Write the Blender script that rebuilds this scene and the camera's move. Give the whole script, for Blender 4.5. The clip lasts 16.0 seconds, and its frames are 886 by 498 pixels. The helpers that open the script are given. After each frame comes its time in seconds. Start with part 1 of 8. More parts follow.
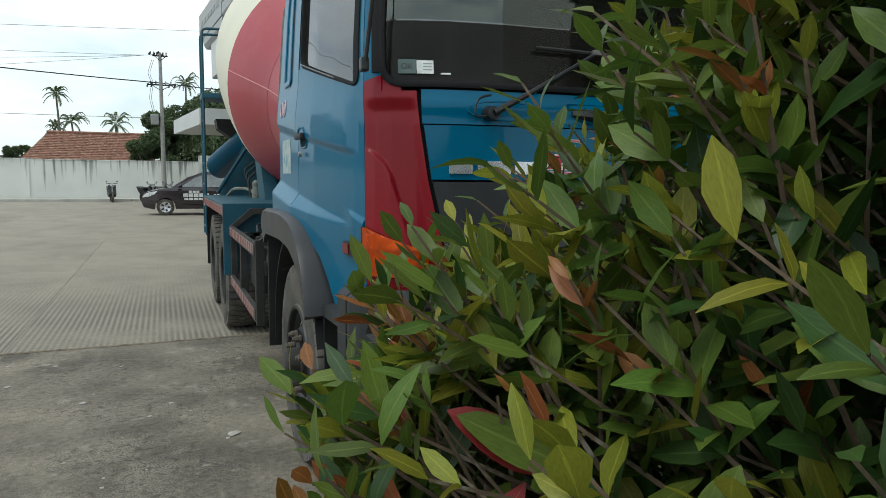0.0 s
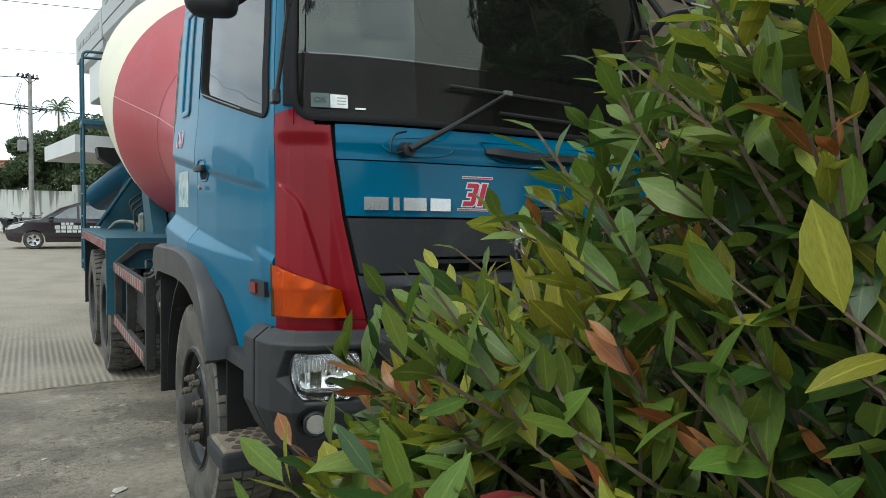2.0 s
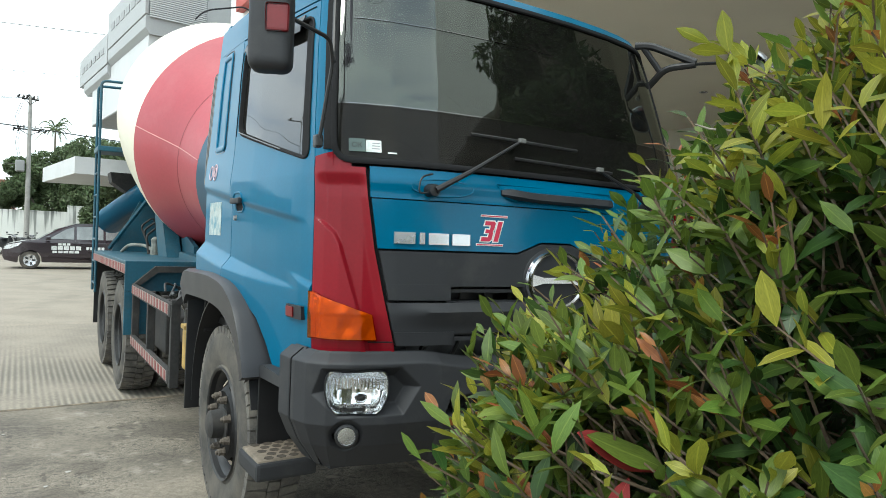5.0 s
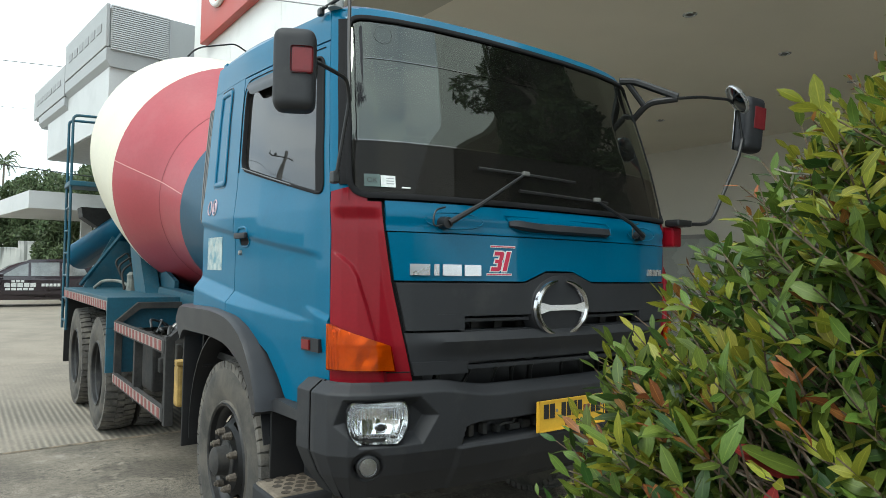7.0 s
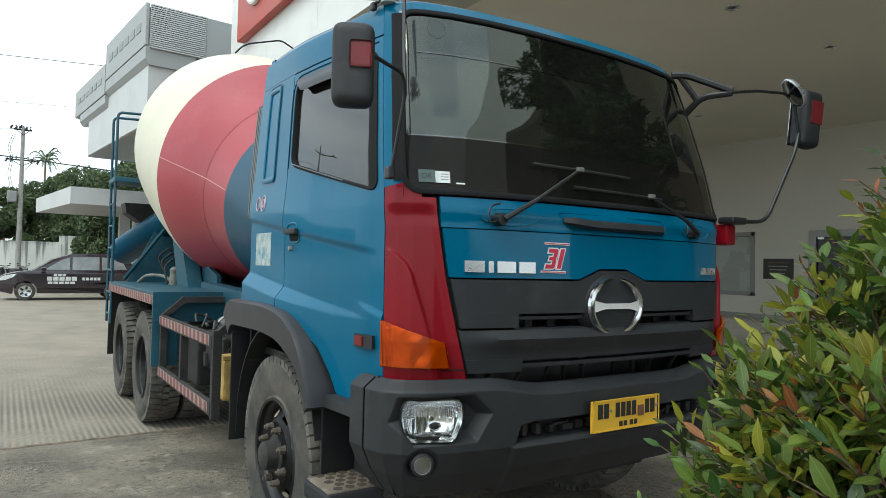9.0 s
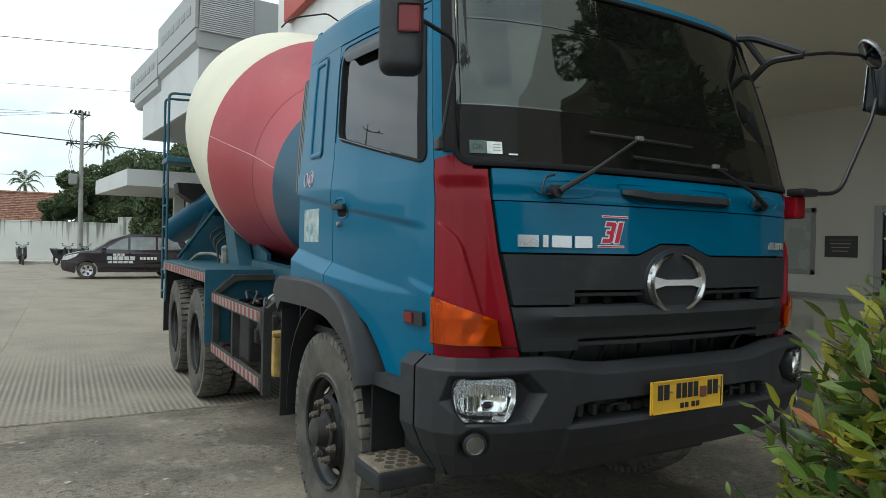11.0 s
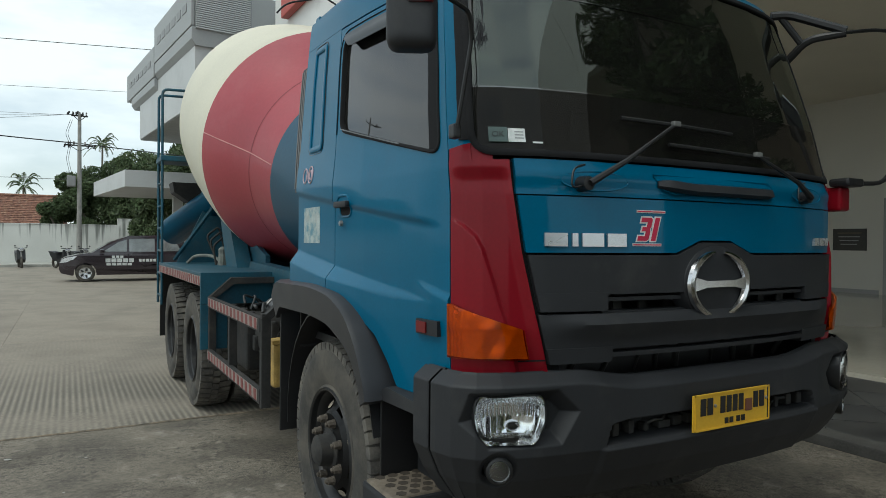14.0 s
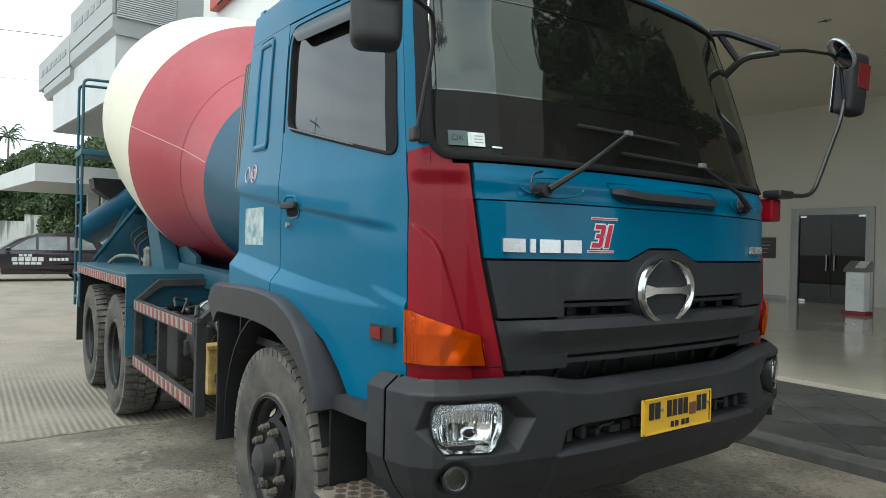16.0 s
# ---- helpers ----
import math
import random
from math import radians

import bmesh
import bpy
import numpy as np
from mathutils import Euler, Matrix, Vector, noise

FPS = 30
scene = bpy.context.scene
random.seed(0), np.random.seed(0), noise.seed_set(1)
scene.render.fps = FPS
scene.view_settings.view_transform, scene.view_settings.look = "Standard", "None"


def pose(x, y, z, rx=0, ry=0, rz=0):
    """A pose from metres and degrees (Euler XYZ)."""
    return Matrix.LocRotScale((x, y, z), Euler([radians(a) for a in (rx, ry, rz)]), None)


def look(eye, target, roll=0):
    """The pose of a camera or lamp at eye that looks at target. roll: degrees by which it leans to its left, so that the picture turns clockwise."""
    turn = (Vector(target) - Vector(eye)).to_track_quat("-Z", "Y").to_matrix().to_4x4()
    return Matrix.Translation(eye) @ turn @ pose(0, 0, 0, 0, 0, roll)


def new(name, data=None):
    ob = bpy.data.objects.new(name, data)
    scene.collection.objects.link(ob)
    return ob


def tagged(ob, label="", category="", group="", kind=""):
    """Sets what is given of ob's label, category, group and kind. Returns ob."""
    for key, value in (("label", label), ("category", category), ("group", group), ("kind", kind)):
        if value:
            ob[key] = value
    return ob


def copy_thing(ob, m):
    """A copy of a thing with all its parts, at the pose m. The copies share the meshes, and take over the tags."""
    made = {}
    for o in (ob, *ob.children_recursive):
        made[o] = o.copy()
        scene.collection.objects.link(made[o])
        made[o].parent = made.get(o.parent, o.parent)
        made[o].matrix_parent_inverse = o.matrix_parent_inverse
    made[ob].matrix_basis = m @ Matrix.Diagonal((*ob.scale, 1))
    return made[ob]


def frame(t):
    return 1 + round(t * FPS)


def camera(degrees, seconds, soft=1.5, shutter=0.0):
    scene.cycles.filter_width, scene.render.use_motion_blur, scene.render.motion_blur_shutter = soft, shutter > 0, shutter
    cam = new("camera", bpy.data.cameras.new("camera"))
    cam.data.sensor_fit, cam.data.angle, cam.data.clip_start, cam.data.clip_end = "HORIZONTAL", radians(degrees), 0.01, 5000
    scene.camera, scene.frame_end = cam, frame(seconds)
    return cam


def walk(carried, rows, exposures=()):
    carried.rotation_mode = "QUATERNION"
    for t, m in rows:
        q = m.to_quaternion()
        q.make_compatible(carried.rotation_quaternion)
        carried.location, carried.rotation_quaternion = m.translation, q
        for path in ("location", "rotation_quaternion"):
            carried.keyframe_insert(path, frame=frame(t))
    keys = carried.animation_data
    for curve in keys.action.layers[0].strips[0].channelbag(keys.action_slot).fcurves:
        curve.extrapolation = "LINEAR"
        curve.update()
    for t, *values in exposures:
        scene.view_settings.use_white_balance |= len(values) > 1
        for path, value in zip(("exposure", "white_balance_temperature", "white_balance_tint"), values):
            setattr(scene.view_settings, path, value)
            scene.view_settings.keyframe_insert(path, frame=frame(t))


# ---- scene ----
cam = camera(67.6, 16.0, 0.7)
PATH = [
    (0, (-1.756, -2.112, 1.465), (-0.981, -0.28, 1.254), 0.6),
    (0.5, (-1.765, -2.112, 1.464), (-0.985, -0.281, 1.271), 1.0),
    (1, (-1.773, -2.095, 1.468), (-0.909, -0.299, 1.305), 1.3),
    (1.5, (-1.788, -2.074, 1.473), (-0.834, -0.321, 1.339), 0.9),
    (2, (-1.805, -2.038, 1.477), (-0.745, -0.345, 1.369), 1.0),
    (2.5, (-1.843, -2.047, 1.489), (-0.701, -0.407, 1.422), 1.4),
    (3, (-1.877, -2.043, 1.491), (-0.705, -0.423, 1.473), 1.6),
    (3.5, (-1.937, -2.053, 1.492), (-0.739, -0.452, 1.498), 1.4),
    (4, (-1.976, -2.094, 1.495), (-0.771, -0.497, 1.502), 1.1),
    (4.5, (-2.02, -2.174, 1.492), (-0.901, -0.517, 1.462), 2.2),
    (4.7, (-2.028, -2.203, 1.495), (-0.948, -0.52, 1.464), 2.4),
    (6.8, (-2.247, -2.154, 1.505), (-1.081, -0.53, 1.545), 0.6),
    (7, (-2.267, -2.147, 1.506), (-1.09, -0.531, 1.57), 1.0),
    (7.5, (-2.302, -2.125, 1.506), (-1.14, -0.498, 1.588), 1.0),
    (8, (-2.329, -2.096, 1.504), (-1.177, -0.462, 1.568), 1.0),
    (8.5, (-2.333, -2.073, 1.504), (-1.21, -0.419, 1.563), 1.2),
    (10.8, (-2.322, -1.995, 1.49), (-1.285, -0.285, 1.484), 1.5),
    (11, (-2.3, -1.973, 1.485), (-1.312, -0.234, 1.472), 1.2),
    (11.5, (-2.234, -1.928, 1.491), (-1.374, -0.123, 1.459), 1.0),
    (12, (-2.176, -1.904, 1.492), (-1.43, -0.05, 1.435), 0.7),
    (12.5, (-2.171, -1.888, 1.486), (-1.484, -0.011, 1.407), 0.9),
    (13, (-2.179, -1.833, 1.488), (-1.435, 0.023, 1.434), 0.6),
    (13.5, (-2.19, -1.765, 1.494), (-1.31, 0.03, 1.463), 0.3),
    (14, (-2.208, -1.699, 1.494), (-1.222, 0.041, 1.474), 0.5),
    (14.5, (-2.226, -1.665, 1.499), (-1.146, 0.019, 1.5), 0.4),
    (15, (-2.245, -1.63, 1.502), (-1.12, 0.023, 1.508), 0.6),
    (15.5, (-2.264, -1.618, 1.5), (-1.106, 0.012, 1.518), 1.1),
    (16, (-2.27, -1.61, 1.498), (-1.102, 0.013, 1.49), 1.3),
]
EXPOSURES = [(0, 0.40, 6300, 0), (1.5, 0.56, 6300, 0), (2.5, 1.1, 6300, 0), (3.0, 1.38, 6300, 0), (3.5, 1.44, 6300, 0), (4.0, 1.64, 6300, 0), (4.5, 1.50, 6300, 0), (7.0, 1.08, 6300, 0), (8.5, 0.92, 6300, 0), (11.0, 0.5, 6300, 0), (11.5, 0.28, 6300, 0), (12.5, 0.08, 6300, 0), (13.5, 0.1, 6300, 0), (14.0, 0.2, 6300, 0), (14.5, 0.52, 6300, 0), (15.0, 0.74, 6300, 0), (16.0, 1.0, 6300, 0)]
walk(cam, [(t, look(eye, target, roll)) for t, eye, target, roll in PATH], EXPOSURES)

# ---- exposure, world, sun ----
world = bpy.data.worlds.new("cloudy_sky")
scene.world = world
world.use_nodes = True
wt = world.node_tree
wt.nodes.clear()
w_out = wt.nodes.new("ShaderNodeOutputWorld")
w_bg = wt.nodes.new("ShaderNodeBackground")
w_sky = wt.nodes.new("ShaderNodeTexSky")
w_sky.sky_type = "NISHITA"
w_sky.sun_disc = False
SUN_ELEV, SUN_AZ = radians(58), radians(250)
w_sky.sun_elevation, w_sky.sun_rotation = SUN_ELEV, SUN_AZ
w_sky.air_density, w_sky.dust_density = 1.0, 2.0
w_geo = wt.nodes.new("ShaderNodeTexCoord")
w_map = wt.nodes.new("ShaderNodeMapping")
w_map.inputs["Scale"].default_value = (1.6, 1.6, 5.0)
w_noise = wt.nodes.new("ShaderNodeTexNoise")
w_noise.inputs["Scale"].default_value, w_noise.inputs["Detail"].default_value = 1.5, 7.0
w_noise.inputs["Roughness"].default_value = 0.55
w_ramp = wt.nodes.new("ShaderNodeValToRGB")
w_ramp.color_ramp.elements[0].position, w_ramp.color_ramp.elements[1].position = 0.34, 0.62
w_ramp.color_ramp.elements[0].color = (0.42, 0.42, 0.42, 1)
w_mix = wt.nodes.new("ShaderNodeMix")
w_mix.data_type = "RGBA"
w_mix.inputs[7].default_value = (7.2, 7.5, 7.8, 1)
wt.links.new(w_geo.outputs["Generated"], w_map.inputs["Vector"])
wt.links.new(w_map.outputs["Vector"], w_noise.inputs["Vector"])
w_puff = wt.nodes.new("ShaderNodeTexNoise")
w_puff.inputs["Scale"].default_value, w_puff.inputs["Detail"].default_value = 5.5, 6.0
w_add = wt.nodes.new("ShaderNodeMath")
w_add.operation = "MULTIPLY_ADD"
w_add.inputs[1].default_value = 0.30
w_less = wt.nodes.new("ShaderNodeMath")
w_less.inputs[1].default_value = -0.15
wt.links.new(w_map.outputs["Vector"], w_puff.inputs["Vector"])
wt.links.new(w_noise.outputs["Fac"], w_less.inputs[0])
wt.links.new(w_puff.outputs["Fac"], w_add.inputs[0])
wt.links.new(w_less.outputs[0], w_add.inputs[2])
wt.links.new(w_add.outputs[0], w_ramp.inputs["Fac"])
wt.links.new(w_ramp.outputs["Color"], w_mix.inputs[0])
wt.links.new(w_sky.outputs["Color"], w_mix.inputs[6])
wt.links.new(w_mix.outputs[2], w_bg.inputs["Color"])
wt.links.new(w_bg.outputs["Background"], w_out.inputs["Surface"])
w_bg.inputs["Strength"].default_value = 0.125

sun_data = bpy.data.lights.new("sun", "SUN")
sun_data.energy, sun_data.angle, sun_data.color = 0.9, radians(20), (1.0, 0.96, 0.9)
sun = new("sun", sun_data)
sun_dir = Vector((math.cos(SUN_ELEV) * math.sin(SUN_AZ), math.cos(SUN_ELEV) * math.cos(SUN_AZ), math.sin(SUN_ELEV)))
sun.matrix_world = look(sun_dir * 60, (0, 0, 0))


# ---- materials ----
def material(name, color, rough=0.5, metal=0.0, spread=0.12, scale=6.0, fine=60.0, bump=0.1, coat=0.0, second=None, spec=0.5, jitter=0.0, stretch=(1, 1, 1), dirt=None, dirt_at=(0.55, 0.75), dirt_scale=2.0, coat_rough=0.08):
    """A surface with broad stains, fine grain, relief and, for repeated pieces, a tint of their own."""
    m = bpy.data.materials.new(name)
    m.use_nodes = True
    nt = m.node_tree
    p = nt.nodes["Principled BSDF"]
    tc = nt.nodes.new("ShaderNodeTexCoord")
    mp = nt.nodes.new("ShaderNodeMapping")
    mp.inputs["Scale"].default_value = stretch
    nt.links.new(tc.outputs["Object"], mp.inputs["Vector"])
    big = nt.nodes.new("ShaderNodeTexNoise")
    big.inputs["Scale"].default_value, big.inputs["Detail"].default_value = scale, 5.0
    small = nt.nodes.new("ShaderNodeTexNoise")
    small.inputs["Scale"].default_value, small.inputs["Detail"].default_value = fine, 3.0
    nt.links.new(mp.outputs["Vector"], big.inputs["Vector"])
    nt.links.new(mp.outputs["Vector"], small.inputs["Vector"])
    ramp = nt.nodes.new("ShaderNodeValToRGB")
    c = Vector(color)
    d = Vector(second) if second else c * (1 - 1.6 * spread)
    e = c * (1 + 0.8 * spread)
    ramp.color_ramp.elements[0].color, ramp.color_ramp.elements[1].color = (*d, 1), (*e, 1)
    ramp.color_ramp.elements[0].position, ramp.color_ramp.elements[1].position = 0.3, 0.7
    blend = nt.nodes.new("ShaderNodeMath")
    blend.operation = "MULTIPLY_ADD"
    blend.inputs[1].default_value = 0.35
    nt.links.new(small.outputs["Fac"], blend.inputs[0])
    less = nt.nodes.new("ShaderNodeMath")
    less.operation = "MULTIPLY"
    less.inputs[1].default_value = 0.65
    nt.links.new(big.outputs["Fac"], less.inputs[0])
    nt.links.new(less.outputs[0], blend.inputs[2])
    nt.links.new(blend.outputs[0], ramp.inputs["Fac"])
    tone = ramp.outputs["Color"]
    if dirt:
        dn = nt.nodes.new("ShaderNodeTexNoise")
        dn.inputs["Scale"].default_value, dn.inputs["Detail"].default_value, dn.inputs["Roughness"].default_value = dirt_scale, 8.0, 0.65
        nt.links.new(mp.outputs["Vector"], dn.inputs["Vector"])
        dr = nt.nodes.new("ShaderNodeMapRange")
        dr.inputs[1].default_value, dr.inputs[2].default_value = dirt_at
        nt.links.new(dn.outputs["Fac"], dr.inputs[0])
        dm = nt.nodes.new("ShaderNodeMix")
        dm.data_type = "RGBA"
        dm.inputs[7].default_value = (*dirt, 1)
        nt.links.new(dr.outputs[0], dm.inputs[0])
        nt.links.new(tone, dm.inputs[6])
        tone = dm.outputs[2]
    if jitter:
        info = nt.nodes.new("ShaderNodeObjectInfo")
        hs = nt.nodes.new("ShaderNodeHueSaturation")
        rng = nt.nodes.new("ShaderNodeMapRange")
        rng.inputs[3].default_value, rng.inputs[4].default_value = 1 - jitter, 1 + jitter
        nt.links.new(info.outputs["Random"], rng.inputs[0])
        nt.links.new(rng.outputs[0], hs.inputs["Value"])
        nt.links.new(tone, hs.inputs["Color"])
        tone = hs.outputs["Color"]
    nt.links.new(tone, p.inputs["Base Color"])
    rr = nt.nodes.new("ShaderNodeMapRange")
    rr.inputs[3].default_value, rr.inputs[4].default_value = max(0.02, rough - 0.08), min(1, rough + 0.12)
    nt.links.new(big.outputs["Fac"], rr.inputs[0])
    nt.links.new(rr.outputs[0], p.inputs["Roughness"])
    p.inputs["Metallic"].default_value = metal
    p.inputs["Specular IOR Level"].default_value = spec
    p.inputs["Coat Weight"].default_value = coat
    p.inputs["Coat Roughness"].default_value = coat_rough
    if bump:
        b = nt.nodes.new("ShaderNodeBump")
        b.inputs["Strength"].default_value, b.inputs["Distance"].default_value = bump, 0.004
        nt.links.new(blend.outputs[0], b.inputs["Height"])
        nt.links.new(b.outputs["Normal"], p.inputs["Normal"])
    return m


def glass(name, tint, rough=0.01, ior=1.5, gloss=(1, 1, 1), dust=0.0):
    """A thin tinted pane: clear straight through, with mirror gloss by Fresnel."""
    m = bpy.data.materials.new(name)
    m.use_nodes = True
    nt = m.node_tree
    nt.nodes.clear()
    out = nt.nodes.new("ShaderNodeOutputMaterial")
    mix = nt.nodes.new("ShaderNodeMixShader")
    fr = nt.nodes.new("ShaderNodeFresnel")
    fr.inputs["IOR"].default_value = ior
    tr = nt.nodes.new("ShaderNodeBsdfTransparent")
    tr.inputs["Color"].default_value = (*tint, 1)
    gl = nt.nodes.new("ShaderNodeBsdfGlossy")
    gl.inputs["Roughness"].default_value = rough
    gl.inputs["Color"].default_value = (*gloss, 1)
    nt.links.new(fr.outputs[0], mix.inputs[0])
    nt.links.new(tr.outputs[0], mix.inputs[1])
    nt.links.new(gl.outputs[0], mix.inputs[2])
    if dust:
        # a thin uneven film of road dust
        df = nt.nodes.new("ShaderNodeBsdfDiffuse")
        df.inputs["Color"].default_value = (0.55, 0.53, 0.48, 1)
        tc, nz, rg = (nt.nodes.new(k) for k in ("ShaderNodeTexCoord", "ShaderNodeTexNoise", "ShaderNodeMapRange"))
        nz.inputs["Scale"].default_value, nz.inputs["Detail"].default_value = 5.0, 7.0
        rg.inputs[3].default_value, rg.inputs[4].default_value = dust * 0.5, dust * 1.5
        nt.links.new(tc.outputs["Object"], nz.inputs["Vector"])
        nt.links.new(nz.outputs["Fac"], rg.inputs[0])
        mx = nt.nodes.new("ShaderNodeMixShader")
        nt.links.new(rg.outputs[0], mx.inputs[0])
        nt.links.new(mix.outputs[0], mx.inputs[1])
        nt.links.new(df.outputs[0], mx.inputs[2])
        mix = mx
    nt.links.new(mix.outputs[0], out.inputs["Surface"])
    return m


BLUE = material("blue_paint", (0.0005, 0.107, 0.202), 0.40, 0, 0.08, 1.5, 90, 0.0, coat=0.34, coat_rough=0.08, spec=0.10, dirt=(0.006, 0.085, 0.165), dirt_at=(0.6, 0.95))
BLUE_WORN = material("worn_blue_paint", (0.005, 0.068, 0.106), 0.5, 0, 0.25, 3, 50, 0.15, dirt=(0.065, 0.085, 0.092), dirt_at=(0.5, 0.8), dirt_scale=4)
RED = material("red_paint", (0.215, 0.004, 0.012), 0.42, 0, 0.10, 2, 80, 0.0, coat=0.35, coat_rough=0.24, spec=0.1)
REFLECTOR = material("bright_reflector", (0.93, 0.94, 0.95), 0.06, 1.0, 0.03, 40, 160, 0.0)
DUCT_RIB = material("duct_rib_grey", (0.16, 0.16, 0.16), 0.6, 0, 0.1, 8, 60, 0.05)
DUCT = material("duct_grey", (0.05, 0.052, 0.055), 0.6, 0, 0.1, 8, 60, 0.05)
DRUM_RED = material("faded_drum_red", (0.35, 0.042, 0.056), 0.45, 0, 0.10, 1.2, 40, 0.08, coat=0.15, dirt=(0.38, 0.09, 0.10), dirt_at=(0.5, 0.9), dirt_scale=1.5)
CREAM = material("cream_drum_paint", (0.66, 0.62, 0.49), 0.5, 0, 0.08, 1.2, 40, 0.08, dirt=(0.55, 0.50, 0.40), dirt_at=(0.58, 0.9))
PLASTIC = material("dark_grey_plastic", (0.017, 0.018, 0.021), 0.6, 0, 0.2, 4, 300, 0.12, dirt=(0.055, 0.053, 0.05), dirt_at=(0.55, 0.9), dirt_scale=3)
ARCH = material("satin_grey_plastic", (0.019, 0.020, 0.024), 0.42, 0, 0.2, 4, 300, 0.04, dirt=(0.050, 0.048, 0.046), dirt_at=(0.6, 0.95), dirt_scale=3)
BLACK = material("black_paint", (0.013, 0.013, 0.014), 0.4, 0, 0.2, 6, 100, 0.05)
GRIME = material("grimy_chassis", (0.026, 0.025, 0.024), 0.8, 0, 0.4, 8, 60, 0.4, dirt=(0.06, 0.05, 0.04), dirt_at=(0.5, 0.8), dirt_scale=6)
RUBBER = material("dusty_tyre_rubber", (0.05, 0.047, 0.042), 0.85, 0, 0.25, 5, 120, 0.3, dirt=(0.12, 0.105, 0.085), dirt_at=(0.4, 0.75), dirt_scale=5)
TREAD = material("worn_tread_rubber", (0.07, 0.065, 0.06), 0.9, 0, 0.3, 9, 120, 0.3, dirt=(0.17, 0.155, 0.13), dirt_at=(0.4, 0.75), dirt_scale=8)
RIM = material("black_wheel_rim", (0.012, 0.012, 0.013), 0.45, 0, 0.3, 10, 90, 0.15, dirt=(0.06, 0.054, 0.045), dirt_at=(0.55, 0.85), dirt_scale=7)
STEEL = material("bare_steel", (0.35, 0.34, 0.33), 0.45, 0.9, 0.2, 12, 150, 0.1)
RUST = material("dusty_nut", (0.125, 0.105, 0.085), 0.7, 0.3, 0.4, 30, 150, 0.3)
CHROME = material("chrome", (0.60, 0.60, 0.61), 0.12, 1.0, 0.03, 4, 80, 0.0)
SILVER = material("silver_trim", (0.62, 0.63, 0.65), 0.25, 0.8, 0.05, 9, 80, 0.02)
AMBER_BOWL = material("amber_lit_reflector", (0.95, 0.70, 0.38), 0.22, 0.35, 0.1, 20, 60, 0.0)
YELLOW = material("yellow_plate", (0.72, 0.42, 0.03), 0.45, 0, 0.08, 12, 90, 0.05)
YELLOW_OLD = material("old_yellow_plastic", (0.50, 0.33, 0.10), 0.6, 0, 0.25, 14, 90, 0.15)
INK = material("black_ink", (0.012, 0.012, 0.012), 0.6, 0, 0.1, 20, 90, 0.0)
WHITE = material("white_sticker", (0.74, 0.75, 0.74), 0.5, 0, 0.08, 20, 120, 0.0, dirt=(0.38, 0.44, 0.40), dirt_at=(0.45, 0.75), dirt_scale=18)
PINK_RED = material("crimson_sticker", (0.50, 0.012, 0.055), 0.4, 0, 0.08, 20, 120, 0.0)
STRIPE_RED = material("faded_red_stripe", (0.20, 0.048, 0.042), 0.6, 0, 0.2, 30, 150, 0.05)
STRIPE_PALE = material("faded_pale_stripe", (0.27, 0.23, 0.21), 0.6, 0, 0.2, 30, 150, 0.05)
SEAT = material("dark_seat_cloth", (0.03, 0.03, 0.034), 0.9, 0, 0.2, 12, 200, 0.2)
TRIM_GREY = material("cab_lining", (0.06, 0.06, 0.062), 0.8, 0, 0.15, 8, 120, 0.1)
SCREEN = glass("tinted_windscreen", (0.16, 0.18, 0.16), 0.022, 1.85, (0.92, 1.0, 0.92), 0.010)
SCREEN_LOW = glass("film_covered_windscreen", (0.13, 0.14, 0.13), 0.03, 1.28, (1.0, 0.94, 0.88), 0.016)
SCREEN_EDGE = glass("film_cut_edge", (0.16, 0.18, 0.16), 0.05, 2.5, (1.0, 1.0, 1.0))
SIDE_GLASS = glass("smoked_side_glass", (0.12, 0.13, 0.13), 0.01, 1.7, (0.95, 0.95, 0.97), 0.02)
LENS = glass("clear_lens", (0.96, 0.97, 0.97), 0.01, 1.4, (1, 1, 1), 0.02)
FOG_GLASS = glass("fog_lamp_lens", (0.96, 0.97, 0.97), 0.01, 1.3)
AMBER_GLASS = glass("amber_lens", (0.97, 0.40, 0.05), 0.03, 1.5)
DARK_MIRROR = material("dark_mirror_glass", (0.25, 0.26, 0.27), 0.05, 1.0, 0.0, 4, 80, 0.0)
MIRROR = material("mirror_glass", (0.55, 0.56, 0.57), 0.02, 1.0, 0.0, 4, 80, 0.0)


# ---- building blocks ----
def make(bm, name, mat, parent=None, label="", smooth=False):
    """Link a bmesh as one mesh object, under its thing or part."""
    bmesh.ops.recalc_face_normals(bm, faces=bm.faces)
    me = bpy.data.meshes.new(name)
    bm.to_mesh(me)
    bm.free()
    for one in (mat if isinstance(mat, (list, tuple)) else [mat]):
        me.materials.append(one)
    if smooth:
        for f in me.polygons:
            f.use_smooth = True
        me.set_sharp_from_angle(angle=radians(38))
    ob = new(name, me)
    if parent:
        ob.parent = parent
    if label:
        ob["label"] = label
    return ob


def holder(name, label, category, at=None, group="", kind=""):
    ob = new(name)
    ob.empty_display_size = 0.1
    if at:
        ob.matrix_basis = at
    return tagged(ob, label, category, group, kind)


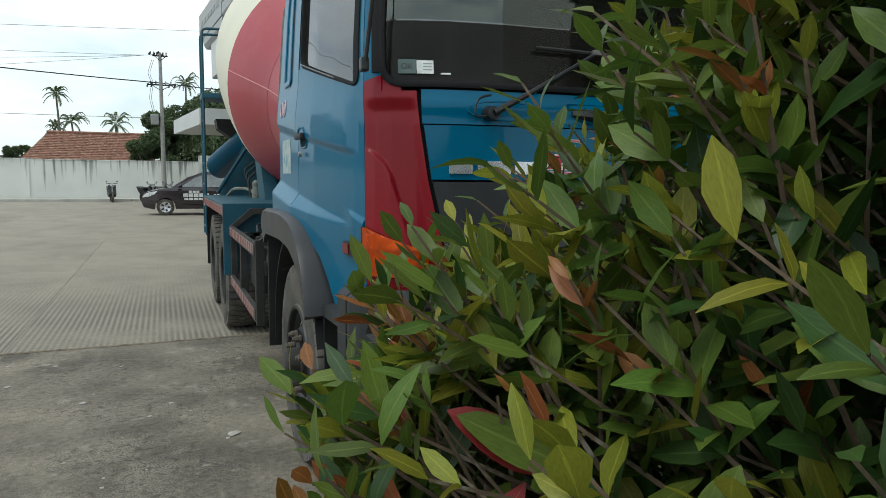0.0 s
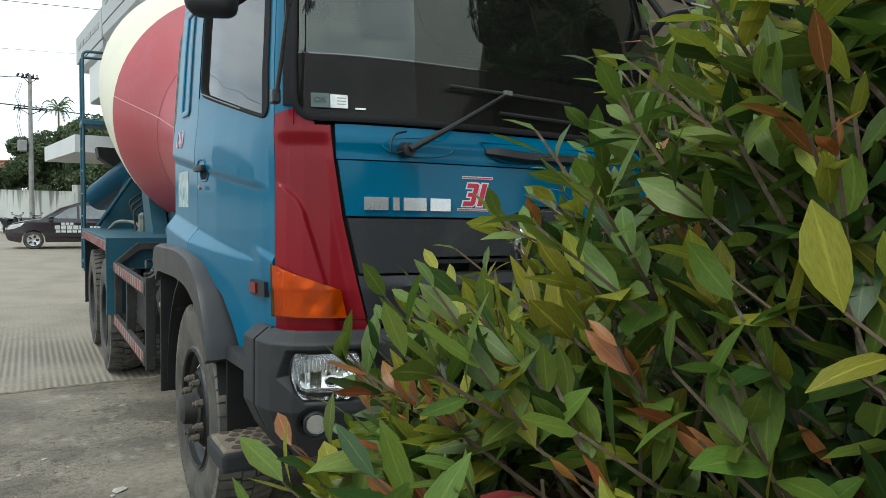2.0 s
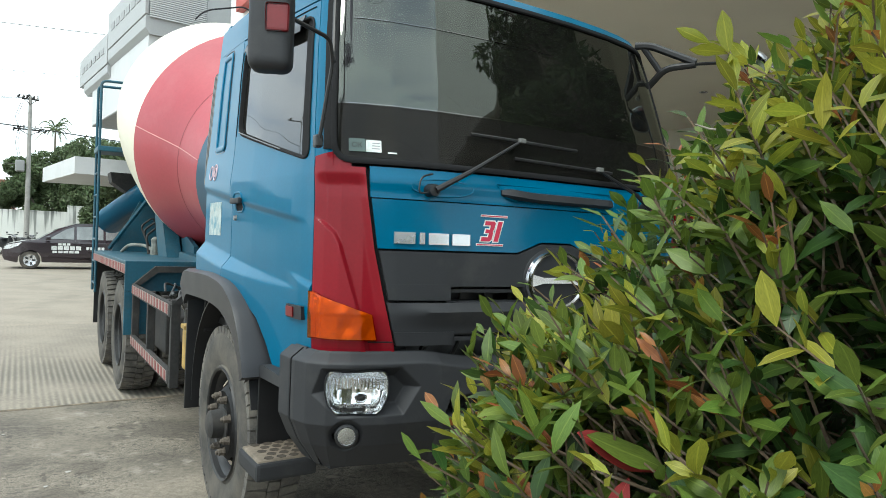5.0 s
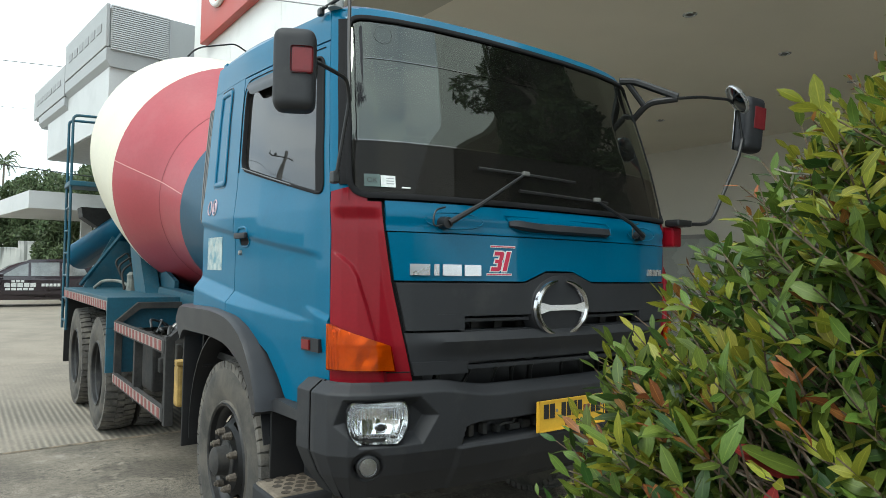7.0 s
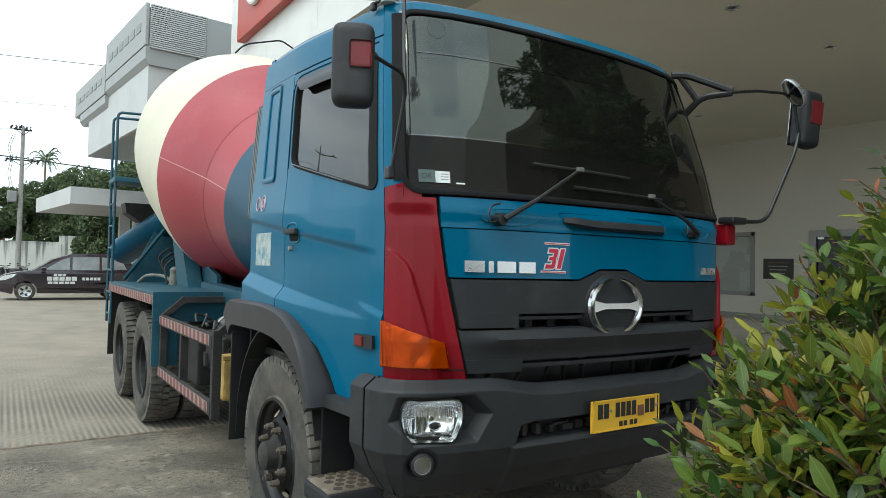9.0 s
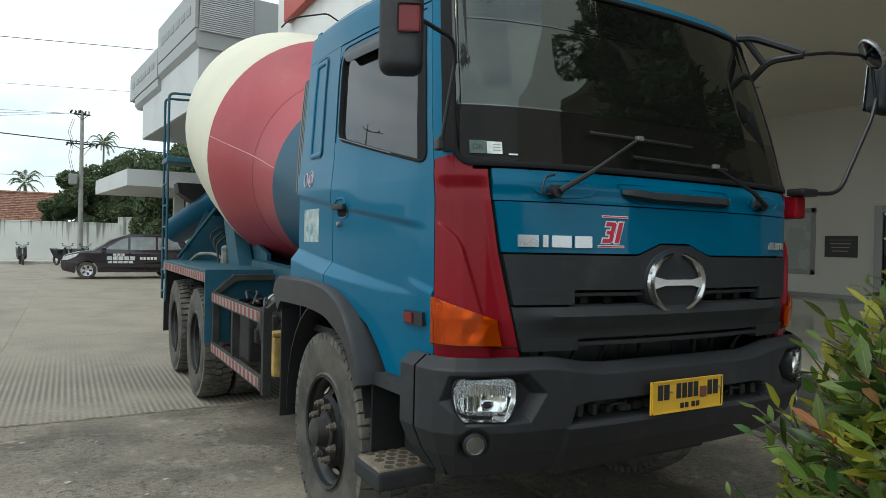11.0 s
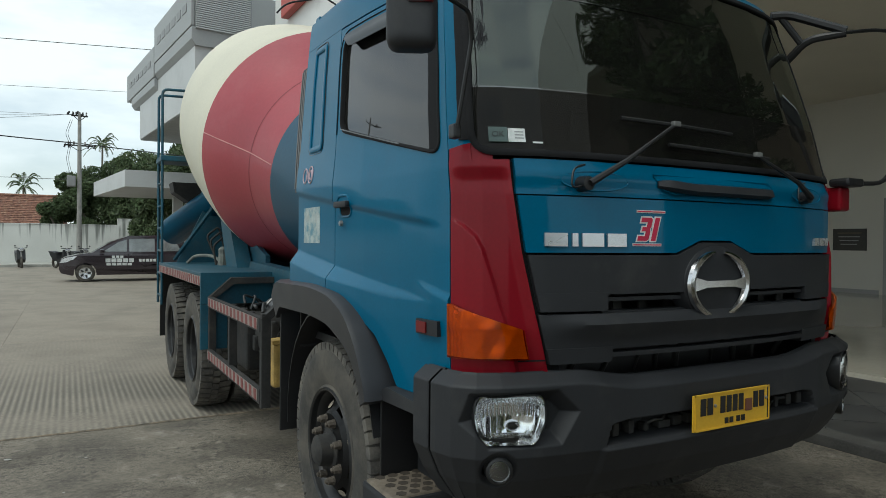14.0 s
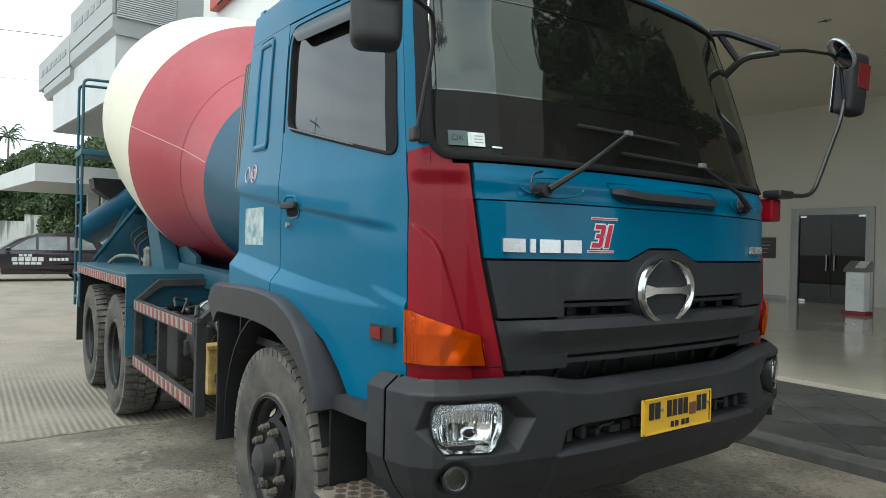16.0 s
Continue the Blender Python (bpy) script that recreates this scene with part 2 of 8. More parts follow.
def box(bm, x0, x1, y0, y1, z0, z1, bevel=0.0, seg=2, turn=None):
    """A box, with its edges rounded off."""
    made = bmesh.ops.create_cube(bm, size=1.0)["verts"]
    for v in made:
        v.co = Vector(((x0 + x1) / 2 + v.co.x * (x1 - x0), (y0 + y1) / 2 + v.co.y * (y1 - y0), (z0 + z1) / 2 + v.co.z * (z1 - z0)))
    if bevel:
        edges = list({e for v in made for e in v.link_edges})
        out = bmesh.ops.bevel(bm, geom=edges, offset=bevel, segments=seg, affect="EDGES", profile=0.6)
        made = list({v for f in out["faces"] for v in f.verts} | {v for v in made if v.is_valid})
    if turn is not None:
        bmesh.ops.transform(bm, matrix=turn, verts=[v for v in made if v.is_valid])
    return bm


def one_box(*a, **k):
    return box(bmesh.new(), *a, **k)


def prism(bm, pts, axis, a, b):
    """A flat outline pushed through from a to b along one axis; pts are the two other coordinates in order."""
    def at(p, c):
        return {"x": (c, p[0], p[1]), "y": (p[0], c, p[1]), "z": (p[0], p[1], c)}[axis]
    lo = [bm.verts.new(at(p, a)) for p in pts]
    hi = [bm.verts.new(at(p, b)) for p in pts]
    n = len(pts)
    bm.faces.new(lo[::-1])
    bm.faces.new(hi)
    for i in range(n):
        bm.faces.new((lo[i], lo[(i + 1) % n], hi[(i + 1) % n], hi[i]))
    return bm


def tube(bm, pts, r, seg=10, caps=True):
    """A round bar along a line of points; r may be one radius or one for each point."""
    pts = [Vector(p) for p in pts]
    rs = r if isinstance(r, (list, tuple)) else [r] * len(pts)
    rings = []
    side = None
    for i, p in enumerate(pts):
        d = (pts[min(i + 1, len(pts) - 1)] - pts[max(i - 1, 0)]).normalized()
        if side is None:
            side = d.orthogonal().normalized()
        side = (side - d * side.dot(d)).normalized()
        up = d.cross(side)
        rings.append([bm.verts.new(p + rs[i] * (side * math.cos(2 * math.pi * k / seg) + up * math.sin(2 * math.pi * k / seg))) for k in range(seg)])
    for a, b in zip(rings, rings[1:]):
        for k in range(seg):
            bm.faces.new((a[k], a[(k + 1) % seg], b[(k + 1) % seg], b[k]))
    if caps:
        bm.faces.new(rings[0][::-1])
        bm.faces.new(rings[-1])
    return bm


def rounded(pts, r, n=4):
    """A line of points with its corners rounded."""
    pts = [Vector(p) for p in pts]
    out = [pts[0]]
    for a, b, c in zip(pts, pts[1:], pts[2:]):
        u, v = (a - b), (c - b)
        q = min(r, u.length / 2.1, v.length / 2.1)
        p0, p1 = b + u.normalized() * q, b + v.normalized() * q
        for i in range(n + 1):
            t = i / n
            out.append(p0 * (1 - t) ** 2 + b * 2 * t * (1 - t) + p1 * t * t)
    return out + [pts[-1]]


def lathe(bm, profile, seg=40, m=None, closed=False):
    """A turned body: profile rows of (along, radius) about the x axis, then moved by m."""
    m = m or Matrix()
    rings = []
    for a, r in profile:
        rings.append([bm.verts.new(m @ Vector((a, r * math.cos(2 * math.pi * k / seg), r * math.sin(2 * math.pi * k / seg)))) for k in range(seg)])
    pairs = list(zip(rings, rings[1:])) + ([(rings[-1], rings[0])] if closed else [])
    for a, b in pairs:
        for k in range(seg):
            bm.faces.new((a[k], a[(k + 1) % seg], b[(k + 1) % seg], b[k]))
    if not closed:
        for ring in (rings[0][::-1], rings[-1]):
            if (ring[0].co - ring[seg // 2].co).length > 1e-5:
                bm.faces.new(ring)
    bmesh.ops.remove_doubles(bm, verts=[v for ring in (rings[0], rings[-1]) for v in ring], dist=1e-6)
    return bm


def sheet(bm, fn, us, vs, thick):
    """A curved panel: fn(u, v, off) gives a point off metres outside of the surface; the panel is thick metres deep, behind it."""
    top = [[bm.verts.new(fn(u, v, 0.0)) for v in vs(u)] for u in us]
    bot = [[bm.verts.new(fn(u, v, -thick)) for v in vs(u)] for u in us]
    nu, nv = len(top), len(top[0])
    for i in range(nu - 1):
        for j in range(nv - 1):
            bm.faces.new((top[i][j], top[i + 1][j], top[i + 1][j + 1], top[i][j + 1]))
            bm.faces.new((bot[i][j], bot[i][j + 1], bot[i + 1][j + 1], bot[i + 1][j]))
    for i in range(nu - 1):
        bm.faces.new((top[i][0], bot[i][0], bot[i + 1][0], top[i + 1][0]))
        bm.faces.new((top[i][-1], top[i + 1][-1], bot[i + 1][-1], bot[i][-1]))
    for j in range(nv - 1):
        bm.faces.new((top[0][j], top[0][j + 1], bot[0][j + 1], bot[0][j]))
        bm.faces.new((top[-1][j], bot[-1][j], bot[-1][j + 1], top[-1][j + 1]))
    return bm


def lin(a, b, n):
    return [a + (b - a) * i / (n - 1) for i in range(n)]


def smooth01(x):
    x = min(1.0, max(0.0, x))
    return x * x * (3 - 2 * x)


def table(x, rows):
    """A value read from a table of (x, value), straight between its rows."""
    if x <= rows[0][0]:
        return rows[0][1]
    for (a, p), (b, q) in zip(rows, rows[1:]):
        if x <= b:
            return p + (q - p) * (x - a) / (b - a)
    return rows[-1][1]


# ---- the mixer truck: front at y = 0, its length along y ----
TRIM_BLACK = material("dull_black_rubber", (0.012, 0.012, 0.013), 0.8, 0, 0.2, 6, 100, 0.05, spec=0.2)
MARKER_RED = material("dark_red_lens", (0.15, 0.008, 0.010), 0.3, 0, 0.1, 20, 200, 0.1)
HOSE_DARK = material("dark_dusty_hose", (0.035, 0.034, 0.032), 0.5, 0, 0.3, 20, 90, 0.1)
TEXT_GREY = material("faded_print", (0.30, 0.31, 0.31), 0.6, 0, 0.1, 20, 90)
truck = holder("mixer_truck", "blue concrete mixer truck with red corners and red-cream drum", "truck")

PLAN = [(0, 0.0), (0.3, 0.006), (0.6, 0.033), (0.8, 0.072), (0.92, 0.113), (1.0, 0.157), (1.042, 0.203), (1.066, 0.256), (1.080, 0.36), (1.100, 0.60), (1.120, 0.90), (1.13, 1.2), (1.13, 1.78)]
ARC = [0.0]
for (pa, pb), (pc, pd) in zip(PLAN, PLAN[1:]):
    ARC.append(ARC[-1] + math.hypot(pc - pa, pd - pb))
ARC_X = list(zip(ARC, [p[0] for p in PLAN]))
ARC_Y = list(zip(ARC, [p[1] for p in PLAN]))
X_ARC = [(p[0], a) for p, a in zip(PLAN[:9], ARC)]
Y_ARC = [(p[1], a) for p, a in zip(PLAN, ARC)]
WIDTHS = [(0.9, 0.985), (1.2, 1.0), (1.75, 1.0), (2.0, 0.985), (2.3, 0.955), (2.62, 0.912), (2.72, 0.885)]
LEANS = [(0.9, 0.02), (1.2, 0.0), (1.66, 0.012), (1.8, 0.035), (2.1, 0.11), (2.4, 0.205), (2.62, 0.285), (2.72, 0.36)]


def s_x(x):
    return table(x, X_ARC)


def s_y(y):
    return table(y, Y_ARC)


def skin_point(s, z):
    a = abs(s)
    w, d = table(z, WIDTHS), table(z, LEANS)
    y = table(a, ARC_Y)
    w += (1 - w) * 0.38 * smooth01((y - 0.3) / 1.2)
    return Vector((math.copysign(table(a, ARC_X) * w, s), d + y * (1.78 - d) / 1.78, z))


def skin(out=0.0, relief=None):
    """The cab's outer skin, out metres proud, as a function for sheet()."""
    def fn(s, z, off):
        e = 0.02
        t = (skin_point(s + e, z) - skin_point(s - e, z)).normalized()
        n = Vector((t.y, -t.x, 0))
        if n.length < 1e-6:
            n = Vector((0, -1, 0))
        n.normalize()
        k = relief(s, z) if relief else 0.0
        return skin_point(s, z) + n * (out + off + k)
    return fn


def panel(name, s0, s1, lo, hi, mat, parent, ns=16, nz=10, out=0.0, thick=0.03, relief=None, label="", smooth=True):
    lo_f = lo if callable(lo) else (lambda s: lo)
    hi_f = hi if callable(hi) else (lambda s: hi)
    bm = sheet(bmesh.new(), skin(out, relief), lin(s0, s1, ns), lambda s: lin(lo_f(s), hi_f(s), nz), thick)
    return part(name, bm, mat, parent, label, smooth)


def make_first(name, bm, mat, parent=None, label="", smooth=False):
    return make(bm, name, mat, parent, label, smooth)


part = make_first
SEAM_F = s_y(0.262)
SEAM_D = s_y(1.22)
REAR = s_y(1.78)


def red_inner(z):
    return table(z, [(1.0, 0.775), (1.25, 0.832), (1.46, 0.876), (1.66, 0.904), (1.80, 0.912)])


def slanted(name, x_lo, x_hi, z0, z1, mat, parent, nz=12, ns=10, out=0.0, thick=0.03, label="", relief=None):
    """A front panel between two edges that slant: each edge gives the arc place for a height."""
    fn = skin(out, relief)
    bm = sheet(bmesh.new(), lambda z, k, off: fn(x_lo(z) + (x_hi(z) - x_lo(z)) * k, z, off), lin(z0, z1, nz), lambda z: lin(0, 1, ns), thick)
    return part(name, bm, mat, parent, label, True)


# cab shell: back, floor, roof and pillars
bm = bmesh.new()
edge = [(0.985 * (table(z, WIDTHS) * 0.62 + 0.38) * 1.13, z) for z in (1.0, 1.3, 1.75, 2.0, 2.3, 2.5, 2.62, 2.70)]
prism(bm, edge + [(-x, z) for x, z in reversed(edge)], "y", 1.73, 1.782)
cab = part("cab_back", bm, BLUE, truck)
bm = one_box(-1.06, 1.06, 0.25, 1.76, 0.98, 1.02)
part("cab_floor", bm, BLACK, truck)

rows_roof = [(2.650, 0.0), (2.668, -0.010), (2.686, -0.028), (2.704, -0.058), (2.720, -0.10), (2.733, -0.17), (2.744, -0.30)]
bm = bmesh.new()
rings = []
for z, off in rows_roof:
    ring = []
    for s in lin(-REAR, REAR, 71):
        p = skin(off)(s, min(z, 2.70), 0.0)
        rise = 0.045 * smooth01((p.y - 0.4) / 1.3) * smooth01((z - 2.66) / 0.08)
        ring.append(bm.verts.new((p.x, min(p.y, 1.785 + off * 0.5), z + rise)))
    rings.append(ring)
for a, b in zip(rings, rings[1:]):
    for i in range(len(a) - 1):
        bm.faces.new((a[i], a[i + 1], b[i + 1], b[i]))
    bm.faces.new((a[-1], a[0], b[0], b[-1]))
bm.faces.new(rings[-1])
bm.faces.new(rings[0][::-1])
part("roof", bm, BLUE, truck, smooth=True)

panel("windscreen_header", -s_x(0.97), s_x(0.97), 2.622, 2.665, BLUE, truck, 40, 4)


def strip(name, path, w, mat, parent, out=0.004, thick=0.02, label="", relief=None):
    """A closed band w wide just inside a rounded outline of (arc place, height)."""
    fn = skin(out, relief)
    n = len(path)
    bm = bmesh.new()
    rows = []
    for k in range(n):
        a, b, c = Vector(path[k - 1]), Vector(path[k]), Vector(path[(k + 1) % n])
        t = (c - a).normalized()
        q = b + Vector((-t.y, t.x)) * w
        rows.append([bm.verts.new(fn(b.x, b.y, 0)), bm.verts.new(fn(b.x + (q.x - b.x) * 0.3, b.y + (q.y - b.y) * 0.3, 0.003)), bm.verts.new(fn(b.x + (q.x - b.x) * 0.8, b.y + (q.y - b.y) * 0.8, 0.002)), bm.verts.new(fn(q.x, q.y, -0.002)), bm.verts.new(fn(q.x, q.y, -thick)), bm.verts.new(fn(b.x, b.y, -thick))])
    for k in range(n):
        u, v = rows[k], rows[(k + 1) % n]
        for i in range(6):
            bm.faces.new((u[i], v[i], v[(i + 1) % 6], u[(i + 1) % 6]))
    return part(name, bm, mat, parent, label, True)


def round_path(corners, r, steps=5, between=12):
    """A closed outline with round corners and points along its sides."""
    pts = []
    n = len(corners)
    for k in range(n):
        a, b, c = (Vector(corners[(k + d) % n]) for d in (-1, 0, 1))
        u, v = (a - b).normalized(), (c - b).normalized()
        p, q = b + u * r, b + v * r
        for i in range(steps + 1):
            t = i / steps
            pts.append(p * (1 - t) ** 2 + b * 2 * t * (1 - t) + q * t * t)
        nxt = c - v * r
        for i in range(1, between):
            pts.append(q.lerp(nxt, i / between))
    return [(p.x, p.y) for p in pts]


SCREEN_S = s_x(1.022)
SCREEN_R = 0.075


def corner_rise(d, r):
    """Height of a round corner's edge at d from the side."""
    return r - math.sqrt(max(0.0, r * r - (r - d) ** 2)) if d < r else 0.0


glass_pane = panel("windscreen", -SCREEN_S, SCREEN_S, lambda s: 2.0385, lambda s: 2.612 - corner_rise(SCREEN_S - abs(s), SCREEN_R), SCREEN, truck, 120, 14, out=-0.004, thick=0.006, label="dark tinted curved windscreen")
strip("windscreen_seal", round_path([(-SCREEN_S - 0.008, 1.79), (SCREEN_S + 0.008, 1.79), (SCREEN_S + 0.008, 2.622), (-SCREEN_S - 0.008, 2.622)], SCREEN_R + 0.02, 8, 40), 0.024, TRIM_BLACK, glass_pane, 0.006, 0.02)
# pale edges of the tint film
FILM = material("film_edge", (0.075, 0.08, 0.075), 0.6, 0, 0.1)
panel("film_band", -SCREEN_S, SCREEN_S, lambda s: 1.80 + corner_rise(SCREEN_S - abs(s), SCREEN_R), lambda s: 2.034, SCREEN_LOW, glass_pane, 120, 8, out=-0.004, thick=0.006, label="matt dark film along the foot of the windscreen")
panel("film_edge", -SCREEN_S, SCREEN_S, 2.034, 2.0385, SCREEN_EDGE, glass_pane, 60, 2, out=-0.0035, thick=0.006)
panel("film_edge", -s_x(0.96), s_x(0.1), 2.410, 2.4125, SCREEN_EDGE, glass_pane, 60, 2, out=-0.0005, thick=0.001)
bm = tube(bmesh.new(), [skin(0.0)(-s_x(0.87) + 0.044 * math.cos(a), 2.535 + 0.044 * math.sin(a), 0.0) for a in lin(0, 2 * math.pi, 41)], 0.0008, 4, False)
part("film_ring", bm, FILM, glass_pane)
for sg in (-1, 1):
    for lo, hi, mat, nm in ((1.775, None, RED, "pillar_foot"), (None, 2.66, BLUE, "corner_pillar")):
        if lo:
            panel(nm, sg * (SCREEN_S - SCREEN_R), sg * SCREEN_S, lo, lambda s: 1.80 + corner_rise(SCREEN_S - abs(s), SCREEN_R), mat, truck, 10, 4, out=-0.002)
        else:
            panel(nm, sg * (SCREEN_S - SCREEN_R), sg * SCREEN_S, lambda s: 2.612 - corner_rise(SCREEN_S - abs(s), SCREEN_R), hi, mat, truck, 10, 4, out=-0.002)
    panel("pillar_foot", sg * SCREEN_S, sg * (SEAM_F - 0.009), 1.775, lambda s: 1.815 + 0.02 * (SEAM_F - abs(s)) / 0.1, RED, truck, 8, 6, out=0.002)
    panel("corner_pillar", sg * SCREEN_S, sg * SEAM_F, 1.815, 2.66, BLUE, truck, 10, 16, out=-0.002)
    panel("pillar_trim", sg * s_x(1.012), sg * s_x(1.047), 1.845, 2.60, TRIM_BLACK, truck, 5, 16, out=0.004, thick=0.01)

# front panels
panel("cowl_panel", -s_x(0.898), s_x(0.898), 1.660, 1.782, BLUE, truck, 48, 8, relief=lambda s, z: 0.012 * smooth01((z - 1.68) / 0.05) * (1 - smooth01((z - 1.72) / 0.06)))


def a_off(s):
    return abs(s + 0.03)


def hood_low(s):
    return 1.462 + 0.048 * (1 - min(1.0, max(0.0, (a_off(s) - 0.085) / 0.13)))


def between_reds(lo_f, hi_f, out, gap, thick=0.03, relief=None):
    """A front sheet whose ends slant along the red corner panels."""
    fn = skin(out, relief)

    def at(k, v, off):
        nominal = k * s_x(0.87)
        lo, hi = lo_f(nominal), hi_f(nominal)
        z = lo + (hi - lo) * v
        return fn(k * s_x(red_inner(z) - gap), z, off)
    return sheet(bmesh.new(), at, lin(-1, 1, 140), lambda k: lin(0, 1, 12), thick)


part("bonnet_flap", between_reds(hood_low, lambda s: 1.655, 0.002, 0.010), BLUE, truck, "", True)
slanted("gap_strip", lambda z: -s_x(red_inner(z) - 0.05), lambda z: -s_x(red_inner(z) + 0.02), 1.05, 1.772, TRIM_BLACK, truck, 12, 4, out=-0.02, thick=0.006)
slanted("gap_strip", lambda z: s_x(red_inner(z) - 0.05), lambda z: s_x(red_inner(z) + 0.02), 1.05, 1.772, TRIM_BLACK, truck, 12, 4, out=-0.02, thick=0.006)


def red_relief(s, z):
    """A raised lobe in the lower outer part."""
    k = (SEAM_F - abs(s)) / (SEAM_F - s_x(red_inner(z)))
    lobe = table(z, [(1.1, 0.72), (1.25, 0.66), (1.364, 0.60), (1.47, 0.52), (1.516, 0.43), (1.55, 0.27), (1.587, 0.0), (1.63, -0.4)])
    sunk = 1 - smooth01((lobe - k) / 0.06)
    sunk *= 1 - 0.7 * smooth01((k - 0.85) / 0.15)
    return -0.020 * sunk * smooth01(k / 0.25) * (1 - smooth01((z - 1.70) / 0.06))


for sg in (-1, 1):
    slanted("corner_panel", lambda z: sg * s_x(red_inner(z) + 0.003), lambda z: sg * (SEAM_F - 0.009), 1.035, 1.776, RED, truck, 110, 60, out=0.004, label="glossy dark red corner panel", relief=red_relief)
    lamp_in = [(1.105, s_x(0.866)), (1.205, s_x(0.884)), (1.287, SEAM_F - 0.018)]

    def lamp_bowl(q, z):
        """Flutes towards the door, a round bulb well further in, broad facets between."""
        k = (SEAM_F - abs(q)) / 0.24
        flute = 0.0045 * math.sin((abs(q)) * 2 * math.pi / 0.013) * (1 - smooth01((k - 0.22) / 0.06))
        well = -0.006 * math.exp(-(((k - 0.62) / 0.16) ** 2 + ((z - 1.158) / 0.026) ** 2))
        facet = 0.012 * abs((k * 2.7 - 7 * (z - 1.1)) % 1.0 - 0.5) * smooth01((k - 0.28) / 0.05) + 0.006 * smooth01((z - 1.19) / 0.02)
        return flute + well + facet
    lamp = slanted("indicator_lamp", lambda z: sg * table(z, lamp_in), lambda z: sg * (SEAM_F - 0.012), 1.106, 1.284, AMBER_BOWL, truck, 40, 60, out=0.012, thick=0.004, label="amber plastic indicator lamp", relief=lamp_bowl)
    slanted("lens", lambda z: sg * (table(z, lamp_in) - 0.003), lambda z: sg * (SEAM_F - 0.010), 1.103, 1.287, AMBER_GLASS, lamp, 30, 12, out=0.026, thick=0.022, label="clear amber plastic lens")
    slanted("panel_joint", lambda z: sg * s_x(red_inner(z) + 0.006), lambda z: sg * s_x(0.895), 1.094, 1.0985, TRIM_BLACK, truck, 2, 8, out=0.0055, thick=0.006)

# grille: black bands with slots between them
inner_l = lambda z: -s_x(red_inner(z) - 0.004)
inner_r = lambda z: s_x(red_inner(z) - 0.004)
grille = part("grille", one_box(-0.86, 0.86, 0.24, 0.27, 0.98, 1.5), BLACK, truck, "matt black plastic radiator grille")
part("upper_band", between_reds(lambda s: 1.318, lambda s: hood_low(s) - 0.008, 0.012, 0.012, 0.05), PLASTIC, grille, smooth=True)
slanted("lower_band", lambda z: inner_l(z), lambda z: inner_r(z), 1.128, 1.252, PLASTIC, grille, 8, 60, out=0.016, thick=0.06, relief=lambda s, z: (0.03 * smooth01((z - 1.14) / 0.1) * (1 - smooth01((z - 1.225) / 0.02)) + 0.006) * (1 - smooth01((abs(s) - 0.60) / 0.26)) - 0.010)
for sg in (-1, 1):
    slanted("grille_cheek", lambda z: sg * s_x(0.57), lambda z: sg * s_x(red_inner(z) - 0.012), 1.262, 1.325, PLASTIC, grille, 4, 12, out=0.014, thick=0.05)
    slanted("grille_cheek", lambda z: sg * s_x(0.55), lambda z: sg * s_x(red_inner(z) - 0.004), 1.082, 1.135, PLASTIC, grille, 4, 12, out=0.016, thick=0.05)
    panel("slat", sg * s_x(0.14), sg * s_x(0.58), 1.292, 1.306, PLASTIC, grille, 14, 2, out=-0.004, thick=0.04)
    panel("slat", sg * s_x(0.14), sg * s_x(0.58), 1.249, 1.258, PLASTIC, grille, 14, 2, out=-0.01, thick=0.05)
    for k in range(3):
        x = 0.22 + 0.13 * k
        part("slot_bracket", one_box(sg * x, sg * x + 0.045, 0.09, 0.10, 1.25, 1.32, 0.003), GRIME, grille)
panel("slat", -s_x(0.56), s_x(0.56), 1.098, 1.114, PLASTIC, grille, 40, 2, out=0.016, thick=0.05)
rng = random.Random(5)
for k in range(9):
    x = -0.62 + 0.155 * k + rng.uniform(-0.04, 0.04)
    bm = bmesh.new()
    tube(bm, rounded([(x, 0.19, 1.0), (x + rng.uniform(-0.03, 0.03), 0.17, 1.07), (x + rng.uniform(0.03, 0.12), 0.18, 1.09)], 0.03), rng.uniform(0.006, 0.014), 8)
    part("hose", bm, HOSE_DARK, grille)

# round emblem: a ring with gaps and a cross bar, on a black boss
boss = bmesh.new()
lathe(boss, [(0.0, 0.0), (0.0, 0.128), (-0.006, 0.144), (-0.03, 0.152), (-0.06, 0.155)], 48, pose(-0.043, -0.012, 1.345, 0, 0, 90) @ Matrix.Rotation(math.pi, 4, "Z") @ Matrix.Diagonal((1, 1.22, 1, 1)))
emblem = part("emblem_boss", boss, PLASTIC, truck, smooth=True)
for a0, a1 in ((100, 260), (-80, 80)):
    bm = bmesh.new()
    pts, rads = [], []
    for a in lin(a0, a1, 26):
        k = abs((a - (a0 + a1) / 2) / ((a1 - a0) / 2))
        pts.append((-0.043 + 0.157 * math.cos(radians(a)), -0.020, 1.345 + 0.122 * math.sin(radians(a))))
        rads.append(0.005 + 0.0125 * (1 - k ** 3))
    tube(bm, pts, rads, 8)
    part("emblem_arc", bm, CHROME, emblem, "chrome emblem arc", True)
bm = prism(bmesh.new(), [(-0.191, 1.372), (-0.123, 1.358), (0.037, 1.358), (0.105, 1.372), (0.105, 1.318), (0.037, 1.333), (-0.123, 1.333), (-0.191, 1.318)], "y", -0.032, -0.012)
part("emblem_bar", bm, CHROME, emblem)


def front_point(x, z, out=0.0):
    return skin(out)(s_x(abs(x)) * (1 if x >= 0 else -1), z, 0.0)


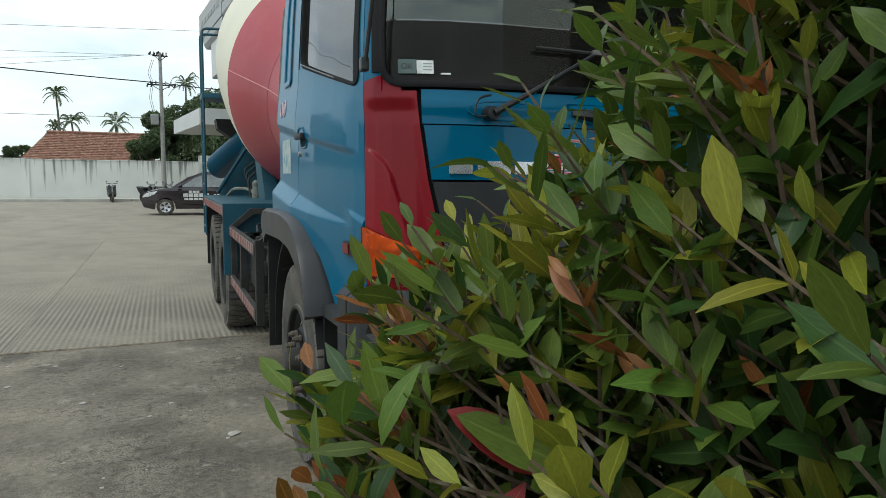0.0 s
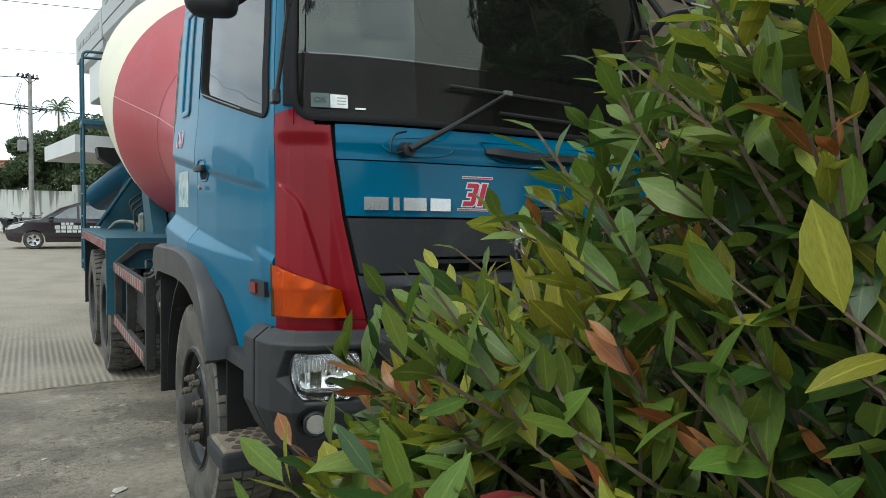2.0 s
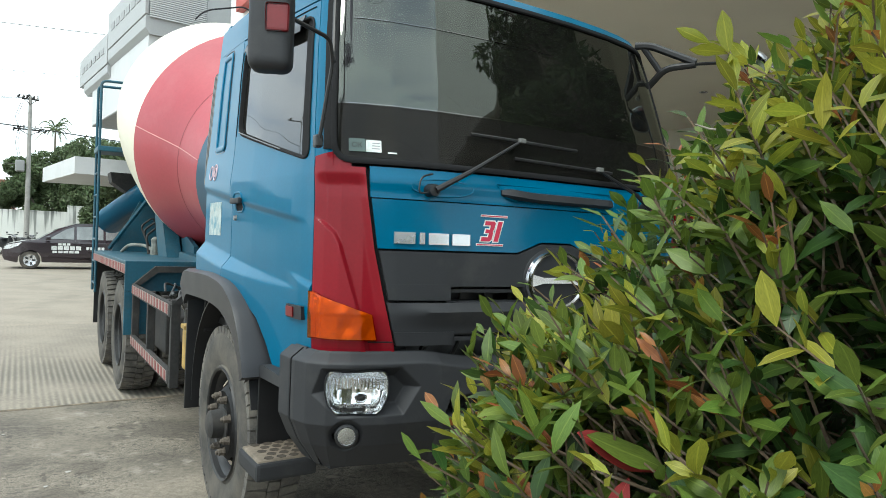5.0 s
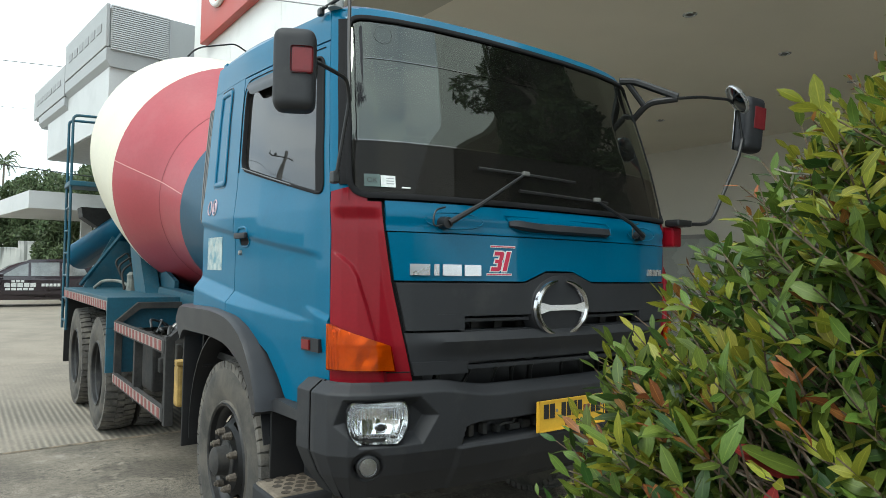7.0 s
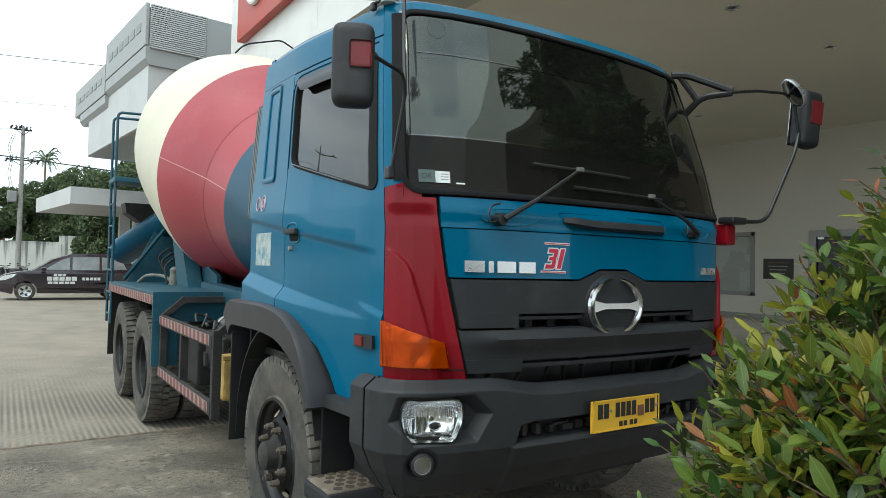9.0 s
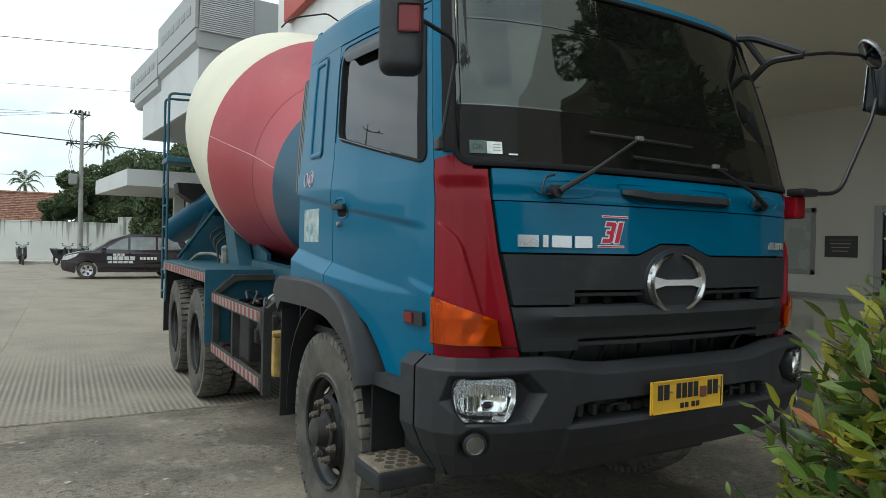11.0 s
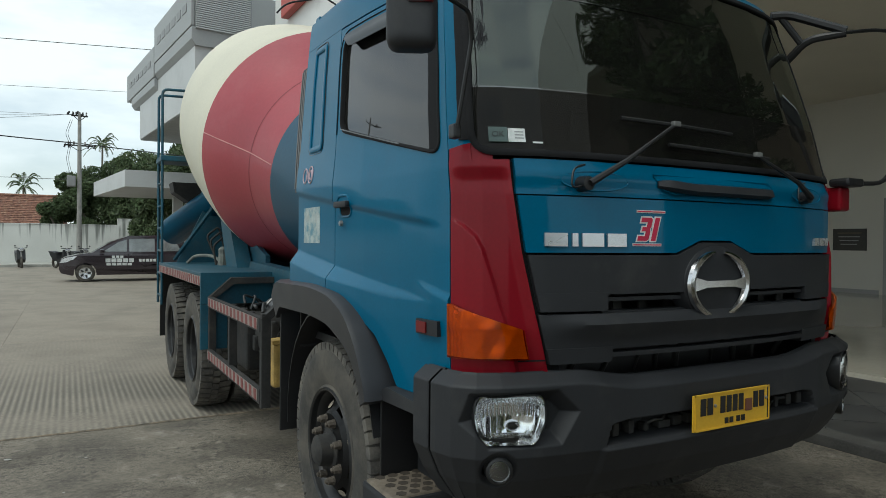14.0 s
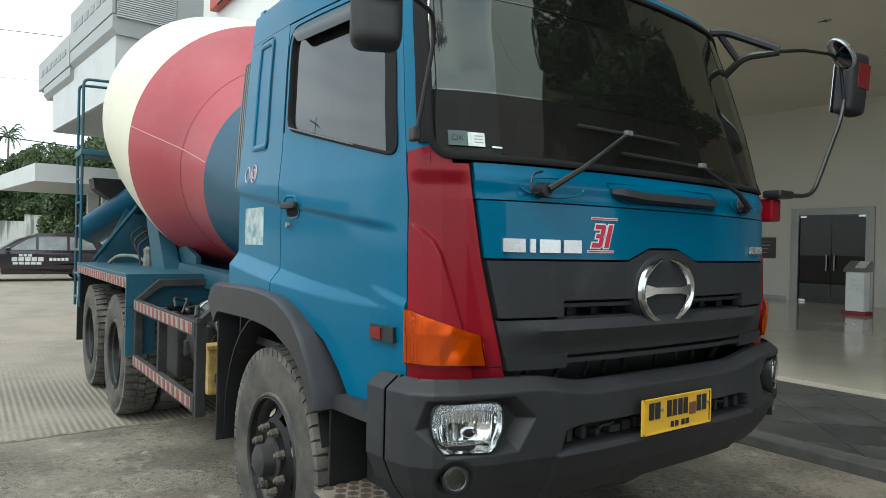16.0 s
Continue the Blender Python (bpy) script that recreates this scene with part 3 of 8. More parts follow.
def on_front(bm, x, z, w, h, out=0.004, thick=0.004, skew=0.0):
    """A small flat bar laid on the front skin."""
    pts = []
    for dx, dz in ((0, 0), (w, 0), (w, h), (0, h)):
        pts.append((x + dx + skew * dz, z + dz))
    lo = [bm.verts.new(front_point(px, pz, out)) for px, pz in pts]
    hi = [bm.verts.new(front_point(px, pz, out + thick)) for px, pz in pts]
    bm.faces.new(lo[::-1])
    bm.faces.new(hi)
    for i in range(4):
        bm.faces.new((lo[i], lo[(i + 1) % 4], hi[(i + 1) % 4], hi[i]))


# name badges stand as plain chrome blocks, no letters
for k in range(4):
    bm = bmesh.new()
    on_front(bm, (-0.808, -0.706, -0.668, -0.568)[k], 1.484, (0.084, 0.022, 0.084, 0.082)[k], 0.046, 0.004, 0.008)
    part("badge_block", bm, SILVER, truck)
for k in range(3):
    bm = bmesh.new()
    on_front(bm, 0.668 + 0.055 * k, 1.494, 0.046, 0.034, 0.004, 0.010)
    part("badge_block", bm, SILVER, truck)


def lettering(text, size, m, mat, parent, name="lettering", depth=0.0015, space=1.0, grow=0.0):
    cu = bpy.data.curves.new(name, "FONT")
    cu.body, cu.size, cu.extrude, cu.align_x, cu.align_y, cu.space_character, cu.offset = text, size, depth, "CENTER", "CENTER", space, grow
    tmp = new(name, cu)
    me = bpy.data.meshes.new_from_object(tmp.evaluated_get(bpy.context.evaluated_depsgraph_get()))
    bpy.data.objects.remove(tmp)
    me.materials.clear()
    me.materials.append(mat)
    ob = new(name, me)
    ob.matrix_basis = m
    ob.parent = parent
    return ob


DIGITS = ([(0.0, 0.80), (0.47, 0.80), (0.53, 0.92), (0.44, 1.0), (0.0, 1.0)], [(0.32, 0.55), (0.48, 0.52), (0.53, 0.60), (0.53, 0.90), (0.32, 0.82)], [(0.12, 0.41), (0.46, 0.41), (0.50, 0.50), (0.46, 0.59), (0.12, 0.59)], [(0.32, 0.18), (0.53, 0.10), (0.53, 0.40), (0.48, 0.48), (0.32, 0.45)], [(0.0, 0.0), (0.44, 0.0), (0.53, 0.08), (0.47, 0.20), (0.0, 0.20)], [(0.66, 0.0), (0.88, 0.0), (0.88, 1.0), (0.66, 1.0)])


def grown(pts, d):
    """A counter-clockwise outline pushed out by d with mitred corners."""
    out = []
    n = len(pts)
    for k in range(n):
        a, b, c = Vector(pts[k - 1]), Vector(pts[k]), Vector(pts[(k + 1) % n])
        u, v = (b - a).normalized(), (c - b).normalized()
        n1, n2 = Vector((u.y, -u.x)), Vector((v.y, -v.x))
        m = (n1 + n2) / max(0.35, 1 + n1.dot(n2))
        out.append((b.x + m.x * d, b.y + m.y * d))
    return out


for pick in (DIGITS[:5], DIGITS[5:]):
    for grow, out, mat, nm in ((0.06, 0.0028, WHITE, "digit_outline"), (0.0, 0.0044, PINK_RED, "digit")):
        bm = bmesh.new()
        for i, pts in enumerate(pick):
            lo, hi = [], []
            for u, v in grown(pts, grow):
                x, z = -0.432 + 0.094 * u + 0.024 * v, 1.506 + 0.084 * v
                lo.append(bm.verts.new(front_point(x, z, 0.0015)))
                hi.append(bm.verts.new(front_point(x, z, out + 0.00004 * i)))
            bm.faces.new(hi)
            for k in range(len(lo)):
                bm.faces.new((lo[k], lo[(k + 1) % len(lo)], hi[(k + 1) % len(lo)], hi[k]))
        part(nm, bm, mat, truck)
for dz, sk in ((0.0615, 0.012), (-0.0585, -0.008)):
    bm = bmesh.new()
    on_front(bm, -0.446 + sk, 1.545 + dz, 0.132, 0.010, 0.0035, 0.0012)
    part("number_line", bm, WHITE, truck)
    bm = bmesh.new()
    on_front(bm, -0.443 + sk, 1.545 + dz + 0.003, 0.126, 0.004, 0.005, 0.001)
    part("number_line", bm, PINK_RED, truck)

# grab handle recess in the cowl
bm = bmesh.new()
rim = [(-0.36, 1.748), (0.30, 1.748), (0.335, 1.725), (0.335, 1.69), (0.31, 1.676), (-0.26, 1.676), (-0.31, 1.69)]
for ring, out in ((rim, 0.0145), ([(-0.335, 1.738), (0.29, 1.738), (0.32, 1.72), (0.32, 1.695), (0.30, 1.684), (-0.25, 1.684), (-0.29, 1.70)], 0.004)):
    row = [bm.verts.new(front_point(x, z, out)) for x, z in ring]
    if out < 0.01:
        for k in range(len(row)):
            bm.faces.new((first[k], first[(k + 1) % len(row)], row[(k + 1) % len(row)], row[k]))
        bm.faces.new(row)
    first = row
part("handle_recess", bm, BLUE, truck)
bm = bmesh.new()
rows = []
for x in lin(-0.335, 0.325, 22):
    deep = smooth01((x + 0.335) / 0.05) * smooth01((0.325 - x) / 0.03)
    mid, half = 1.712 - 0.010 * smooth01((x + 0.335) / 0.2), 0.012 + 0.010 * deep
    rows.append([bm.verts.new(front_point(x, mid + half * dz, o)) for dz, o in ((1, 0.010), (0.8, 0.016 + 0.020 * deep), (-0.5, 0.018 + 0.024 * deep), (-1, 0.010))])
for a, b in zip(rows, rows[1:]):
    for k in range(4):
        bm.faces.new((a[k], b[k], b[(k + 1) % 4], a[(k + 1) % 4]))
bm.faces.new(rows[0])
bm.faces.new(rows[-1][::-1])
part("front_handle", bm, PLASTIC, truck, smooth=True)

# wipers
ALU_WORN = material("worn_grey_metal", (0.22, 0.22, 0.21), 0.5, 0.5, 0.2, 20)
for px, ex, ez, bl in ((-0.66, -0.22, 1.945, (-0.47, 0.12)), (0.57, 0.24, 1.86, (-0.26, 0.34))):
    base = front_point(px, 1.70, 0.02)
    tip = front_point(ex, ez, 0.03)
    arm = bmesh.new()
    lathe(arm, [(-0.02, 0.0), (-0.02, 0.028), (0.025, 0.024), (0.03, 0.0)], 16, Matrix.Translation(base) @ pose(0, 0, 0, 0, 0, -90))
    tube(arm, [base + Vector((0, -0.03, 0)), base.lerp(tip, 0.35) + Vector((0, -0.045, 0)), tip], [0.013, 0.010, 0.007], 8)
    wiper = part("wiper_arm", arm, BLACK, truck, "black wiper arm", True)
    bm = tube(bmesh.new(), [skin(0.018)(s_x(abs(x)) * (1 if x >= 0 else -1), table(x, [(bl[0], ez + 0.006), (bl[1], ez - 0.006)]), 0.0) for x in lin(bl[0], bl[1], 10)], 0.0075, 6)
    part("wiper_blade", bm, BLACK, wiper)
    part("blade_joint", one_box(tip.x - 0.018, tip.x + 0.018, tip.y - 0.014, tip.y + 0.006, tip.z - 0.008, tip.z + 0.012, 0.004), ALU_WORN, wiper)
    # pressed hollow in the cowl round the spindle
    bm = tube(bmesh.new(), [front_point(px + 0.055 + 0.135 * math.cos(a), 1.712 + 0.034 * math.sin(a), 0.008) for a in lin(0, 2 * math.pi, 41)], 0.0032, 6, False)
    part("spindle_hollow", bm, BLUE, truck, smooth=True)
    bm = tube(bmesh.new(), rounded([base + Vector((-0.02, -0.01, -0.01)), base + Vector((-0.075, -0.02, -0.02)), base + Vector((-0.06, -0.01, 0.05)), base + Vector((0.0, 0.0, 0.065))], 0.03), 0.004, 6)
    part("washer_hose", bm, BLACK, wiper)

# stickers in the corner of the windscreen
bm = bmesh.new()
on_front(bm, -0.972, 1.838, 0.058, 0.052, 0.002, 0.001)
ok_sticker = part("service_sticker", bm, material("grey_green_sticker", (0.07, 0.11, 0.10), 0.4, 0, 0.1), glass_pane)
pk = front_point(-0.943, 1.864, 0.0036)
okm = (front_point(-0.918, 1.864) - front_point(-0.968, 1.864)).normalized()
ang = math.degrees(math.atan2(okm.y, okm.x))
lettering("OK", 0.030, pose(pk.x, pk.y, pk.z, 72, 0, ang), INK, ok_sticker, "sticker_text", 0.0004)
bm = bmesh.new()
on_front(bm, -0.912, 1.838, 0.058, 0.048, 0.002, 0.001)
label_sticker = part("label_sticker", bm, WHITE, glass_pane)
for k in range(3):
    bm = bmesh.new()
    on_front(bm, -0.890, 1.850 + 0.011 * k, 0.030, 0.004, 0.0035, 0.0005)
    part("text_bar", bm, TEXT_GREY, label_sticker)
bm = bmesh.new()
on_front(bm, -0.83, 1.836, 0.035, 0.006, 0.002, 0.001)
part("text_bar", bm, WHITE, glass_pane)

# bumper: one wrapped moulding with openings for the lamps and the vent
BPLAN = [(0, -0.03), (0.35, -0.028), (0.62, -0.012), (0.85, 0.028), (0.98, 0.065), (1.06, 0.105), (1.115, 0.165), (1.135, 0.24), (1.145, 0.38)]
BARC = [0.0]
for (pa, pb), (pc, pd) in zip(BPLAN, BPLAN[1:]):
    BARC.append(BARC[-1] + math.hypot(pc - pa, pd - pb))
B_X, B_Y = list(zip(BARC, [p[0] for p in BPLAN])), list(zip(BARC, [p[1] for p in BPLAN]))
BX_S = [(p[0], a) for p, a in zip(BPLAN, BARC)]
B_END = BARC[-1]


def b_s(x):
    return table(x, BX_S)


def bumper_skin(out=0.0):
    def fn(s, z, off):
        def at(q):
            return Vector((math.copysign(table(abs(q), B_X), q), table(abs(q), B_Y), z))
        t = (at(s + 0.02) - at(s - 0.02)).normalized()
        n = Vector((t.y, -t.x, 0))
        if n.y > 0 and abs(s) < 0.8:
            n = -n
        # the lip leans in towards the foot and the upper edge
        z_up = 0.035 * (1 - smooth01((abs(s) - 0.42) / 0.30)) * smooth01((z - 0.90) / 0.1)
        k = table(z + z_up, [(0.60, -0.11), (0.70, -0.04), (0.79, 0.0), (1.020, 0.0), (1.027, -0.005), (1.06, -0.050)])
        return at(s) + n * (out + off + k)
    return fn


def lamp_half(v):
    """Half width of the headlamp's outline at a height from -1 to 1: a circle cut off above and below."""
    return math.sqrt(max(0.0, 1 - ((v - 0.22) / 1.62) ** 2))


def lamp_reach(u, v):
    """How far out a place lies on the headlamp's face, 1 at its rim."""
    return ((abs(u) / max(0.2, lamp_half(v))) ** 9 + abs(v) ** 9) ** (1 / 9.0)


def lamp_edge(c, n):
    lo, hi = 0.4, 1.6
    for k in range(30):
        m = (lo + hi) / 2
        if lamp_reach(m * c, m * n) < 1:
            lo = m
        else:
            hi = m
    return lo


HEX = [(1.10, 0.905), (1.075, 1.004), (0.785, 1.008), (0.705, 0.93), (0.772, 0.823), (1.02, 0.820)]
SLOT = [(0.60, 0.800), (0.575, 0.872), (0.50, 0.884), (-0.50, 0.884), (-0.575, 0.872), (-0.60, 0.800)]


def inside(poly, x, z):
    """Distance from a place within a counter-clockwise convex outline to its nearest side; below 0 outside."""
    d = 9.0
    for (ax, az), (bx, bz) in zip(poly, poly[1:] + poly[:1]):
        h = math.hypot(bx - ax, bz - az)
        d = min(d, ((bx - ax) * (z - az) - (bz - az) * (x - ax)) / h)
    return d


def bumper_relief(s, z):
    x = table(abs(s), B_X)
    k = -0.052 * min(1.0, max(0.0, inside(HEX, x, z) / 0.040))
    k -= 0.085 * smooth01(inside(SLOT, x, z) / 0.016)
    k -= 0.020 * (1 - smooth01((math.hypot(x - 0.985, (z - 0.745) * 0.95) - 0.046) / 0.02))
    # the lower lip stands out between the ends of the slot
    k += 0.012 * (1 - smooth01((x - 0.60) / 0.03)) * (1 - smooth01((z - 0.785) / 0.012))
    # a joint near the end of the moulding
    k -= 0.006 * (1 - min(1.0, abs(abs(s) - B_END + 0.10) / 0.007))
    return k


bumper = part("bumper", one_box(-1.0, 1.0, 0.16, 0.24, 0.72, 0.98, 0.01), BLACK, truck, "matt dark grey plastic bumper")
fn = bumper_skin()
LAMP_AT = (0.952, 0.914)


def bumper_point(s, z, off):
    return fn(s, z, off + bumper_relief(s, z))


bm = bmesh.new()
lean = []
for side in (0.0, -0.02):
    net = []
    for s in lin(-B_END, B_END, 381):
        top = 1.06 - 0.035 * (1 - smooth01((abs(s) - 0.42) / 0.30))
        heights = [0.60 + (top - 0.60) * k / 98 for k in range(99)]
        net.append([bm.verts.new(bumper_point(s, z, side)) for z in heights])
        for z in heights:
            along = bumper_point(s + 0.003, z, side) - bumper_point(s - 0.003, z, side)
            up = bumper_point(s, z + 0.003, side) - bumper_point(s, z - 0.003, side)
            n = along.cross(up).normalized()
            lean.append(n if n.y < 0 else -n)
    for i in range(380):
        for k in range(98):
            v = net[i][k]
            x, z = abs(v.co.x), v.co.z
            if lamp_reach((x - LAMP_AT[0]) / 0.098, (z - LAMP_AT[1]) / 0.072) < 0.93 or math.hypot(x - 0.985, z - 0.745) < 0.038:
                continue
            bm.faces.new((net[i][k], net[i + 1][k], net[i + 1][k + 1], net[i][k + 1]))
shell = part("bumper_shell", bm, PLASTIC, bumper, smooth=True)
shell.data.normals_split_custom_set_from_vertices(lean)
rng = random.Random(8)
for k in range(15):
    x = -0.54 + 0.076 * k
    bm = one_box(x, x + rng.uniform(0.02, 0.06), 0.02, 0.056, 0.815, 0.82 + rng.uniform(0.015, 0.055), 0.006)
    part("vent_fitting", bm, GRIME, bumper)
for k in range(5):
    x = rng.uniform(-0.52, 0.45)
    bm = tube(bmesh.new(), rounded([(x, 0.05, 0.815), (x + 0.03, 0.025, 0.85), (x + 0.10, 0.03, 0.845), (x + 0.13, 0.05, 0.872)], 0.02), 0.006, 7)
    part("vent_hose", bm, HOSE_DARK, bumper)
for sg in (-1, 1):
    # head lamp: fluted bright bowl, clear lens
    lp = fn(sg * b_s(LAMP_AT[0]), LAMP_AT[1], -0.012)
    yaw = sg * 23
    lm = Matrix.Translation(lp) @ pose(0, 0, 0, 0, 0, yaw - 90) @ Matrix.Diagonal((1, 1.27, 0.86, 1))

    def oval(rows):
        """A ring or lens on the headlamp's outline: rows of (depth, radius)."""
        bm = bmesh.new()
        rings = []
        for d, r in rows:
            ring = []
            for k in range(64):
                c, n = math.cos(2 * math.pi * k / 64), math.sin(2 * math.pi * k / 64)
                q = lamp_edge(c, n)
                ring.append(bm.verts.new(lm @ Vector((d, r * q * c, r * q * n))))
            rings.append(ring)
        for u, v in zip(rings, rings[1:]):
            for k in range(64):
                bm.faces.new((u[k], u[(k + 1) % 64], v[(k + 1) % 64], v[k]))
        return bm

    def bowl_depth(u, v):
        """Reflector relief: fine upright flutes above, broad steps below, flat ledges top and foot."""
        r = min(1.0, lamp_reach(u, v))
        d = -0.060 * (1 - (0.65 * u * u + 0.35 * v * v)) * (1 - r ** 14)
        above = smooth01((v - 0.02) / 0.04)
        d += 0.0016 * above * math.sin(u * 2 * math.pi / 0.115) * (1 - r ** 8)
        d += (1 - above) * 0.0022 * (abs(((u * 3.2) % 1.0) - 0.5) * 2 - 0.5)
        d += 0.012 * smooth01((v - 0.62) / 0.05) + 0.010 * smooth01((-0.68 - v) / 0.05)
        return d

    bm = bmesh.new()
    grid = []
    for iy in range(121):
        line = []
        for iz in range(45):
            u, v = -1 + 2 * iy / 120, -1 + 2 * iz / 44
            u *= max(0.2, lamp_half(v))
            line.append(bm.verts.new(lm @ Vector((bowl_depth(u, v), 0.0925 * u, 0.0925 * v))))
        grid.append(line)
    for a, b in zip(grid, grid[1:]):
        for k in range(44):
            bm.faces.new((a[k], b[k], b[k + 1], a[k + 1]))
    head = part("headlamp", bm, REFLECTOR, bumper, "clear headlamp with a bright fluted reflector", True)
    part("lens", oval([(0.018, 0.002), (0.016, 0.05), (0.009, 0.086), (-0.002, 0.0965)]), LENS, head, "clear glass lens", True)
    part("lamp_bezel", oval([(-0.002, 0.0925), (0.004, 0.095), (0.0, 0.0975), (-0.07, 0.0985)]), BLACK, head, smooth=True)
    bl = lm @ Matrix.Translation((-0.020, -0.014 * sg, -0.036))
    part("bulb_ring", lathe(bmesh.new(), [(-0.045, 0.014), (-0.022, 0.015), (-0.020, 0.019), (-0.045, 0.022)], 20, bl, True), CHROME, head, smooth=True)
    part("bulb", lathe(bmesh.new(), [(-0.05, 0.012), (-0.022, 0.012), (-0.018, 0.0)], 14, bl), INK, head, smooth=True)
    fp = fn(sg * b_s(0.985), 0.745, -0.004)
    fm = Matrix.Translation(fp) @ pose(0, 0, 0, 0, 0, sg * 24 - 90)
    part("fog_bezel", lathe(bmesh.new(), [(0.004, 0.034), (0.010, 0.038), (0.006, 0.045), (-0.03, 0.047), (-0.03, 0.034)], 28, fm, True), BLACK, bumper, smooth=True)
    fog = part("fog_lamp", lathe(bmesh.new(), [(-0.030, 0.0), (-0.028, 0.010), (-0.022, 0.019), (-0.012, 0.027), (0.003, 0.034)], 9, fm), REFLECTOR, bumper, "small round fog lamp")
    part("lens", lathe(bmesh.new(), [(0.010, 0.0), (0.009, 0.018), (0.004, 0.0335)], 24, fm), FOG_GLASS, fog, smooth=True)
    part("bulb_cap", lathe(bmesh.new(), [(-0.030, 0.007), (-0.014, 0.007), (-0.010, 0.0)], 12, fm), INK, fog, smooth=True)
    part("lens_rim", lathe(bmesh.new(), [(0.004, 0.032), (0.009, 0.034), (0.005, 0.0365)], 24, fm, True), SILVER, fog, smooth=True)

# number plate, its writing as plain bars
bm = one_box(-0.225, 0.205, -0.058, -0.052, 0.806, 0.941, 0.0015, 1)
plate = part("number_plate", bm, YELLOW, bumper, "yellow number plate with black characters")
for x0, x1 in ((-0.185, -0.155), (-0.148, -0.118), (-0.075, -0.048), (-0.040, -0.013), (-0.005, 0.022), (0.030, 0.057), (0.118, 0.146), (0.154, 0.183)):
    bm = one_box(x0, x1, -0.0605, -0.058, 0.862, 0.925)
    part("character_bar", bm, INK, plate)
for x0 in (-0.05, -0.022, 0.018, 0.046):
    bm = one_box(x0, x0 + 0.02, -0.0605, -0.058, 0.820, 0.842)
    part("character_bar", bm, INK, plate)
bm = one_box(0.068, 0.108, -0.063, -0.058, 0.855, 0.902, 0.004)
part("seal", bm, material("brown_seal", (0.16, 0.06, 0.035), 0.6), plate, "brown round seal")
for p, q, r, s in ((-0.215, 0.215, 0.935, 0.941), (-0.215, 0.215, 0.806, 0.812), (-0.215, -0.211, 0.806, 0.941), (0.211, 0.215, 0.806, 0.941)):
    bm = one_box(p, q, -0.0615, -0.058, r, s)
    part("plate_rim", bm, YELLOW, plate)
for x in (-0.105, 0.195):
    bm = lathe(bmesh.new(), [(-0.058, 0.007), (-0.063, 0.006), (-0.064, 0.0)], 10, pose(x, 0, 0.893, 0, 0, 90))
    part("screw", bm, STEEL, plate)

# sides of the cab
MUD = material("brown_mud", (0.055, 0.043, 0.031), 0.9, 0, 0.3, 30, 120, 0.3)
WHEEL_Y = 1.27
ALU_DULL = material("dull_grey_trim", (0.16, 0.165, 0.17), 0.5, 0.3, 0.1)
VISOR = material("smoked_visor", (0.025, 0.027, 0.030), 0.35, 0, 0.1, spec=0.35)


def arch(y):
    """Lower edge of the cab's side over the front wheel."""
    return table(y, [(0.2, 0.925), (0.60, 0.935), (0.66, 1.02), (0.76, 1.12), (0.93, 1.20), (1.15, 1.245), (1.8, 1.27)])


def rounded_flat(pts, r):
    """A flat line of points with round corners and points along its runs."""
    line = [p.to_2d() for p in rounded([(x, z, 0) for x, z in pts], r, 6)]
    out = []
    for a, b in zip(line, line[1:]):
        n = max(1, int((b - a).length / 0.06))
        out += [tuple(a.lerp(b, k / n)) for k in range(n)]
    return out + [tuple(line[-1])]


def belt(y):
    return table(y, [(0.28, 1.80), (0.45, 1.835), (1.17, 2.005)])


def y_at(s):
    return table(abs(s), ARC_Y)


def door_relief(s, z):
    y = y_at(s)
    crease = 1.655 - 0.13 * (1.2 - y)
    a = 0.014 * smooth01((z - crease) / 0.03) * (1 - smooth01((z - crease - 0.05) / 0.25)) * smooth01((y - 0.3) / 0.15)
    # an upward-facing ledge that thins out towards the front
    run = max(0.0, (y - 0.33) / 0.87)
    top, low = 1.282 + 0.098 * run, 1.280 + 0.030 * run * run + 0.012 * run
    b = 0.046 * min(1.0, run) * min(1.0, max(0.0, (top - z) / max(0.004, top - low)))
    # a short crease that starts at the corner panel
    edge = 1.312 + 0.22 * (y - 0.262)
    c = 0.011 * smooth01((0.50 - y) / 0.16) * min(1.0, max(0.0, (edge - z) / 0.016)) * (1 - smooth01((edge - 0.016 - z) / 0.16))
    return a + b + c


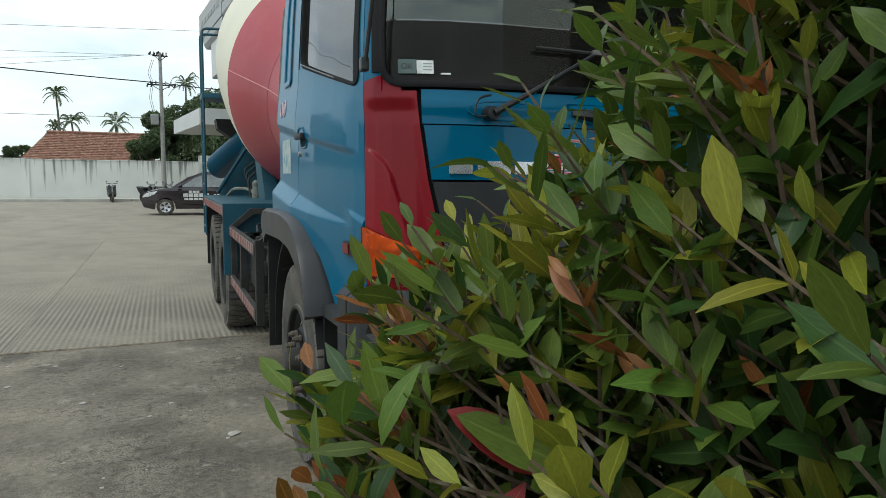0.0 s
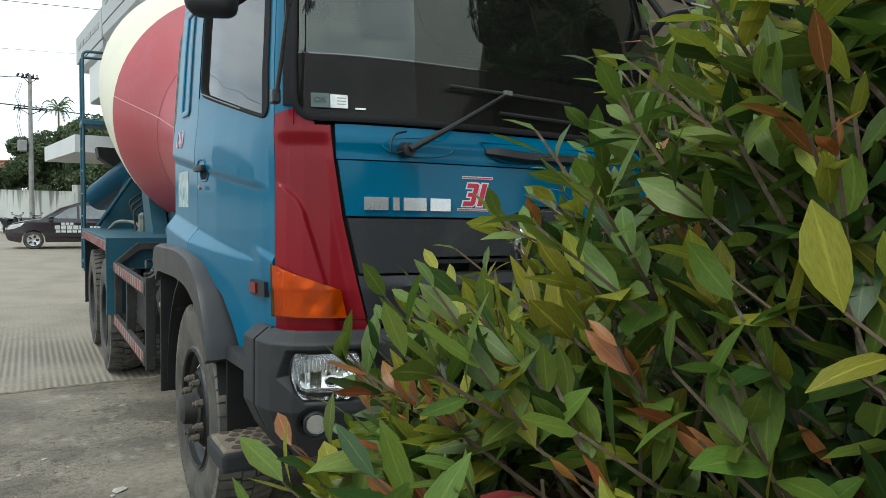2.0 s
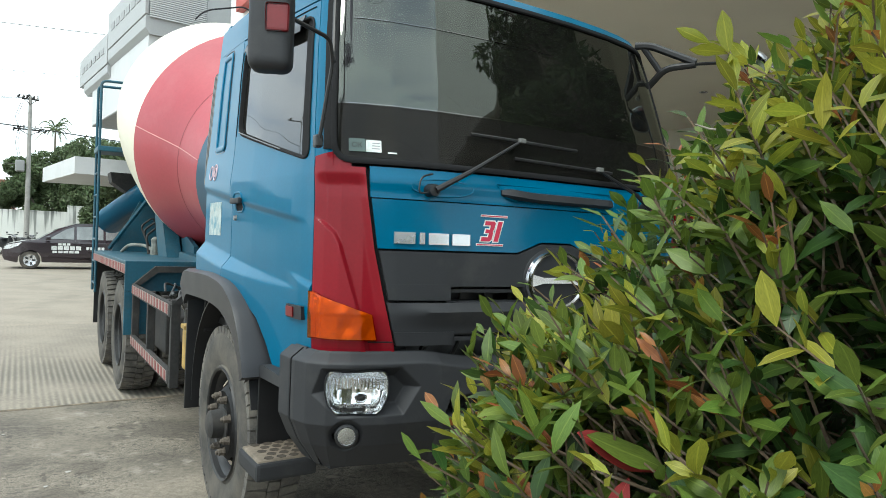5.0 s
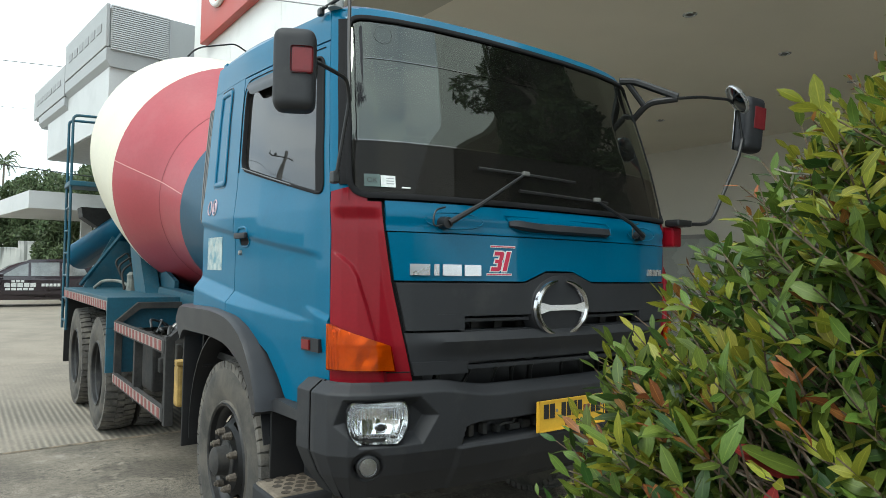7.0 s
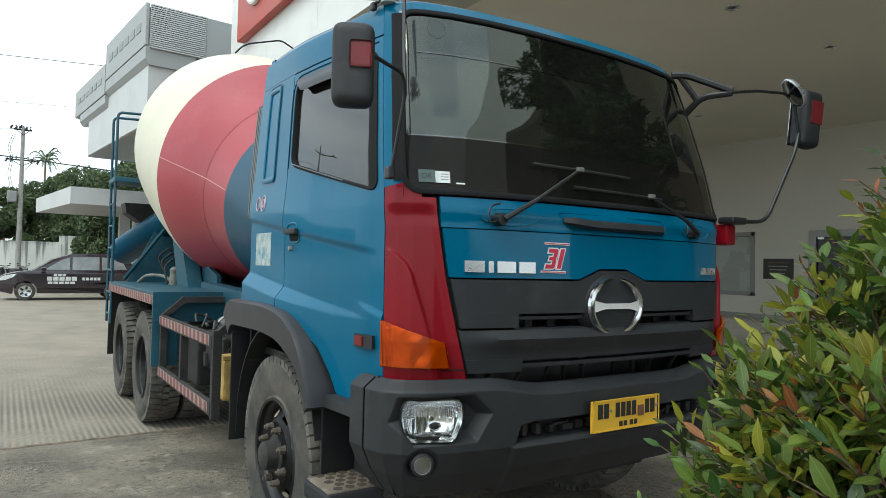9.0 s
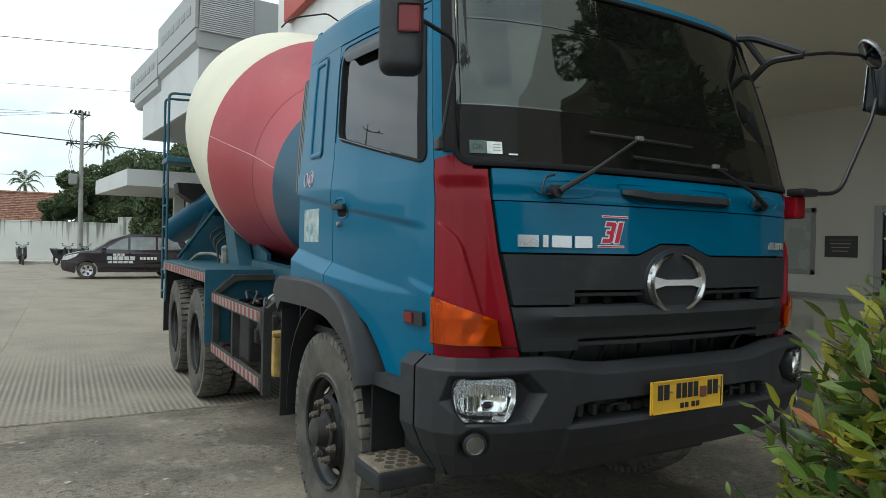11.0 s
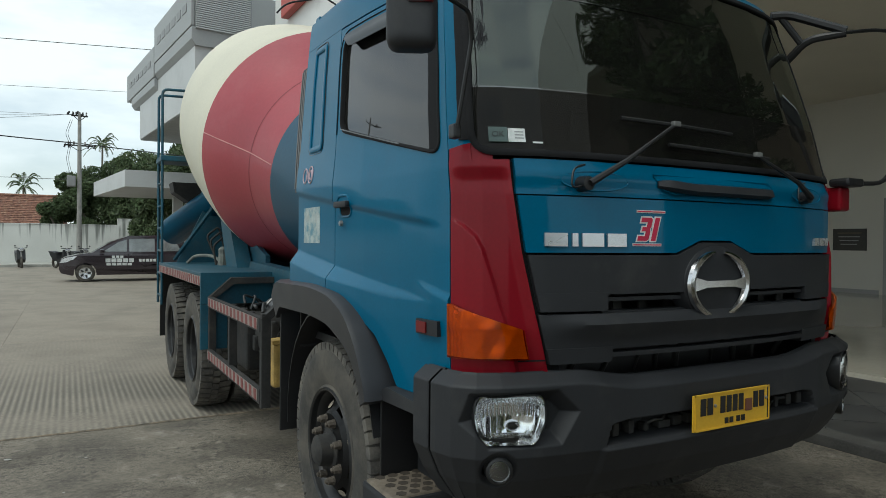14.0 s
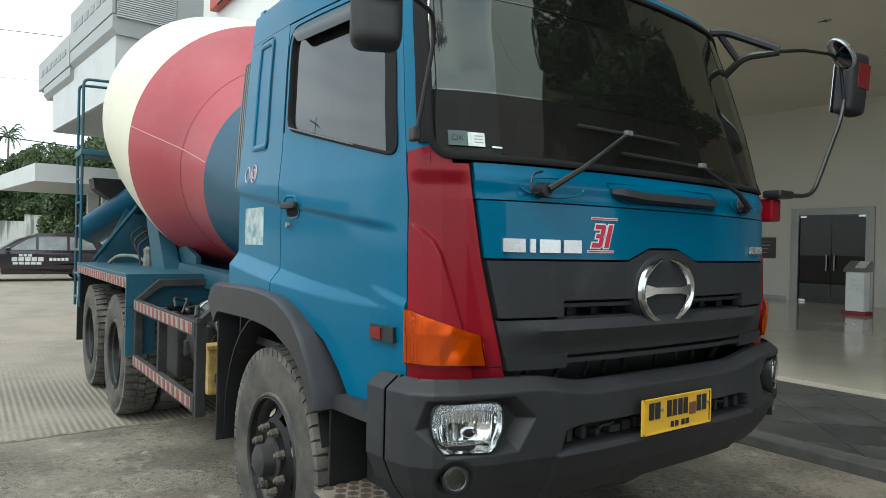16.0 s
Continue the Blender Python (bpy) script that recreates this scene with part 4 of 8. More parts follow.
PAPER = material("peeling_paper", (0.42, 0.47, 0.45), 0.6, 0, 0.2, 25, 120, 0.0, dirt=(0.10, 0.24, 0.30), dirt_at=(0.45, 0.62), dirt_scale=14)
RING = material("faded_ring_print", (0.55, 0.40, 0.44), 0.6, 0, 0.2, 30, 90)
for sg in (-1, 1):
    door = panel("door", sg * SEAM_F, sg * (SEAM_D - 0.006), lambda s: arch(y_at(s)), lambda s: belt(y_at(s)), BLUE, truck, 90, 110, relief=door_relief, label="blue cab door")
    W0, W1 = s_y(0.305), s_y(1.165)

    def win_lo(s):
        return belt(y_at(s)) + 0.0
    slanted("door_frame", lambda z: sg * SEAM_F, lambda z: sg * s_y(0.305), 1.80, 2.50, BLUE, door, 14, 5)
    panel("door_frame", sg * W1, sg * (SEAM_D - 0.006), 2.0, 2.50, BLUE, door, 4, 12)
    panel("door_frame", sg * W0, sg * W1, 2.435, 2.50, BLUE, door, 14, 4)
    panel("roof_rail", sg * SEAM_F, sg * REAR, 2.508, 2.66, BLUE, truck, 24, 6)
    pane = panel("side_window", sg * W0, sg * W1, win_lo, 2.44, SIDE_GLASS, door, 16, 10, out=-0.012, thick=0.005, label="smoked side window")
    WR = 0.06
    for lo_f, hi_f, s0, s1, at in ((win_lo, lambda s: win_lo(s) + corner_rise(W1 - abs(s), WR), W1 - WR, W1, 0), (lambda s: 2.44 - corner_rise(W1 - abs(s), WR), lambda s: 2.44, W1 - WR, W1, 0), (lambda s: 2.44 - corner_rise(abs(s) - W0, WR), lambda s: 2.44, W0, W0 + WR, 0), (win_lo, lambda s: win_lo(s) + corner_rise(abs(s) - W0, WR), W0, W0 + WR, 0)):
        panel("door_frame", sg * s0, sg * s1, lo_f, hi_f, BLUE, door, 10, 3)
    wpath = round_path([(sg * (W0 - 0.004), belt(0.305) - 0.006), (sg * (W1 + 0.004), belt(1.165) - 0.006), (sg * (W1 + 0.004), 2.446), (sg * (W0 - 0.004), 2.446)], WR + 0.012, 6, 10)
    strip("window_seal", wpath, sg * 0.013, TRIM_BLACK, pane, 0.004, 0.018)
    panel("quarter_pillar", sg * s_y(0.33), sg * s_y(0.385), lambda s: win_lo(s), 2.44, TRIM_BLACK, pane, 3, 12, out=-0.008, thick=0.02)
    panel("seal_strip", sg * s_y(0.58), sg * s_y(1.15), lambda s: win_lo(s) + 0.006, lambda s: win_lo(s) + 0.011, ALU_DULL, pane, 10, 2, out=0.009, thick=0.003)
    panel("rain_visor", sg * s_y(0.40), sg * s_y(1.155), lambda s: 2.378 + 0.06 * (1 - smooth01((1.155 - y_at(s)) / 0.12)), 2.462, VISOR, pane, 18, 6, out=0.006, thick=0.004, label="smoked plastic rain visor", relief=lambda s, z: 0.020 * smooth01((2.462 - z) / 0.06))
    # rounded shut line over the window
    shut = [skin(0.0012)(sg * s_y(p.x), p.y, 0.0) for p in (Vector(q) for q in rounded_flat([(1.205, 1.99), (1.205, 2.478), (0.66, 2.478), (0.30, 2.478)], 0.11))]
    part("shut_line", tube(bmesh.new(), shut, 0.0028, 6), TRIM_BLACK, door)
    # handle in its cup
    cup = strip("handle_cup", round_path([(sg * s_y(1.02), 1.60), (sg * s_y(1.16), 1.60), (sg * s_y(1.16), 1.705), (sg * s_y(1.02), 1.705)], 0.045, 5, 4), sg * 0.012, BLUE, door, 0.002, 0.01, "", door_relief)
    # flat black panel that stands for the shade inside the cup
    panel("cup_hollow", sg * s_y(1.035), sg * s_y(1.145), 1.612, 1.665, TRIM_BLACK, cup, 5, 4, out=0.001, thick=0.004, relief=door_relief)
    bm = bmesh.new()
    hx = skin_point(sg * s_y(1.1), 1.66).x
    box(bm, min(hx + sg * 0.012, hx + sg * 0.034), max(hx + sg * 0.012, hx + sg * 0.034), 1.02, 1.17, 1.645, 1.674, 0.008)
    part("door_handle", bm, PLASTIC, door, "black pull handle", True)
    bm = lathe(bmesh.new(), [(0.0, 0.014), (sg * 0.012, 0.012), (sg * 0.014, 0.0)], 14, pose(hx + sg * 0.012, 1.11, 1.575))
    part("door_lock", bm, STEEL, door)
    # rear quarter of the cab
    quarter = panel("rear_quarter", sg * (SEAM_D + 0.002), sg * REAR, lambda s: arch(y_at(s)), 2.506, BLUE, truck, 24, 110, relief=door_relief)
    strip("air_slot_groove", round_path([(sg * s_y(1.40), 1.93), (sg * s_y(1.63), 1.93), (sg * s_y(1.63), 2.495), (sg * s_y(1.40), 2.495)], 0.05, 5, 8), sg * 0.005, BLACK, quarter, 0.0005, 0.006)
    strip("air_slot_rim", round_path([(sg * s_y(1.412), 1.942), (sg * s_y(1.618), 1.942), (sg * s_y(1.618), 2.483), (sg * s_y(1.412), 2.483)], 0.04, 5, 8), sg * 0.03, BLUE, quarter, 0.006, 0.01)
    panel("marker_back", sg * s_y(0.312), sg * s_y(0.446), 1.164, 1.218, PLASTIC, door, 4, 3, out=0.018, thick=0.03)
    panel("side_marker", sg * s_y(0.375), sg * s_y(0.436), 1.171, 1.210, MARKER_RED, door, 4, 3, out=0.0245, thick=0.008, label="red side marker lamp")
    # worn stickers on the quarter
    panel("paper_sticker", sg * s_y(1.43), sg * s_y(1.68), 1.485, 1.665, PAPER, quarter, 5, 5, out=0.002, thick=0.003, relief=door_relief, label="peeling pale paper sticker")
    cy = 1.55
    bm = bmesh.new()
    cx = skin_point(sg * s_y(cy), 1.83).x + sg * 0.003
    for rad, dy in ((0.034, 0.0), (0.018, 0.0), (0.030, 0.085)):
        tube(bm, [skin(0.001, door_relief)(sg * s_y(cy + dy + rad * math.cos(a)), 1.83 + rad * 1.25 * math.sin(a), 0.0) for a in lin(0, 2 * math.pi, 25)], 0.0042, 5, False)
    part("round_sticker", bm, RING, quarter, "faded ring sticker")
    # grab rail behind the cab
    def duct(name, y0, y1, x_in, x_out, z0, z1, mat, parent, label=""):
        bm = bmesh.new()
        rings = []
        for z in lin(z0, z1, 8):
            e = abs(skin_point(REAR, z).x)
            rings.append([bm.verts.new((sg * x, y, z)) for x, y in ((e - x_in, y0), (e + x_out, y0), (e + x_out, y1), (e - x_in, y1))])
        for a, b in zip(rings, rings[1:]):
            for k in range(4):
                bm.faces.new((a[k], a[(k + 1) % 4], b[(k + 1) % 4], b[k]))
        bm.faces.new(rings[0])
        bm.faces.new(rings[-1][::-1])
        return part(name, bm, mat, parent, label)
    rail = duct("air_duct", 1.784, 1.89, 0.10, -0.012, 1.76, 2.44, DUCT, truck, "tall dark air intake duct")
    for k in range(3):
        duct("duct_rib", 1.796 + 0.03 * k, 1.810 + 0.03 * k, 0.10, -0.002, 1.78, 2.42, DUCT_RIB, rail)
    # dark joint between the door and the red corner
    panel("door_joint", sg * (SEAM_F - 0.02), sg * (SEAM_F + 0.01), 1.04, 1.80, TRIM_BLACK, truck, 4, 10, out=-0.022, thick=0.005)

    # wheel arch moulding: flat shelf behind, rounded in front
    outer = rounded([(0, 2.02, 1.20), (0, 1.96, 1.285), (0, 1.35, 1.295), (0, 1.05, 1.27), (0, 0.86, 1.19), (0, 0.74, 1.06), (0, 0.67, 0.94), (0, 0.65, 0.88)], 0.12, 3)
    inner = [p.lerp(Vector((0, 1.28 + (p.y - 1.28) * 0.86, 0.72 + (p.z - 0.72) * 0.74)), 1 - 0.35 * smooth01((0.95 - p.y) / 0.3)) for p in outer]
    bm = bmesh.new()
    rows = []
    for o, i in zip(outer, inner):
        rows.append([bm.verts.new((sg * 1.06, o.y, o.z)), bm.verts.new((sg * 1.19, o.y, o.z - 0.004)), bm.verts.new((sg * 1.215, o.y + (i.y - o.y) * 0.12, o.z + (i.z - o.z) * 0.12)), bm.verts.new((sg * 1.212, i.y, i.z)), bm.verts.new((sg * 1.17, i.y, i.z)), bm.verts.new((sg * 1.06, i.y, i.z))])
    for a, b in zip(rows, rows[1:]):
        for k in range(6):
            bm.faces.new((a[k], a[(k + 1) % 6], b[(k + 1) % 6], b[k]))
    bm.faces.new(rows[0])
    bm.faces.new(rows[-1][::-1])
    part("wheel_arch", bm, ARCH, truck, "dark grey plastic wheel arch", True)
    part("arch_liner", one_box(min(sg * 0.70, sg * 1.13), max(sg * 0.70, sg * 1.13), 1.728, 1.742, 0.93, 1.27, 0.003), BLACK, truck)
    # inner mudguard and flap behind the wheel
    bm = bmesh.new()
    loop = [(0, 1.27 + 0.60 * math.cos(a), 0.56 + 0.62 * math.sin(a)) for a in lin(radians(-5), radians(165), 16)]
    for (q0, q1) in zip(loop, loop[1:]):
        vs = [bm.verts.new((sg * x, p[1], p[2])) for p, x in ((q0, 1.16), (q1, 1.16), (q1, 0.70), (q0, 0.70))]
        bm.faces.new(vs)
    bmesh.ops.remove_doubles(bm, verts=bm.verts, dist=1e-5)
    bmesh.ops.solidify(bm, geom=bm.faces[:], thickness=0.008)
    part("mudguard", bm, BLACK, truck, smooth=True)
    bm = one_box(sg * 0.72, sg * 1.19, 1.90, 1.915, 0.45, 1.20, 0.004) if sg > 0 else one_box(-1.19, -0.72, 1.90, 1.915, 0.45, 1.20, 0.004)
    part("mud_flap", bm, BLACK, truck)

    # entry steps under the door
    bm = bmesh.new()
    prism(bm, [(0.34, 0.925), (0.62, 0.935), (0.66, 0.92), (0.68, 0.875), (0.34, 0.885)], "x", sg * 0.92, sg * 1.14)
    sill = part("sill", bm, PLASTIC, truck)
    bm = bmesh.new()
    prism(bm, [(0.22, 0.73), (0.66, 0.75), (0.66, 0.56), (0.22, 0.58)], "x", sg * 0.86, sg * 0.98)
    part("step_housing", bm, PLASTIC, truck)
    step = part("step", one_box(min(sg * 0.95, sg * 1.20), max(sg * 0.95, sg * 1.18), 0.44, 0.675, 0.535, 0.575, 0.012), material("dusty_step_alloy", (0.20, 0.165, 0.125), 0.75, 0.1, 0.25, 20, dirt=(0.11, 0.09, 0.068), dirt_at=(0.45, 0.7), dirt_scale=14) if sg < 0 else STEEL, truck, "ribbed alloy entry step")
    for i in range(4):
        for j in range(5):
            cy, cxx = 0.466 + 0.047 * j, sg * (0.985 + 0.054 * i + (0.027 if j % 2 else 0.0))
            if abs(cxx) > 1.155:
                continue
            bm = bmesh.new()
            prism(bm, [(cxx + 0.022 * math.cos(radians(60 * k)), cy + 0.022 * math.sin(radians(60 * k))) for k in range(6)], "z", 0.5755, 0.5765)
            part("tread_hole", bm, MUD, step)
    bm = one_box(min(sg * 0.95, sg * 1.21), max(sg * 0.95, sg * 1.19), 0.425, 0.69, 0.49, 0.566, 0.015)
    part("step_tray", bm, PLASTIC, truck)
    part("splash_panel", one_box(min(sg * 0.86, sg * 1.13), max(sg * 0.86, sg * 1.13), 0.685, 0.70, 0.50, 0.95, 0.004), BLACK, truck)


# wheels
DUSTY = material("pale_road_dust", (0.36, 0.31, 0.24), 0.9, 0, 0.25, 20, 120, 0.1)


def wheel_parts(parent, sg, x_out, dual, front):
    """Tyre, tread blocks, rim, hub and nuts, about the x axis at the parent's place; x_out is the outer face."""
    w, R = 0.265, 0.515
    def tyre(x0, name):
        bm = bmesh.new()
        prof = [(x0, 0.275), (x0 + 0.012, 0.30), (x0 - 0.006, 0.36), (x0 - 0.008, 0.42), (x0 + 0.006, 0.47), (x0 + 0.03, R - 0.018), (x0 + w / 2, R - 0.012), (x0 + w - 0.03, R - 0.018), (x0 + w - 0.006, 0.47), (x0 + w + 0.008, 0.42), (x0 + w + 0.006, 0.36), (x0 + w, 0.275)]
        lathe(bm, [(sg * (-a), r) for a, r in prof], 56, None, True)
        t = part(name, bm, RUBBER, parent, "dusty black truck tyre", True)
        n = 54 if front else 48
        bm = bmesh.new()
        for k in range(n):
            a = 2 * math.pi * k / n
            for (u0, u1, q) in ((0.004, 0.10, 0.0), (0.105, 0.16, 0.5), (0.165, w - 0.004, 0.0)):
                b0 = a + q * math.pi / n
                dlt = (0.86 if front else 0.80) * math.pi / n
                vs = []
                for rr in (R - 0.045, R + (0.0 if front else 0.003)):
                    for (u, an) in ((u0, b0 - dlt), (u1, b0 - dlt * 0.8), (u1, b0 + dlt * 0.8), (u0, b0 + dlt)):
                        rad = rr - (0.014 if (u < 0.02 or u > w - 0.02) else 0.0)
                        vs.append(bm.verts.new((-sg * (x0 + u), rad * math.cos(an), rad * math.sin(an))))
                for f in ((3, 2, 1, 0), (4, 5, 6, 7), (0, 1, 5, 4), (1, 2, 6, 5), (2, 3, 7, 6), (3, 0, 4, 7)):
                    bm.faces.new([vs[i] for i in f])
        part("tread", bm, TREAD, t)
        return t
    tyre(-x_out, "tyre")
    if dual:
        tyre(-x_out + w + 0.04, "tyre")
    # rim: flange, well, disc with hand holes
    bm = bmesh.new()
    dish = 0.062 if front else 0.17
    face = x_out - dish
    lathe(bm, [(sg * (x_out - 0.004), 0.272), (sg * (x_out + 0.004), 0.284), (sg * (x_out - 0.012), 0.29), (sg * (x_out - 0.03), 0.27), (sg * (x_out - 0.04), 0.258), (sg * (face - 0.02), 0.245), (sg * (face - 0.02), 0.255), (sg * (x_out - 0.05), 0.268)], 48, None, True)
    rim = part("rim", bm, RIM, parent, "black steel wheel rim", True)
    bm = bmesh.new()
    n = 8
    radii = [(0.0, 0.05), (0.10, 0.05), (0.165, 0.048), (0.185, 0.030), (0.222, 0.004), (0.240, -0.012), (0.252, -0.02)]
    steps = 6
    grid = []
    for r, dx in radii:
        grid.append([bm.verts.new((sg * (face + dx), max(r, 0.02) * math.cos(2 * math.pi * k / (n * steps)), max(r, 0.02) * math.sin(2 * math.pi * k / (n * steps)))) for k in range(n * steps)])
    for i in range(len(radii) - 1):
        for k in range(n * steps):
            if i == 3 + 0 and k % steps in (2, 3) or i == 3 and k % steps == 1:
                continue
            k2 = (k + 1) % (n * steps)
            bm.faces.new((grid[i][k], grid[i][k2], grid[i + 1][k2], grid[i + 1][k]))
    bmesh.ops.solidify(bm, geom=bm.faces[:], thickness=0.012)
    part("wheel_disc", bm, RIM, rim, smooth=True)
    bm = bmesh.new()
    hub = 0.115 if front else 0.09
    if front:
        lathe(bm, [(sg * (face + 0.0), 0.115), (sg * (face + 0.055), 0.10), (sg * (face + 0.06), 0.075), (sg * (face + hub), 0.07), (sg * (face + hub + 0.012), 0.05), (sg * (face + hub + 0.014), 0.0)], 32)
    else:
        lathe(bm, [(sg * face, 0.125), (sg * (face + 0.10), 0.12), (sg * (face + 0.115), 0.09), (sg * (face + 0.118), 0.0)], 32)
    part("hub", bm, GRIME, rim, "greasy dark hub", True)
    nut = None
    for k in range(8):
        a = 2 * math.pi * (k + 0.5) / 8
        bm = bmesh.new()
        mm = pose(sg * (face + 0.05), 0.143 * math.cos(a), 0.143 * math.sin(a))
        lathe(bm, [(0, 0.022), (sg * 0.008, 0.022), (sg * 0.010, 0.019), (sg * 0.032, 0.018), (sg * 0.035, 0.012), (sg * 0.044, 0.011), (sg * 0.048, 0.0)], 8, mm)
        part("wheel_nut", bm, RUST, rim)
    if front:
        # dusty oval hand holes
        for k in range(4):
            a = 2 * math.pi * (k + 0.75) / 4
            c, n = math.cos(a), math.sin(a)
            bm = bmesh.new()
            ring = []
            for j in range(16):
                u, v = 0.017 * math.cos(j * math.pi / 8), 0.034 * math.sin(j * math.pi / 8)
                r = 0.205 + u
                ring.append(bm.verts.new((sg * (face + table(r, [(0.185, 0.034), (0.225, 0.006)])), r * c - v * n, r * n + v * c)))
            bm.faces.new(ring)
            part("hand_hole", bm, DUSTY, rim, "dusty oval hand hole")


for sg in (-1, 1):
    wm = holder("front_wheel", "", "")
    wm.parent, wm.matrix_basis = truck, pose(0, WHEEL_Y, 0.515)
    wheel_parts(wm, sg, 1.14, False, True)
    for y in (4.62, 6.0):
        wm = holder("rear_wheel", "", "")
        wm.parent, wm.matrix_basis = truck, pose(0, y, 0.515)
        wheel_parts(wm, sg, 1.235, True, False)

# chassis
for sg in (-1, 1):
    bm = one_box(sg * 0.40 - 0.04, sg * 0.40 + 0.04, 0.35, 7.0, 0.72, 0.98, 0.01)
    part("chassis_rail", bm, GRIME, truck)
    bm = one_box(sg * 0.40 - 0.05, sg * 0.40 + 0.05, 1.95, 6.7, 0.98, 1.16, 0.01)
    part("subframe", bm, BLUE_WORN, truck)
part("front_axle", one_box(-0.95, 0.95, WHEEL_Y - 0.06, WHEEL_Y + 0.06, 0.42, 0.54, 0.02), GRIME, truck)
part("engine", one_box(-0.38, 0.38, 0.4, 1.7, 0.62, 1.15, 0.06), GRIME, truck)
part("sump", one_box(-0.5, 0.5, 0.25, 0.4, 0.5, 1.0, 0.03), GRIME, truck)
for y in (4.62, 6.0):
    part("rear_axle", tube(bmesh.new(), [(-1.0, y, 0.515), (1.0, y, 0.515)], 0.1, 12), GRIME, truck)

HOSE_GREY = material("pale_dirty_rubber", (0.17, 0.18, 0.16), 0.7, 0, 0.3, 10, 60, 0.1)
DRUM_BLUE = material("faded_drum_blue", (0.004, 0.056, 0.104), 0.45, 0, 0.15, 1.2, 40, 0.08, coat=0.15)
# drum: a turned body on a leaning axis
DRUM = Matrix.Translation((0, 4.577, 2.348)) @ Matrix.Rotation(math.pi / 2, 4, "Z") @ Matrix.Rotation(-0.319, 4, "Y")
PROFILE = [(-2.20, 0.0), (-2.20, 0.50), (-2.08, 0.58), (-1.50, 0.725), (-1.071, 0.81), (-0.86, 0.848), (-0.672, 0.885), (-0.50, 0.955), (-0.25, 1.066), (-0.10, 1.125), (0.0, 1.160), (0.08, 1.172), (0.35, 1.180), (0.7, 1.183), (1.05, 1.178), (1.5, 1.155), (1.65, 1.12), (2.0, 0.92), (2.4, 0.68), (2.6, 0.55)]


def drum_radius(a):
    return table(a, PROFILE[1:])


def drum_band(a0, a1, lift=0.0, n=10, inner=0.03):
    bm = bmesh.new()
    stops = lin(a0, a1, n)
    prof = [(a, drum_radius(a) + lift) for a in stops] + [(a, drum_radius(a) - inner) for a in reversed(stops)]
    return lathe(bm, prof, 72, DRUM, True)


drum = part("drum", drum_band(-2.20, -1.071, 0.0, 8), DRUM_BLUE, truck, "rotating concrete drum, blue nose cone", True)
bm = lathe(bmesh.new(), [(-2.23, 0.0), (-2.23, 0.43), (-2.195, 0.51), (-2.17, 0.51), (-2.17, 0.0)], 48, DRUM)
part("drum_head", bm, BLUE_WORN, drum, smooth=True)
part("red_band", drum_band(-1.071, 0.0, 0.0, 16), DRUM_RED, drum, "faded red painted drum shell", True)
part("cream_band", drum_band(0.0, 1.9, 0.0, 20), CREAM, drum, "cream painted drum shell", True)
part("drum_mouth", drum_band(1.9, 2.6, 0.0, 8), BLUE_WORN, drum, smooth=True)
part("weld_seam", drum_band(-0.678, -0.666, 0.004, 2, 0.01), material("weld_seam_red", (0.22, 0.03, 0.04), 0.6), drum)
bm = tube(bmesh.new(), [DRUM @ Vector((a, (drum_radius(a) + 0.001) * math.cos(radians(6)), (drum_radius(a) + 0.001) * math.sin(radians(6)))) for a in lin(-1.06, -0.01, 16)], 0.005, 6)
part("weld_line", bm, material("pale_scratch", (0.55, 0.25, 0.24), 0.6), drum)
bm = bmesh.new()
lathe(bm, [(1.95, 0.93), (1.95, 1.0), (2.08, 1.0), (2.08, 0.86)], 64, DRUM, True)
part("roller_ring", bm, BLUE_WORN, drum, smooth=True)

# front pedestal and rear pedestal that carry the drum
bm = bmesh.new()
prism(bm, [(-1.12, 1.22), (1.12, 1.22), (0.72, 2.05), (-0.72, 2.05)], "y", 6.50, 6.53)
part("rear_frame_plate", bm, BLUE_WORN, truck)
bm = bmesh.new()
prism(bm, [(-0.66, 1.1), (0.66, 1.1), (0.60, 1.55), (-0.60, 1.55)], "y", 4.95, 5.0)
part("cross_plate", bm, BLUE_WORN, truck)
bm = bmesh.new()
prism(bm, [(-0.55, 1.1), (0.55, 1.1), (0.40, 1.85), (-0.40, 1.85)], "y", 2.0, 2.16)
part("front_pedestal", bm, BLUE_WORN, truck)
